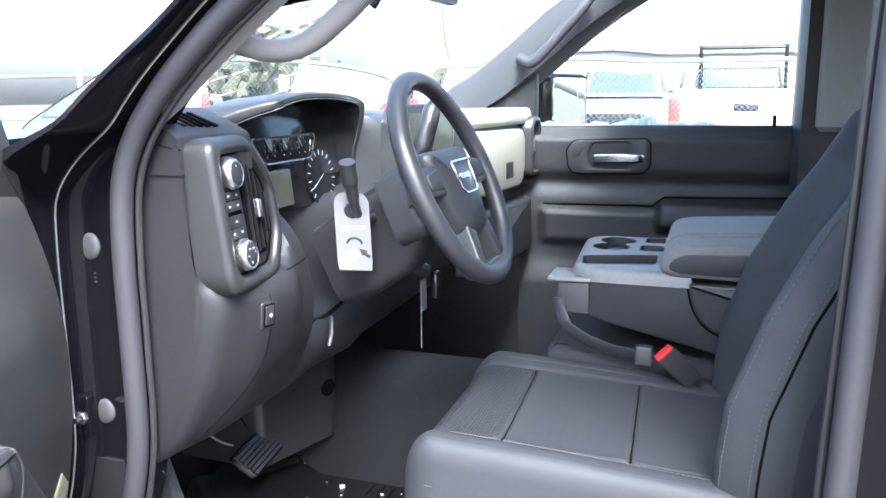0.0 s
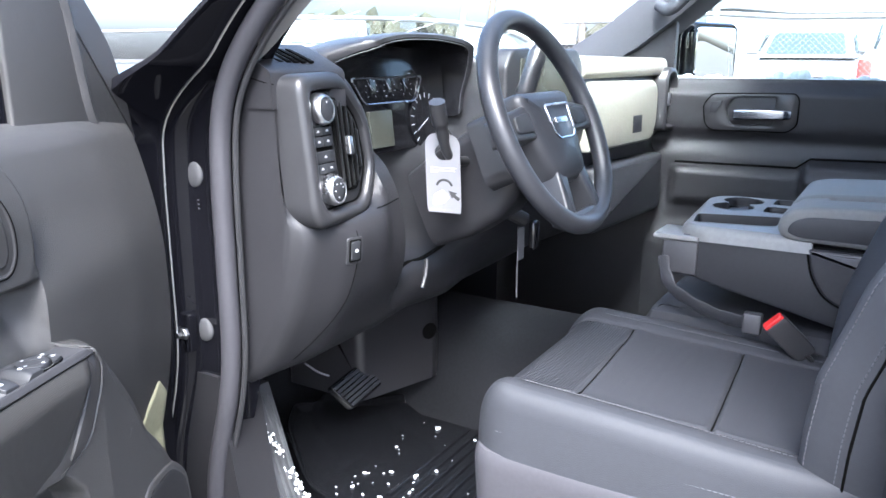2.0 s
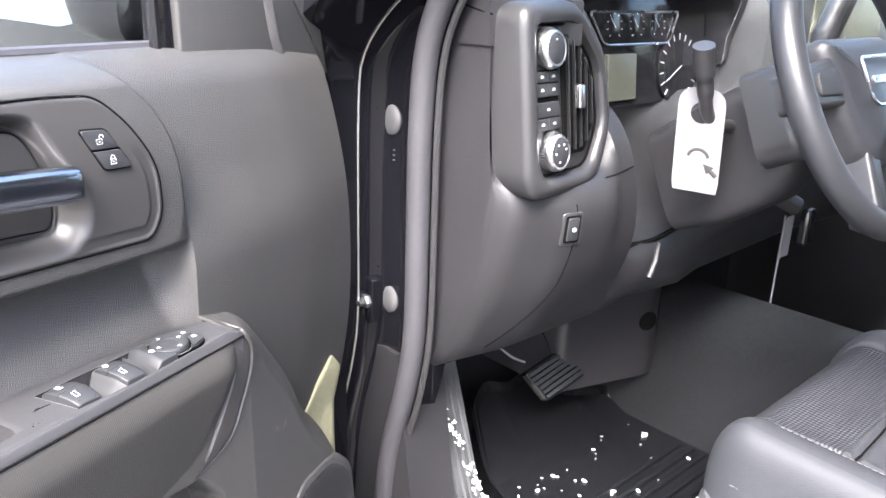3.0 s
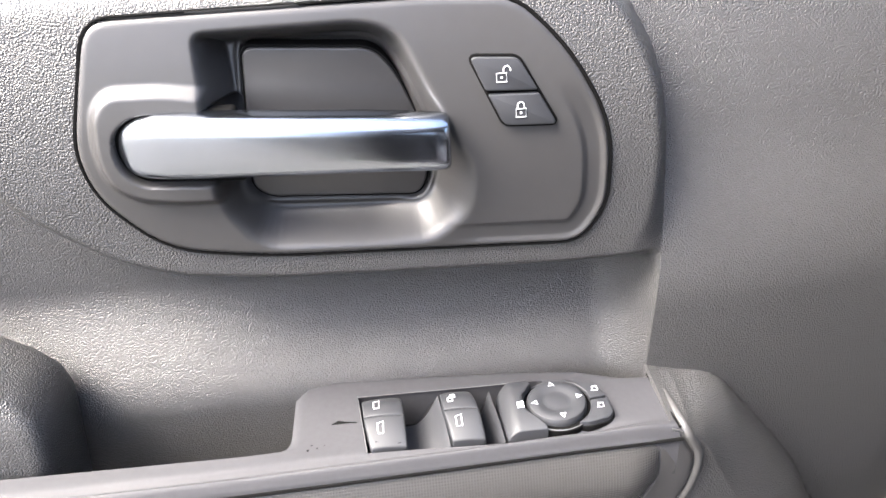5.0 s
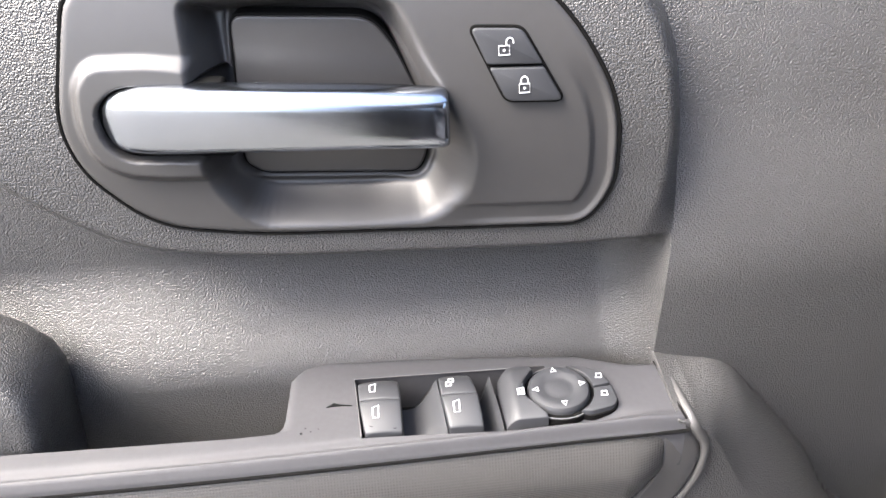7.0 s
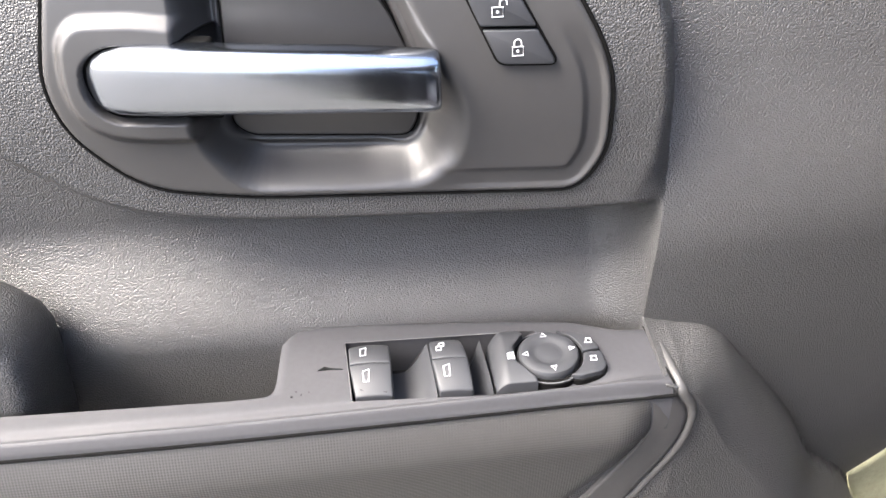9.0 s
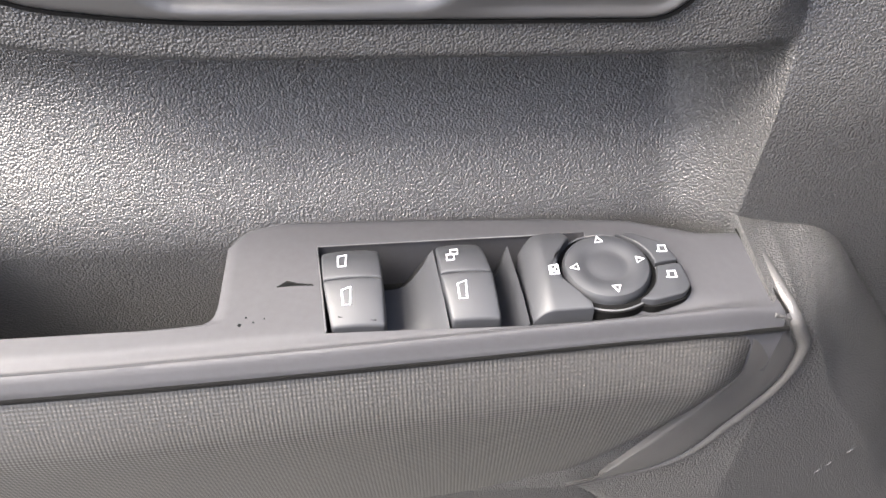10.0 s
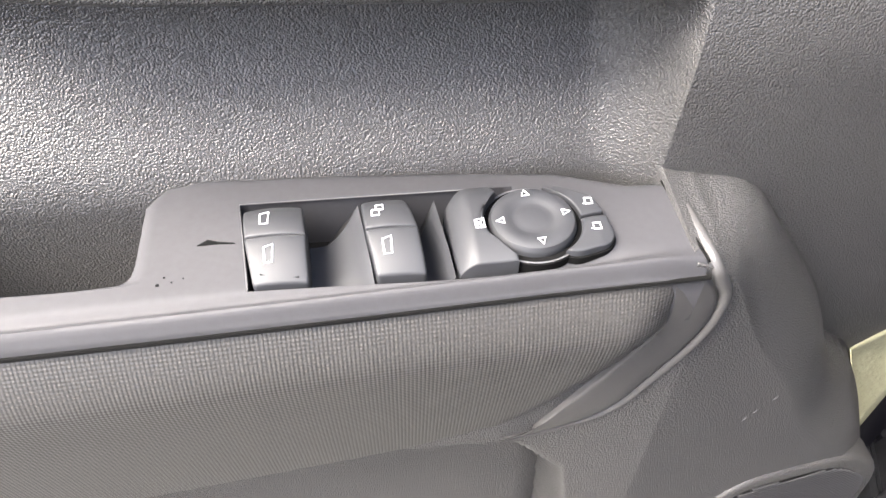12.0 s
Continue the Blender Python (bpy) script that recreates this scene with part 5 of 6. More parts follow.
# sloping cap in which the slots sit
bm = bmesh.new()
rings(bm, [[Vector((x, y - 0.38 * (x + 0.70) * (x > -0.70), z)) for y, z in ((0.90, 1.495), (0.86, 1.4975), (0.815, 1.478), (0.778, 1.459), (0.7735, 1.452), (0.7720, 1.40), (0.90, 1.40))] for x in (-0.738, -0.728, -0.66, -0.615, -0.605)])
part("end_cap", bm, M_DASH, dash, sharp=50)
# end cap seam lines and brake switch
part("panel_seam", tube(smooth_path([Vector((-0.7375, 0.86, 1.458)), Vector((-0.738, 0.80, 1.443)), Vector((-0.736, 0.770, 1.437))], 5), 0.0012, 6), M_GAP, dash)
def sw_map(u, v, w):
    return dash_at(u, v, w)


bsw = part("brake_switch_frame", plate(rounded([(-0.654, 1.143), (-0.622, 1.143), (-0.622, 1.190), (-0.654, 1.190)], 0.006), -0.006, 0.0022, 0.0015, sw_map), M_SMOOTH, dash)
part("switch_gap", plate(rounded([(-0.650, 1.148), (-0.627, 1.148), (-0.627, 1.186), (-0.650, 1.186)], 0.003), -0.002, 0.0026, 0.0003, sw_map), M_GAP, bsw)
part("brake_switch", plate(rounded([(-0.647, 1.151), (-0.630, 1.151), (-0.630, 1.183), (-0.647, 1.183)], 0.002), 0.0, 0.0036, 0.0010, sw_map), M_BUTTON, bsw)
part("brake_mark", plate(circle(-0.6385, 1.167, 0.0032, 14), 0.003, 0.0040, 0.0002, sw_map), M_INKGREY, bsw)

# instrument hood and cluster
bm = bmesh.new()
loops = []
hood = smooth_path([(-0.590, 1.440), (-0.575, 1.475), (-0.53, 1.505), (-0.46, 1.518), (-0.38, 1.521), (-0.30, 1.519), (-0.205, 1.508), (-0.180, 1.48), (-0.176, 1.43), (-0.183, 1.37)], 6)
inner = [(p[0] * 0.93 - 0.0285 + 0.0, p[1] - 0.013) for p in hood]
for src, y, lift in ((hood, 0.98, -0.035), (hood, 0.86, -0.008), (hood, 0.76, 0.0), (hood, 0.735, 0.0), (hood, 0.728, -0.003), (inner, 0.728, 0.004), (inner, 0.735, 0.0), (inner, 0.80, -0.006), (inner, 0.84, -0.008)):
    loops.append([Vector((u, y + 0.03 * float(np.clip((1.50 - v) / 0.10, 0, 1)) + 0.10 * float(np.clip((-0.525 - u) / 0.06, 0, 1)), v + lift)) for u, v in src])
rings(bm, loops[:6], close=False, cap0=False, cap1=False)
hd = part("instrument_hood", bm, M_DASH, dash, sharp=55)
# inner faces split off and coloured near black for the shade under the hood
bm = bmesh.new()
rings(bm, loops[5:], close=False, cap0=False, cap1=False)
part("hood_lining", bm, M_SCREEN, hd, "inner faces of the hood, blackened for shade", sharp=55)

part("hood_bead", tube([Vector((u, 0.7275 + 0.03 * float(np.clip((1.50 - v) / 0.10, 0, 1)) + 0.10 * float(np.clip((-0.525 - u) / 0.06, 0, 1)), v + 0.001)) for u, v in inner], 0.0008, 6), M_CAPGREY, dash, "thin line inside the hood")


def cl_map(u, v, w):
    return Vector((u, 0.800 + 0.10 * (v - 1.40) - w, v))


cluster = part("instrument_display", plate(rounded([(-0.575, 1.300), (-0.186, 1.300), (-0.190, 1.480), (-0.24, 1.496), (-0.50, 1.496), (-0.57, 1.45)], 0.01), -0.03, 0.0, 0.002, cl_map), M_SCREEN, dash, "dark instrument cluster")
GA = rounded([(-0.512, 1.440), (-0.283, 1.440), (-0.308, 1.393), (-0.478, 1.393)], [0.008, 0.008, 0.014, 0.014])
part("gauge_frame", tube([cl_map(u, v, 0.006) for u, v in GA], 0.0018, 6, True), M_SILVER, cluster, "silver gauge frame")
part("gauge_plate", plate(GA, 0.0, 0.004, 0.001, cl_map), M_GLOSS, cluster)


def gauge(cu, cv, r, a0, a1, needle, n=9):
    g = part("gauge", plate(circle(cu, cv, r, 36), 0.003, 0.0048, 0.0004, cl_map), M_SCREEN, cluster)
    mk = bmesh.new()
    for i in range(n):
        a = radians(a0 + (a1 - a0) * i / (n - 1))
        tube([cl_map(cu + r * q * math.cos(a), cv + r * q * math.sin(a), 0.0052) for q in (0.78, 0.95)], r * 0.011 + 0.0002, 4, bm=mk)
    a = radians(needle)
    tube([cl_map(cu + r * q * math.cos(a), cv + r * q * math.sin(a), 0.0056) for q in (-0.15, 0.7)], 0.0006, 4, bm=mk)
    part("gauge_marks", mk, M_WHITE, g, "white ticks and needle")


for cu in (-0.452, -0.395, -0.338):
    gauge(cu, 1.420, 0.0205, 230, -50, 130)
gauge(-0.275, 1.352, 0.058, 225, -45, 208, 15)
part("trip_screen", plate(rounded([(-0.470, 1.312), (-0.398, 1.312), (-0.398, 1.380), (-0.470, 1.380)], 0.004), 0.0, 0.008, 0.001, cl_map), M_LCD, cluster, "pale green trip screen")

# centre stack: screen, shifter side, passenger panels
def st_map(u, v, w):
    return Vector((u, 0.690 - w - 0.085 * (u + 0.23), v))


stack = part("centre_panel", plate(rounded([(-0.168, 1.20), (0.17, 1.20), (0.19, 1.46), (0.16, 1.495), (-0.135, 1.495), (-0.163, 1.46)], 0.015), -0.02, 0.020, 0.008, st_map), M_SMOOTH, dash)
part("touch_screen", plate(rounded([(-0.11, 1.335), (0.13, 1.335), (0.13, 1.475), (-0.11, 1.475)], 0.006), 0.018, 0.0225, 0.001, st_map), M_LCD, stack, "pale screen catching daylight")


def gp_map(u, v, w):
    return Vector((u, 0.640 - 0.10 * (u - 0.4) - w, v))


upper_p = part("passenger_panel", plate(rounded([(0.24, 1.238), (0.645, 1.238), (0.675, 1.29), (0.675, 1.385), (0.65, 1.412), (0.24, 1.418)], [0.01, 0.03, 0.02, 0.02, 0.02, 0.01]), -0.03, 0.030, 0.010, gp_map), M_GLAREPANEL, dash, "dash panel coloured pale for the daylight glare on it")
part("upper_band", plate(rounded([(0.20, 1.424), (0.74, 1.424), (0.76, 1.44), (0.74, 1.474), (0.20, 1.480)], 0.012), -0.04, 0.024, 0.012, gp_map), M_GLAREPANEL, dash)
part("panel_latch", plate(rounded([(0.50, 1.270), (0.56, 1.270), (0.56, 1.318), (0.50, 1.318)], 0.004), 0.028, 0.0315, 0.001, gp_map), M_CONSOLE, upper_p)
part("glove_box", plate(rounded([(0.27, 1.02), (0.72, 1.02), (0.74, 1.06), (0.73, 1.195), (0.27, 1.195)], 0.015), -0.03, 0.035, 0.016, gp_map), M_CONSOLE, dash)
PV = rounded([(0.690, 1.262), (0.775, 1.258), (0.790, 1.30), (0.790, 1.41), (0.765, 1.446), (0.715, 1.448), (0.690, 1.42)], 0.022, 6)
PVC = (0.740, 1.352)
loops = [[gp_map(u, v, w) for u, v in star(offset(PV, i), PVC, 80)] for i, w in ((0, -0.03), (0, 0.040), (0.003, 0.045), (0.012, 0.047), (0.016, 0.043), (0.018, 0.020), (0.030, 0.018))]
bm = bmesh.new()
rings(bm, loops, cap0=False)
pv = part("side_vent", bm, M_SMOOTH, dash, "dark oval side air vent", sharp=50)
part("vent_core", plate(offset(PV, 0.019), 0.015, 0.0190, 0.0005, gp_map), M_GAP, pv)
for u in (0.722, 0.738, 0.754):
    part("vent_slat", tube([gp_map(u, 1.292, 0.030), gp_map(u, 1.415, 0.030)], 0.004, 6, flat=0.5), M_SMOOTH, pv)
part("vent_slider", plate(rounded([(0.732, 1.335), (0.744, 1.335), (0.744, 1.372), (0.732, 1.372)], 0.003), 0.028, 0.040, 0.003, gp_map), M_SILVER, pv, "silver vent slider")

# ---------- steering column and wheel ----------
WC = Vector((-0.414, 0.456, 1.373))
WA = radians(24.5)
WN = Vector((0, -math.cos(WA), math.sin(WA)))
WE, WU = Vector((1, 0, 0)), Vector((0, math.sin(WA), math.cos(WA)))


def wh_map(u, v, w):
    return WC + WE * u + WU * v + WN * w


col = thing("steering_column", (WC.x, 0.70, 1.10), "dark grey steering column shroud", "steering column")
loops = []
for w, hx, hv, cv in ((-0.30, 0.062, 0.075, -0.055), (-0.22, 0.072, 0.085, -0.050), (-0.15, 0.075, 0.083, -0.040), (-0.11, 0.070, 0.072, -0.03), (-0.075, 0.06, 0.062, -0.01), (-0.06, 0.05, 0.05, 0.0)):
    loops.append([wh_map(u * 0.82 + 0.03, v + cv, w) for u, v in rounded([(-hx, -hv), (hx, -hv), (hx, hv), (-hx, hv)], 0.035, 6)])
bm = bmesh.new()
rings(bm, loops)
part("shroud", bm, M_DASH, col)
part("ignition", tube([Vector((-0.30, 0.60, 1.19)), Vector((-0.262, 0.568, 1.165))], 0.014, 12), M_SMOOTH, col)
part("switch_housing", plate(rounded([(-0.078, -0.062), (-0.05, -0.080), (-0.035, 0.045), (-0.070, 0.050)], 0.018, 8), -0.115, -0.055, 0.016, wh_map), M_SMOOTH, col)
stalk = smooth_path([Vector((-0.44, 0.600, 1.300)), Vector((-0.475, 0.602, 1.305)), Vector((-0.507, 0.602, 1.322)), Vector((-0.530, 0.598, 1.362)), Vector((-0.545, 0.596, 1.392)), Vector((-0.552, 0.594, 1.408))], 6)
st = part("indicator_stalk", tube(stalk, [0.0085] * 16 + [0.0105] * 4 + [0.0135] * (len(stalk) - 20), 14), M_SMOOTH, col, "black indicator stalk with a ribbed end")
shift = smooth_path([Vector((-0.36, 0.60, 1.36)), Vector((-0.31, 0.585, 1.375)), Vector((-0.290, 0.565, 1.410)), Vector((-0.268, 0.558, 1.455)), Vector((-0.245, 0.555, 1.498))], 6)
part("gear_lever", tube(shift, [0.008] * 8 + [0.012] * 4 + [0.0175] * (len(shift) - 14) + [0.0150, 0.0105], 12), M_SMOOTH, col, "black column gear lever")

sw = thing("steering_wheel", tuple(WC), "dark grey urethane steering wheel with a plain badge", "steering wheel")
rim = [wh_map(0.1805 * math.cos(a), 0.1805 * math.sin(a), 0) for a in np.linspace(0, 2 * math.pi, 73)[:-1]]
part("rim", tube(rim, 0.0165, 16, True, up=tuple(WN)), M_WHEEL, sw)
HUB = rounded([(-0.098, 0.055), (0.098, 0.055), (0.086, -0.025), (0.058, -0.105), (-0.058, -0.105), (-0.086, -0.025)], [0.02, 0.02, 0.03, 0.03, 0.03, 0.03])
hub = part("airbag_cover", plate(HUB, -0.055, 0.010, 0.020, wh_map, dome=0.009), M_WHEEL, sw)
BD = rounded([(-0.046, 0.024), (0.046, 0.024), (0.040, -0.024), (0.028, -0.034), (-0.028, -0.034), (-0.040, -0.024)], 0.008)
part("badge_ring", tube([wh_map(u, v, 0.0188) for u, v in BD], 0.0020, 6, True), M_SILVER, hub, "silver badge outline")
part("badge_bar", plate(rounded([(-0.024, -0.009), (0.024, -0.009), (0.024, 0.001), (-0.024, 0.001)], 0.003), 0.014, 0.0205, 0.001, wh_map), M_SILVER, hub, "plain silver badge shape")
for sgn in (-1, 1):
    o = rounded([(sgn * 0.060, 0.036), (sgn * 0.172, 0.020), (sgn * 0.174, -0.022), (sgn * 0.058, -0.026)], 0.008)
    sp = part("side_spoke", plate(o, -0.03, 0.004, 0.006, wh_map), M_SMOOTH, sw)
    part("spoke_keys", plate(rounded([(sgn * 0.085, 0.020), (sgn * 0.140, 0.014), (sgn * 0.142, -0.012), (sgn * 0.085, -0.014)], 0.008), 0.002, 0.008, 0.002, wh_map, dome=0.002), M_BUTTON, sp)
    o = rounded([(sgn * 0.022, -0.08), (sgn * 0.055, -0.070), (sgn * 0.074, -0.165), (sgn * 0.046, -0.176)], 0.006)
    part("lower_spoke", plate(o, -0.03, 0.006, 0.005, wh_map), M_WHEEL, sw)
part("spoke_bridge", plate(rounded([(-0.06, -0.155), (0.06, -0.155), (0.066, -0.178), (-0.066, -0.178)], 0.006), -0.012, 0.004, 0.004, wh_map), M_SMOOTH, sw)

# card tag hung on the stalk
tag = thing("card_tag", (-0.48, 0.62, 1.22), "white printed card tag hung on the indicator stalk", "tag", kind="")
T0, TE = Vector((-0.515, 0.636, 1.219)), Vector((0.022, -0.055, -0.003)).normalized()
TN = Vector((-0.93, -0.37, 0.0)).normalized()
TU = Vector((-0.03, 0.02, 1.0)).normalized()


def tag_map(u, v, w):
    return T0 + TE * u + TU * v + TN * w


TO = rounded([(0, 0), (0.0595, 0), (0.0595, 0.136), (0, 0.136)], [0.001, 0.001, 0.024, 0.024], 8)
HO = circle(0.030, 0.104, 0.0135, 40)
loops = []
for o, w in ((TO, 0.0), (TO, 0.0006), (HO, 0.0006), (HO, 0.0), (TO, 0.0)):
    loops.append([tag_map(u, v, w) for u, v in star(o, (0.030, 0.104), 120)])
bm = bmesh.new()
rings(bm, loops, cap0=False, cap1=False)
card = part("card", bm, M_CARD, tag)
bm = bmesh.new()
arc = [(0.031 + 0.013 * math.cos(radians(a)), 0.045 + 0.012 * math.sin(radians(a))) for a in range(170, 9, -16)]
tube([tag_map(u, v, 0.0008) for u, v in arc], 0.0020, 6, bm=bm, flat=0.3, up=tuple(TN))
tube([tag_map(0.056, 0.024, 0.0008), tag_map(0.047, 0.031, 0.0008)], 0.0028, 6, bm=bm, flat=0.3, up=tuple(TN))
plate([(0.038, 0.039), (0.0435, 0.0255), (0.0525, 0.0355)], 0.0004, 0.0010, 0.0001, tag_map, bm)
part("arrow_print", bm, M_INK, card, "black curved arrow print")
for v, a, b in ((0.077, 0.008, 0.052), (0.0725, 0.008, 0.050), (0.069, 0.008, 0.020), (0.004, 0.006, 0.030)):
    part("text_bar", plate([(a, v), (b, v), (b, v + 0.0012), (a, v + 0.0012)], 0.0004, 0.0009, 0.0001, tag_map), M_INKGREY, card, "grey unreadable print")
bm = bmesh.new()
plate(rounded([(0.010, 0.012), (0.030, 0.016), (0.040, 0.028), (0.028, 0.040), (0.012, 0.030)], 0.004), 0.0004, 0.0008, 0.0001, tag_map, bm)
part("pale_print", bm, mat("pale_grey_ink", (0.66, 0.66, 0.67), 0.6), card, "pale grey print")

# ignition keys with their tag and cord
key_set = thing("key_ring", (-0.27, 0.58, 1.05), "black car keys and white tag hanging from the ignition", "keys")
part("fob", box(-0.265, -0.240, 0.545, 0.560, 1.105, 1.165, 0.006), M_GLOSS, key_set)
part("key_tag", plate(rounded([(-0.285, 1.085), (-0.255, 1.085), (-0.255, 1.15), (-0.285, 1.15)], 0.003), 0.572, 0.573, 0.0003, lambda u, v, w: Vector((u, w, v))), M_CARD, key_set)
part("cord", tube([Vector((-0.270, 0.579, 1.15)), Vector((-0.271, 0.579, 1.08)), Vector((-0.270, 0.579, 1.005))], 0.0016, 6), M_CARD, key_set, "pale cable tie")

# ---------- floor things ----------
brk = thing("brake_pedal", (-0.40, 0.92, 0.75), "black rubber brake pedal, ribs coloured paler for wet highlights", "pedal")


def pe_map(u, v, w):
    c = Vector((-0.362, 0.925, 0.764))
    e = Vector((1, 0.03, 0.14)).normalized()
    n = Vector((-0.12, -0.82, 0.56)).normalized()
    up = n.cross(e).normalized()
    return c + e * (u - 0.35 * v) * 1.12 + up * v * 1.15 + n * w


part("pad", plate(rounded([(-0.052, -0.030), (0.052, -0.030), (0.056, 0.030), (-0.048, 0.030)], 0.008), -0.014, 0.004, 0.003, pe_map), M_MAT, brk)
# paler rib colour stands for highlights on wet rubber
for i in range(6):
    part("rib", plate(rounded([(-0.048, -0.025 + i * 0.0088), (0.050, -0.025 + i * 0.0088), (0.050, -0.0195 + i * 0.0088), (-0.047, -0.0195 + i * 0.0088)], 0.002, 2), 0.003, 0.0065, 0.001, pe_map), M_CONSOLE, brk)
part("arm", tube([pe_map(0.03, 0.0, -0.012), Vector((-0.33, 1.00, 0.86)), Vector((-0.33, 1.06, 1.00))], 0.012, 8), M_GLOSS, brk)
part("cable", tube(smooth_path([Vector((-0.552, 0.90, 0.892)), Vector((-0.513, 0.902, 0.859)), Vector((-0.471, 0.91, 0.833))], 5), 0.0022, 6), M_CARD, brk, "pale cable beside the pedal")

floor_mat = thing("floor_mat", (-0.40, 0.75, 0.60), "black ribbed rubber floor mat with bits of snow", "floor mat")
MO = [(-0.66, 0.40), (-0.12, 0.40), (-0.10, 0.60), (-0.118, 0.70), (-0.117, 0.957), (-0.17, 0.985), (-0.223, 0.998), (-0.26, 1.05), (-0.30, 1.075), (-0.345, 1.06), (-0.39, 1.09), (-0.46, 1.05), (-0.54, 0.93), (-0.575, 0.80), (-0.60, 0.76)]


def mat_z(y):
    return 0.600 + 0.42 * max(0.0, y - 0.90)


mo = rounded(MO, 0.025, 4)
bm = bmesh.new()
rings(bm, [[Vector((u, v, 0.575)) for u, v in mo], [Vector((u, v, mat_z(v) + 0.012)) for u, v in mo], [Vector((u, v, mat_z(v) + 0.014)) for u, v in offset(mo, 0.005)], [Vector((u, v, mat_z(v) + 0.002)) for u, v in offset(mo, 0.014)]], cap1=False)
part("tray", bm, M_MAT, floor_mat)
bm = bmesh.new()
bm.faces.new([bm.verts.new((u, v, 0)) for u, v in offset(mo, 0.013)])
bmesh.ops.bisect_plane(bm, geom=bm.verts[:] + bm.edges[:] + bm.faces[:], plane_co=(0, 0.90, 0), plane_no=(0, 1, 0))
for v in bm.verts:
    v.co.z = mat_z(v.co.y) + 0.004
part("tray_base", bm, M_MAT, floor_mat)
for i in range(14):
    y = 0.418 + i * 0.0262
    a, b = Vector((-0.53 + 0.004 * i, y, 0.6055)), Vector((-0.145, y, 0.6055))
    part("rib", tube([a, a.lerp(b, 0.5), b], 0.0058, 10), M_MAT, floor_mat)
part("lip", tube([Vector((u, v, mat_z(v) + 0.0135)) for u, v in offset(mo, 0.003)], 0.0042, 8, True), M_MAT, floor_mat)
bm = bmesh.new()
rng = random.Random(4)
for i in range(60):
    x, y = rng.uniform(-0.56, -0.16), rng.uniform(0.55, 0.88)
    r = rng.choice((0.0015, 0.0015, 0.002, 0.003, 0.005)) * rng.uniform(0.7, 1.3)
    bmesh.ops.create_icosphere(bm, subdivisions=1, radius=1.0, matrix=Matrix.Translation((x, y, 0.606 + r * 0.3)) @ Matrix.Rotation(rng.uniform(0, 3), 4, "Z") @ Matrix.Diagonal((r * 1.7, r, r * 0.6, 1)))
tagged(part("snow_crumbs", bm, M_SNOW, None, "crumbs of snow scattered on the rubber mat"), category="snow", kind="stuff")
bm = bmesh.new()
for i in range(70):
    t = rng.random()
    x, y, z = -0.655 + 0.02 * rng.random(), 0.93 - 0.12 * t, 0.80 - 0.16 * t
    r = rng.uniform(0.0015, 0.0045) * (0.7 + 0.5 * t)
    bmesh.ops.create_icosphere(bm, subdivisions=1, radius=1.0, matrix=Matrix.Translation((x, y, z)) @ Matrix.Rotation(rng.uniform(0, 3), 4, "X") @ Matrix.Diagonal((r * 0.6, r * 1.3, r, 1)))
tagged(part("snow_clumps", bm, M_SNOW, None, "snow clumps stuck on the footwell edge"), category="snow", kind="stuff")
rest = thing("foot_rest", (-0.63, 0.93, 0.60), "scuffed grey ribbed foot rest", "foot rest")
bm = bmesh.new()
rings(bm, [[Vector((x, y, z)) for y, z in ((0.955, 0.86), (0.985, 0.86), (0.94, 0.62), (0.875, 0.62))] for x in (-0.675, -0.60)])
part("pad", bm, M_REST, rest)
for i in range(5):
    x = -0.665 + i * 0.014
    part("rib", tube([Vector((x, 0.950, 0.84)), Vector((x, 0.876, 0.635))], 0.0035, 6), M_REST, rest)
tunnel = thing("heater_housing", (-0.15, 0.95, 0.60), "dark grey plastic housing under the dashboard", "housing")
bm = bmesh.new()
rings(bm, [[Vector((x, y, z)) for x, y in rounded([(-0.34, 1.15), (-0.34, 0.93), (-0.13, 0.86), (-0.09, 0.875), (-0.05, 1.15)], 0.02, 4)] for z in (0.715, 0.75, 0.85, 0.95)])
th = part("cover", bm, M_DASH, tunnel)
part("hole", lathe((-0.148, 0.838), ((0.020, 0.0), (0.020, 0.004), (0.0, 0.004)), 24, lambda u, v, w: Vector((u, 0.8685 - w + 0.33 * (-0.148 - u) * 1.0, v))), M_GAP, th)
bm = bmesh.new()
rings(bm, [[Vector((x, y, z)) for x, z in ((-0.14, 0.57), (-0.125, 0.68), (-0.10, 0.765), (-0.065, 0.825), (-0.02, 0.858), (0.04, 0.875), (0.062, 0.872), (0.075, 0.855), (0.12, 0.62), (0.13, 0.57))] for y in (0.35, 0.6, 0.80, 1.15)])
tagged(part("tunnel_carpet", bm, M_CARPET, None, "charcoal carpet over the transmission tunnel"), kind="structure")

# ---------- driver's seat ----------
seat = thing("driver_seat", (-0.375, 0.2, 0.575), "charcoal cloth pickup seat with stitched bolsters", "seat")
CXM, HWD = -0.378, 0.238


def seat_half(y):
    return HWD * (1 + 0.02 * np.sin(y * 5)) - 0.055 * (1 - np.sqrt(np.clip(1 - np.clip((y - 0.42) / 0.079, 0, 1) ** 2, 0, 1)))


def cushion_z(u, y):
    """Seat top at u = -1..1 across and y."""
    bol = 0.018 * np.exp(-((np.abs(u) - 0.86) / 0.15) ** 2)
    return 0.944 + 0.016 * np.clip(y / 0.45, 0, 1) + bol * (0.55 + 0.45 * ease(y, -0.1, 0.35))


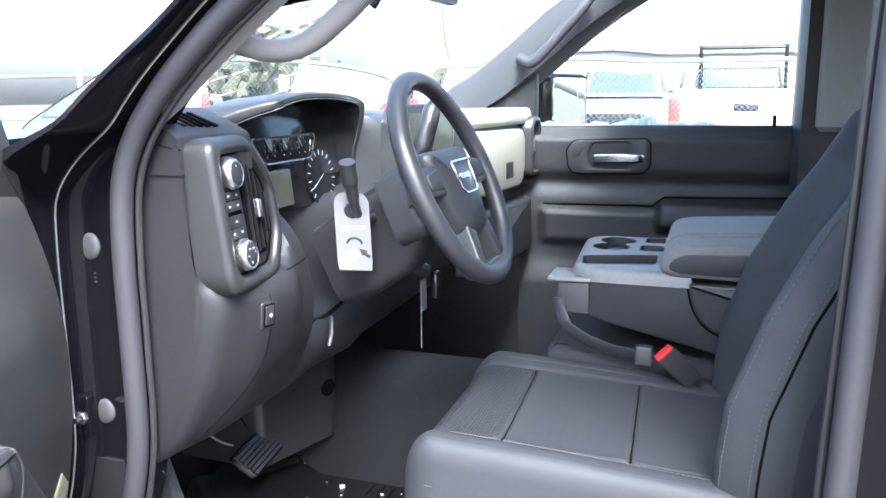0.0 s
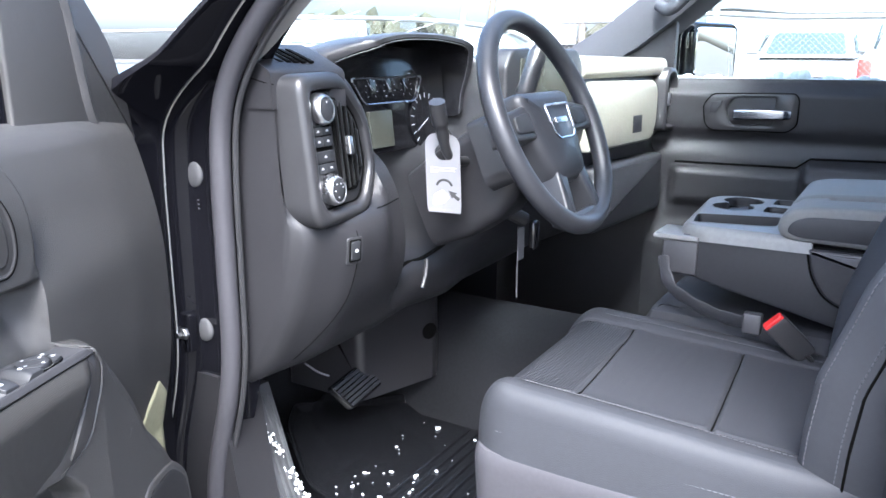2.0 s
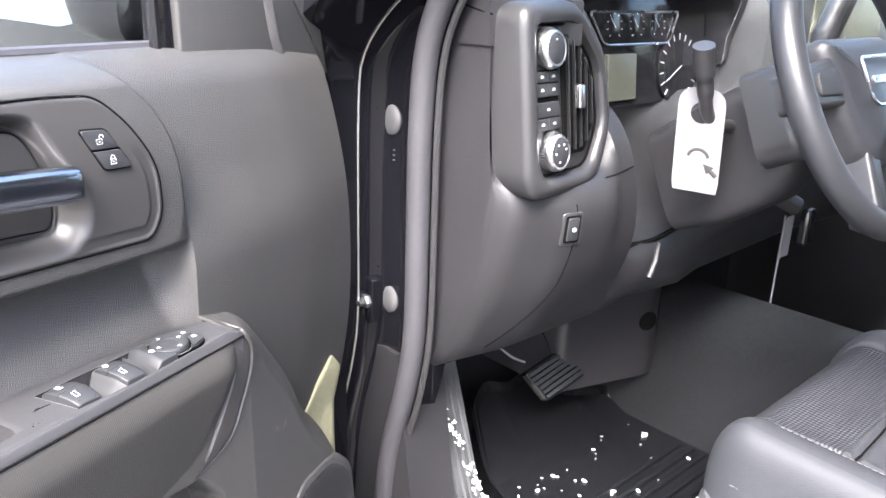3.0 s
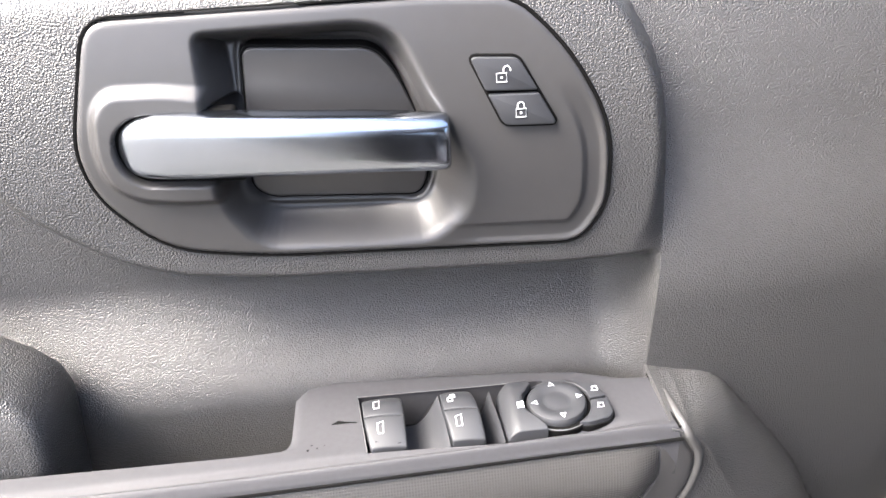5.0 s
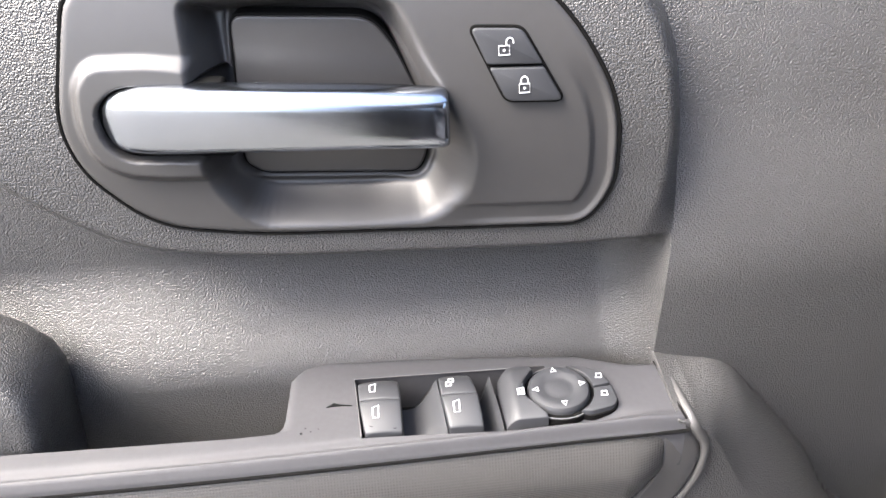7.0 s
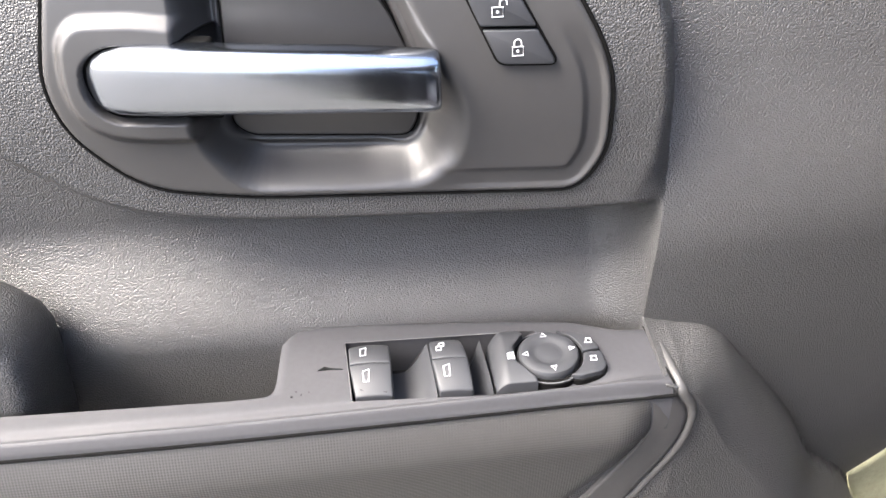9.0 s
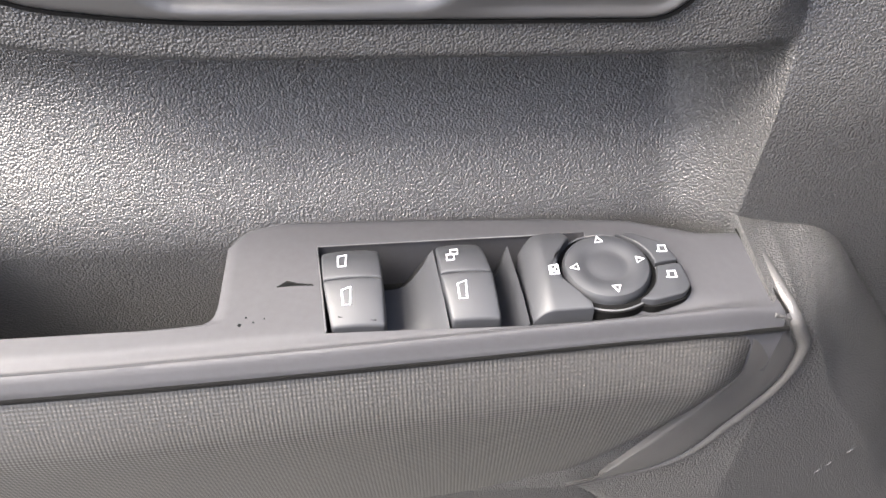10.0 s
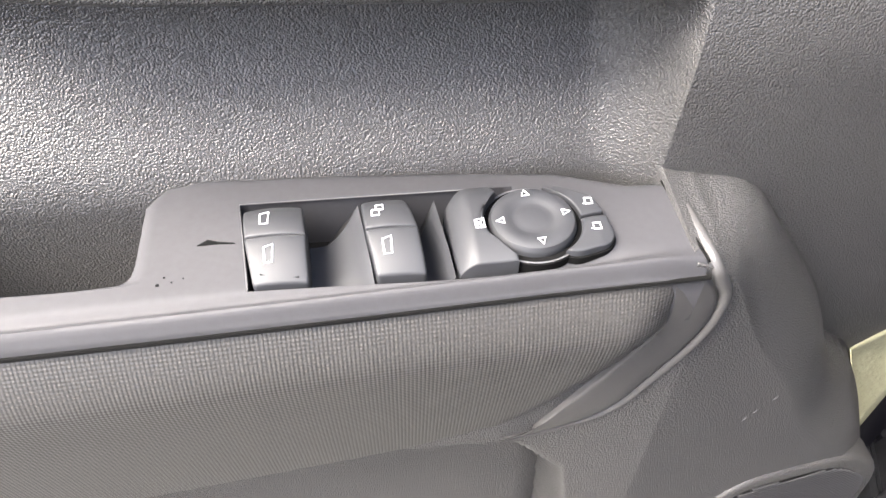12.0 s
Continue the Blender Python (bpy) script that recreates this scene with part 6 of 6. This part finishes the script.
A, Yg = np.meshgrid(np.linspace(-1, 1, 150), np.linspace(-0.12, 0.498, 170), indexing="ij")
Zg = cushion_z(A, Yg) - 0.10 * (1 - np.sqrt(np.clip(1 - np.clip((Yg - 0.435) / 0.063, 0, 1) ** 2, 0, 1))) - 0.028 * (1 - np.sqrt(np.clip(1 - np.clip((np.abs(A) - 0.93) / 0.07, 0, 1) ** 2, 0, 1)))
Zg = Zg - 0.006 * np.exp(-((np.abs(A) - 0.70) / 0.014) ** 2)
mid = (np.abs(A) < 0.70)
for ys in (0.345, 0.140):
    Zg = Zg - 0.007 * np.exp(-((Yg - ys - 0.01 * A) / 0.0035) ** 2) * mid + 0.003 * np.exp(-((Yg - ys) / 0.03) ** 2) * mid
Xg = CXM + A * seat_half(Yg)
cloth = np.where(mid & (Yg > 0.35), 1, np.where(~mid & (np.abs(A) > 0.915), 0, 2))
part("cushion", sheet(Xg, Yg, Zg, world_map, back=0.82, slot=cloth), [M_SEATVINYL, M_MESH, M_SEATCLOTH], seat, sharp=70)
for ys in (0.345, 0.140):
    part("cushion_seam", tube([Vector((CXM + HWD * q * 0.70, ys + 0.007 * q, float(cushion_z(np.array(q * 0.70), np.array(ys))) - 0.0030)) for q in np.linspace(-1, 1, 14)], 0.0016, 6), M_GAP, seat)
for sx in (-1, 1):
    for zz, oo, col_m in ((0.900, 0.0025, M_STITCH),):
        for k in range(66):
            y = -0.08 + k * 0.0080
            part("stitch", tube([Vector((CXM + sx * (HWD + oo), y, zz)), Vector((CXM + sx * (HWD + oo), y + 0.005, zz))], 0.0008, 4), col_m, seat)
    for k in range(60):
        y = -0.06 + k * 0.0080
        zt = float(cushion_z(np.array(-0.80), np.array(y)))
        part("stitch", tube([Vector((CXM + sx * HWD * 0.80, y, zt + 0.0008)), Vector((CXM + sx * HWD * 0.80, y + 0.005, zt + 0.0008))], 0.0007, 4), M_STITCH, seat)
bm = bmesh.new()
rings(bm, [[Vector((x, y, z)) for x, y in rounded([(CXM - 0.235 - g, -0.15), (CXM + 0.235 + g, -0.15), (CXM + 0.235 + g, 0.485 + g), (CXM - 0.235 - g, 0.485 + g)], 0.05, 6)] for z, g in ((0.60, -0.02), (0.70, 0.006), (0.830, 0.011), (0.852, 0.010), (0.860, 0.006), (0.863, -0.004))])
part("seat_base", bm, M_SEATBASE, seat, "grey plastic seat base")


def back_y(z):
    return np.interp(z, [0.90, 1.0, 1.08, 1.21, 1.32, 1.39, 1.43, 1.6], [0.010, 0.006, -0.002, -0.044, -0.099, -0.145, -0.165, -0.25])


A, Zb = np.meshgrid(np.linspace(-1, 1, 150), np.linspace(0.88, 1.54, 90), indexing="ij")
hw = np.interp(Zb, [0.88, 1.0, 1.2, 1.4, 1.48, 1.54], [0.225, 0.240, 0.248, 0.225, 0.190, 0.130])
Yb = back_y(Zb) - 0.062 + 0.068 * ease(np.abs(A), 0.50, 0.84) - 0.10 * (1 - np.sqrt(np.clip(1 - np.clip((np.abs(A) - 0.84) / 0.16, 0, 1) ** 2, 0, 1)))
Yb = Yb - 0.006 * np.exp(-((np.abs(A) - 0.52) / 0.014) ** 2) - 0.08 * ease(Zb, 1.47, 1.54) - 0.05 * (1 - ease(Zb, 0.88, 0.93))
cloth = np.where(np.abs(A) < 0.52, 0, 1)
part("backrest", sheet(CXM + hw * A, Zb, -Yb, lambda u, v, w: Vector((u, -w, v)), back=0.38, slot=cloth), [M_SEATCLOTH, M_SEATVINYL], seat, sharp=70)


def back_at(q, z):
    h = float(np.interp(z, [0.88, 1.0, 1.2, 1.4, 1.48, 1.54], [0.225, 0.240, 0.248, 0.225, 0.190, 0.130]))
    y = float(back_y(z)) - 0.062 + 0.068 * float(ease(np.array(abs(q)), 0.50, 0.84)) - 0.10 * (1 - math.sqrt(max(0.0, 1 - max(0.0, (abs(q) - 0.84) / 0.16) ** 2)))
    return Vector((CXM + h * q, y + 0.0010, z))


for q in (-0.905, -0.976, 0.87):
    for k in range(66):
        z = 0.95 + k * 0.0077
        part("stitch", tube([back_at(q, z), back_at(q, z + 0.0050)], 0.0009, 4), M_STITCH, seat)
part("piping", tube([back_at(-0.985, z) for z in np.linspace(0.94, 1.47, 40)], 0.0020, 6), M_GAP, seat, "dark seam piping")
loops = []
for z, q in ((1.56, 0.80), (1.60, 0.97), (1.68, 1.0), (1.75, 0.9), (1.77, 0.6)):
    loops.append([Vector((CXM + 0.13 * q * u, -0.235 - 0.18 * (z - 1.56) + 0.05 * q * v, z)) for u, v in rounded([(-1, -1), (1, -1), (1, 1), (-1, 1)], 0.4, 5)])
bm = bmesh.new()
rings(bm, loops)
part("headrest", bm, M_SEATCLOTH, seat)
for sx in (-0.06, 0.06):
    part("headrest_post", tube([Vector((CXM + sx, -0.235, 1.48)), Vector((CXM + sx, -0.24, 1.60))], 0.006, 8), M_STEEL, seat)

# ---------- folded centre seat used as a console ----------
con = thing("centre_console", (0.03, 0.1, 0.86), "dark fold-down centre seat with cup holders and armrest pads", "console")


def side_of(x0, x1, outline, bevel):
    """A slab seen from the driver's side: outline in y, z; from x1 out to x0."""
    return plate(outline, x1, x0, bevel, lambda u, v, w: Vector((w, u, v)))


BODY = rounded([(0.298, 1.144), (0.07, 1.150), (-0.33, 1.155), (-0.33, 0.985), (-0.011, 0.997), (0.127, 1.028), (0.215, 1.047), (0.265, 1.060), (0.292, 1.080)], 0.012, 4)
part("body", side_of(-0.136, 0.25, BODY, 0.006), M_CONSOLE, con)
SHELL = rounded([(0.069, 1.146), (0.058, 1.095), (0.034, 1.057), (-0.005, 1.040), (-0.33, 1.030), (-0.33, 1.146)], [0.006, 0.02, 0.03, 0.03, 0.004, 0.004], 6)
part("shell_gap", side_of(-0.1385, -0.10, offset(SHELL, -0.004), 0.001), M_GAP, con)
part("pad_shell", side_of(-0.147, -0.10, SHELL, 0.008), M_CONSIDE, con, "grey plastic hinge cover")
# tray top with two cup holders and three trays
TOP = rounded([(-0.143, 0.060), (-0.143, 0.262), (-0.118, 0.302), (0.205, 0.322), (0.250, 0.285), (0.250, 0.060)], [0.004, 0.03, 0.03, 0.03, 0.03, 0.004], 6)
A, B = np.meshgrid(np.linspace(-0.147, 0.254, 330), np.linspace(0.058, 0.326, 220), indexing="ij")
rim_in = -sdf(A, B, TOP)
Wt = 1.1640 - 0.024 * (1 - np.sqrt(np.clip(1 - (1 - np.clip(rim_in / 0.015, 0, 1)) ** 2, 0, 1)))
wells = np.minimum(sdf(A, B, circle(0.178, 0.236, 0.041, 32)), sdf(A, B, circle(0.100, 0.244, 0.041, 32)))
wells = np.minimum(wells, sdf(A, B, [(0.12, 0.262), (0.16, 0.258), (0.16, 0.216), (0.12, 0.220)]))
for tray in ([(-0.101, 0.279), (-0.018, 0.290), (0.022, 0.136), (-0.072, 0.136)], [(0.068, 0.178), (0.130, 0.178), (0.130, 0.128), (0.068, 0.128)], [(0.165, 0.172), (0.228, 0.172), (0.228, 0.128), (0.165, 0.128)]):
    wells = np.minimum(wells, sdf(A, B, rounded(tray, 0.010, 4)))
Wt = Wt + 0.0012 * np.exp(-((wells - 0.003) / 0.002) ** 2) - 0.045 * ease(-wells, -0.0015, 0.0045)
# faces inside the wells get the shade colour, the rest the pale top
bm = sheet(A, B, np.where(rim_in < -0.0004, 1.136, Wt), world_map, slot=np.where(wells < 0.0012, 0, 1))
bm.verts.ensure_lookup_table()
bmesh.ops.delete(bm, geom=[v for v, o in zip(bm.verts, (rim_in < -0.0022).ravel()) if o], context="VERTS")
part("tray_top", bm, [M_WELLSHADE, M_SUNTOP], con, "tray top coloured pale as sunlit, its cup holders dark as shaded", sharp=60)
PAD = rounded([(0.124, 1.178), (0.119, 1.200), (0.104, 1.214), (0.07, 1.221), (-0.33, 1.240), (-0.33, 1.152), (-0.036, 1.153), (0.095, 1.156), (0.117, 1.163)], 0.010, 4)
PADS = rounded([(0.108, 1.172), (0.100, 1.192), (0.075, 1.203), (-0.32, 1.220), (-0.32, 1.164), (-0.036, 1.163), (0.085, 1.164)], 0.012, 4)
# pads get a sunlit pale colour, a dark plate on each side its shade
for x0, x1 in ((-0.146, -0.062), (0.002, 0.235)):
    pad = part("armrest_pad", side_of(x0, x1, PAD, 0.010), M_SUNPAD, con, "vinyl armrest pad coloured pale as sunlit")
    part("pad_side", side_of(x0 - 0.0018, x0 + 0.006, PADS, 0.003), M_CONSOLE, pad, "pad side coloured dark as unlit")
NOSE = rounded([(0.120, 1.178), (0.102, 1.210), (0.050, 1.216), (0.046, 1.160), (0.112, 1.160)], 0.010, 4)
part("pad_bridge", side_of(-0.066, 0.006, NOSE, 0.003), M_SUNPAD, con)
part("pad_trough", box(-0.066, 0.006, -0.33, 0.048, 1.150, 1.196, 0.003), M_CONSOLE, con)
lt = part("latch", box(-0.1405, -0.06, 0.258, 0.328, 1.062, 1.132, 0.006), M_CONSIDE, con, "grey release latch")
part("latch_top", box(-0.1445, -0.05, 0.258, 0.346, 1.131, 1.143, 0.004), M_SUNTOP, lt)
cush = thing("centre_seat_cushion", (0.03, 0.1, 0.60), "charcoal cloth centre seat cushion under the console", "seat")
part("cushion", box(-0.132, 0.20, -0.30, 0.36, 0.80, 0.985, 0.03), M_SEATCLOTH, cush)
part("base", box(-0.12, 0.19, -0.30, 0.33, 0.575, 0.80, 0.02), M_CONSOLE, cush)
belt = thing("seat_belt_buckle", (-0.19, 0.07, 0.95), "black seat belt buckle with a red button", "seat belt")
BA, BW = Vector((0.24, -0.69, -0.70)).normalized(), Vector((0.24, -0.69, 0.70)).normalized()
BT = BA.cross(BW).normalized()


def bk_map(u, v, w):
    """Buckle: u across, v through, w down its length."""
    return Vector((-0.203, 0.105, 1.020)) + BW * u + BT * v + BA * w


bk = bmesh.new()
rings(bk, [[bk_map(u * q, v * q, w) for u, v in rounded([(-0.021, -0.013), (0.021, -0.013), (0.021, 0.013), (-0.021, 0.013)], 0.005, 4)] for w, q in ((0.002, 0.94), (0.005, 1.0), (0.060, 1.0), (0.078, 0.93), (0.084, 0.8))])
part("buckle", bk, M_SMOOTH, belt)
part("button", box(-0.019, 0.019, -0.011, 0.011, -0.004, 0.004, 0.002, bk_map), M_RED, belt, "red release button")
part("stem", tube([bk_map(0, 0, 0.08), bk_map(0, 0, 0.13)], 0.016, 8, flat=0.3), M_BELT, belt)
wb = smooth_path([Vector((-0.146, 0.322, 1.100)), Vector((-0.148, 0.316, 1.070)), Vector((-0.152, 0.300, 1.040)), Vector((-0.155, 0.262, 1.018)), Vector((-0.158, 0.223, 1.004)), Vector((-0.160, 0.175, 0.996)), Vector((-0.166, 0.135, 1.000))], 8)
part("webbing", tube(wb, [0.0105 + 0.0055 * min(1.0, i / 30) + 0.0012 * math.sin(i * 0.7) for i in range(len(wb))], 12, flat=0.14, up=(0.9, 0, 0.4)), M_BELT, belt, "folded grey webbing")
part("tongue", box(-0.176, -0.152, 0.128, 0.162, 0.976, 1.018, 0.005), M_CONSIDE, belt)

# ---------- outside ----------
bm = bmesh.new()
bmesh.ops.create_grid(bm, x_segments=40, y_segments=40, size=400)
tagged(part("ground", bm, M_GROUND, None, "pale frosty gravel lot"), kind="structure")


def windscreen():
    o = rounded([(-0.70, 1.46), (0.70, 1.46), (0.60, 1.90), (-0.60, 1.90)], 0.03)
    w = part("windscreen", plate(o, 0.0, 0.004, 0.0005, lambda u, v, q: Vector((u, 1.13 - 1.9 * (v - 1.46) - q, v))), M_GLASS, None, "streaked windscreen")
    w.visible_shadow = False
    tagged(w, kind="structure")
    st = bmesh.new()
    rs = random.Random(8)
    for i in range(26):
        x, v = rs.uniform(-0.58, 0.45), rs.uniform(1.47, 1.56)
        ln = rs.uniform(0.02, 0.10)
        tube([Vector((x + ln * q * 0.9, 1.13 - 1.9 * (v + ln * q * 0.35 - 1.46) - 0.006, v + ln * q * 0.35)) for q in (0, 0.5, 1)], 0.0006, 4, bm=st)
    part("streaks", st, M_WHITE, w, "thin white streaks", kind="stuff")


windscreen()


def pickup(at, yaw, label, group="parked vehicles", rack=False, suv=False):
    """A parked white truck, its tail towards -x of its own axes; origin on the ground."""
    L = 5.7 if not suv else 4.8
    m = pose(*at, 0, 0, yaw) @ Matrix.Diagonal((1, 1, 1.10, 1))
    t = thing("parked_suv" if suv else "parked_truck", (0, 0, 0), label, "car", group)
    sec = lambda x, w, z0, z1, r=0.12: [Vector((x, y, z)) for y, z in rounded([(-w, z0), (w, z0), (w, z1), (-w, z1)], r, 4)]
    bm = bmesh.new()
    rings(bm, [sec(x, w, z0, z1) for x, w, z0, z1 in ((-L / 2, 0.90, 0.60, 1.40), (-L / 2 + 0.04, 0.97, 0.55, 1.46), (-L / 2 + 0.6, 1.0, 0.5, 1.47), (-0.3, 1.0, 0.48, 1.46), (1.0, 1.0, 0.48, 1.40), (L / 2 - 0.5, 0.98, 0.5, 1.30), (L / 2 - 0.05, 0.92, 0.55, 1.20), (L / 2, 0.85, 0.6, 1.1))])
    part("body", bm, M_WPAINT, t)
    bm = bmesh.new()
    x0 = -L / 2 + 0.25 if suv else -0.75
    rings(bm, [[Vector((x, y, z)) for x, y in rounded([(a, -w), (b, -w), (b, w), (a, w)], 0.15, 4)] for z, a, b, w in ((1.40, x0 - 0.1, 1.45, 0.95), (1.60, x0, 1.15, 0.88), (1.86, x0 + 0.12, 0.75, 0.80), (1.92, x0 + 0.22, 0.62, 0.72))])
    cab = part("cab", bm, M_WPAINT, t)
    part("rear_window", plate(rounded([(-0.72, 1.50), (0.72, 1.50), (0.66, 1.82), (-0.66, 1.82)], 0.06), 0.0, 0.03, 0.01, lambda u, v, w: Vector((x0 - 0.07 + (v - 1.45) * 0.42 - w, u, v))), M_DGLASS, cab)
    for sy in (-1, 1):
        part("side_window", plate(rounded([(x0 + 0.2, 1.50), (1.2, 1.50), (0.8, 1.82), (x0 + 0.25, 1.82)], 0.06), 0.0, 0.03, 0.01, lambda u, v, w: Vector((u, sy * (0.925 - (v - 1.5) * 0.22 + w), v))), M_DGLASS, cab)
        part("tail_lamp", box(-L / 2 - 0.02, -L / 2 + 0.14, sy * 0.93 - 0.08, sy * 0.93 + 0.08, 0.98, 1.36, 0.03), M_TAIL, t)
        part("head_lamp", box(L / 2 - 0.25, L / 2 - 0.01, sy * 0.76 - 0.12, sy * 0.76 + 0.12, 0.92, 1.08, 0.03), M_CHROME, t)
        part("door_mirror", box(0.95, 1.12, sy * 1.10 - 0.12, sy * 1.10 + 0.12, 1.45, 1.72, 0.03), M_WPAINT, t)
        for x in (-L / 2 + 1.15, L / 2 - 0.95):
            wl = part("wheel", lathe((x, 0.40), ((0.40, 0.78), (0.40, 0.98), (0.36, 1.0), (0.26, 1.0), (0.24, 0.97), (0.0, 0.97)), 28, lambda u, v, w: Vector((u, sy * w, v))), M_TYRE, t)
            part("rim", lathe((x, 0.40), ((0.25, 0.96), (0.25, 0.985), (0.20, 0.98), (0.08, 0.99), (0.0, 0.99)), 20, lambda u, v, w: Vector((u, sy * w, v))), M_SILVER, wl)
    part("windscreen", plate(rounded([(-0.78, 1.46), (0.78, 1.46), (0.66, 1.84), (-0.66, 1.84)], 0.06), 0.0, 0.03, 0.01, lambda u, v, w: Vector((1.36 - (v - 1.46) * 1.35 + w, u, v))), M_DGLASS, cab)
    part("grille", box(L / 2 - 0.10, L / 2 + 0.02, -0.62, 0.62, 0.72, 1.10, 0.04), M_GLOSS, t)
    part("rear_bumper", box(-L / 2 - 0.12, -L / 2 + 0.05, -0.92, 0.92, 0.52, 0.72, 0.04), M_SILVER, t)
    part("tail_handle", box(-L / 2 - 0.012, -L / 2 + 0.03, -0.16, 0.16, 1.20, 1.30, 0.02), M_GLOSS, t)
    if rack:
        for sy in (-0.62, 0.62):
            part("rack_post", tube([Vector((-0.95, sy, 1.4)), Vector((-0.95, sy, 2.05))], 0.03, 8), M_GLOSS, t)
        part("rack_bar", tube([Vector((-0.95, -0.66, 2.02)), Vector((-0.95, 0.66, 2.02))], 0.025, 8), M_GLOSS, t)
    t.matrix_basis = m
    for c in t.children:
        c.matrix_parent_inverse = Matrix.Identity(4)
    return t


pickup((12.9, -0.40, 0.0), 0, "white pickup with a headboard rack behind the fence", rack=True)
pickup((13.6, 4.3, 0.0), 8, "white pickup seen past the pillar")
pickup((18.5, 2.0, 0.0), 180, "white sport utility car facing the fence", suv=True)
pickup((21.5, -0.2, 0.0), 180, "white van parked in the second row", suv=True)
pickup((14.5, 8.4, 0.0), 30, "white car parked beyond the bonnet", suv=True)
pickup((13.0, 12.0, 0.0), 40, "white car parked beyond the bonnet", suv=True)

fence = thing("chain_link_fence", (6.3, 1.0, 0), "galvanised chain link fence", "fence")
F0, F1 = Vector((6.9, -6.0, 0)), Vector((4.6, 9.0, 0))
for i in range(7):
    p = F0.lerp(F1, i / 6)
    part("post", tube([p, p + Vector((0, 0, 2.15 if i != 2 else 2.2))], 0.03, 8), M_GALV, fence)
part("top_rail", tube([F0 + Vector((0, 0, 1.83)), F1 + Vector((0, 0, 1.78))], 0.02, 8), M_GALV, fence)
bm = bmesh.new()
ln = (F1 - F0).length
k = int(ln / 0.05)
for i in range(-16, k):
    for sg in (-1, 1):
        a, b = i * 0.05, i * 0.05 + 1.0
        za, zb = (0.85, 1.80) if sg > 0 else (1.80, 0.85)
        pa, pb = F0.lerp(F1, min(1, max(0, a / ln))), F0.lerp(F1, min(1, max(0, b / ln)))
        tube([pa + Vector((0, 0, za)), pb + Vector((0, 0, zb))], 0.0008, 3, bm=bm)
part("wire_mesh", bm, M_GALV, fence, kind="stuff")
for x, y, h in ((35.6, 14.4, 9.5), (33.5, 19.0, 10.5), (36.8, 11.0, 5.5)):
    p = thing("utility_pole", (x, y, 0), "weathered wooden utility pole", "pole", "poles beyond the lot")
    part("shaft", tube([Vector((x, y, 0)), Vector((x, y, h))], 0.16, 10), M_WOOD, p)
    part("cross_arm", tube([Vector((x - 0.6, y + 1.0, h - 0.6)), Vector((x + 0.6, y - 1.0, h - 0.6))], 0.07, 8), M_WOOD, p)
sign = thing("box_trailer", (25.8, 12.0, 0), "pale grey box trailer beyond the lot", "trailer")
part("box_body", box(-1.1, 1.1, -0.6, 0.6, 1.9, 3.35, 0.04, lambda u, v, w: Vector((25.8 + 0.4 * u + 0.9 * v, 12.0 - 0.9 * u + 0.4 * v, w))), M_METALPANEL, sign)
part("chassis", box(-1.0, 1.0, -0.5, 0.5, 0.0, 1.9, 0.04, lambda u, v, w: Vector((25.8 + 0.4 * u + 0.9 * v, 12.0 - 0.9 * u + 0.4 * v, w))), M_TYRE, sign)
shed = thing("long_shed", (45, 5, 0), "long pale metal shed on the far side", "shed")
part("walls", box(44, 50, -14, 10, 0, 3.6, 0.05), M_METALPANEL, shed)
part("roof", box(43.7, 50.3, -14.3, 10.3, 3.6, 3.9, 0.05), M_GALV, shed)
hedge = bmesh.new()
for i in range(260):
    t = rng.random()
    c = Vector((33, 30, 0)).lerp(Vector((41, 15, 0)), t) + Vector((rng.uniform(-1, 1), rng.uniform(-1, 1), rng.uniform(0.3, 3.0)))
    bmesh.ops.create_icosphere(hedge, subdivisions=1, radius=rng.uniform(0.25, 0.6), matrix=Matrix.Translation(c) @ Matrix.Rotation(rng.uniform(0, 3), 4, "X"))
for v in hedge.verts:
    v.co += noise.noise_vector(v.co * 3) * 0.25
tagged(part("hedge", hedge, M_LEAF, None, "yellow-green hedge at the edge of the lot"), category="hedge", kind="stuff")
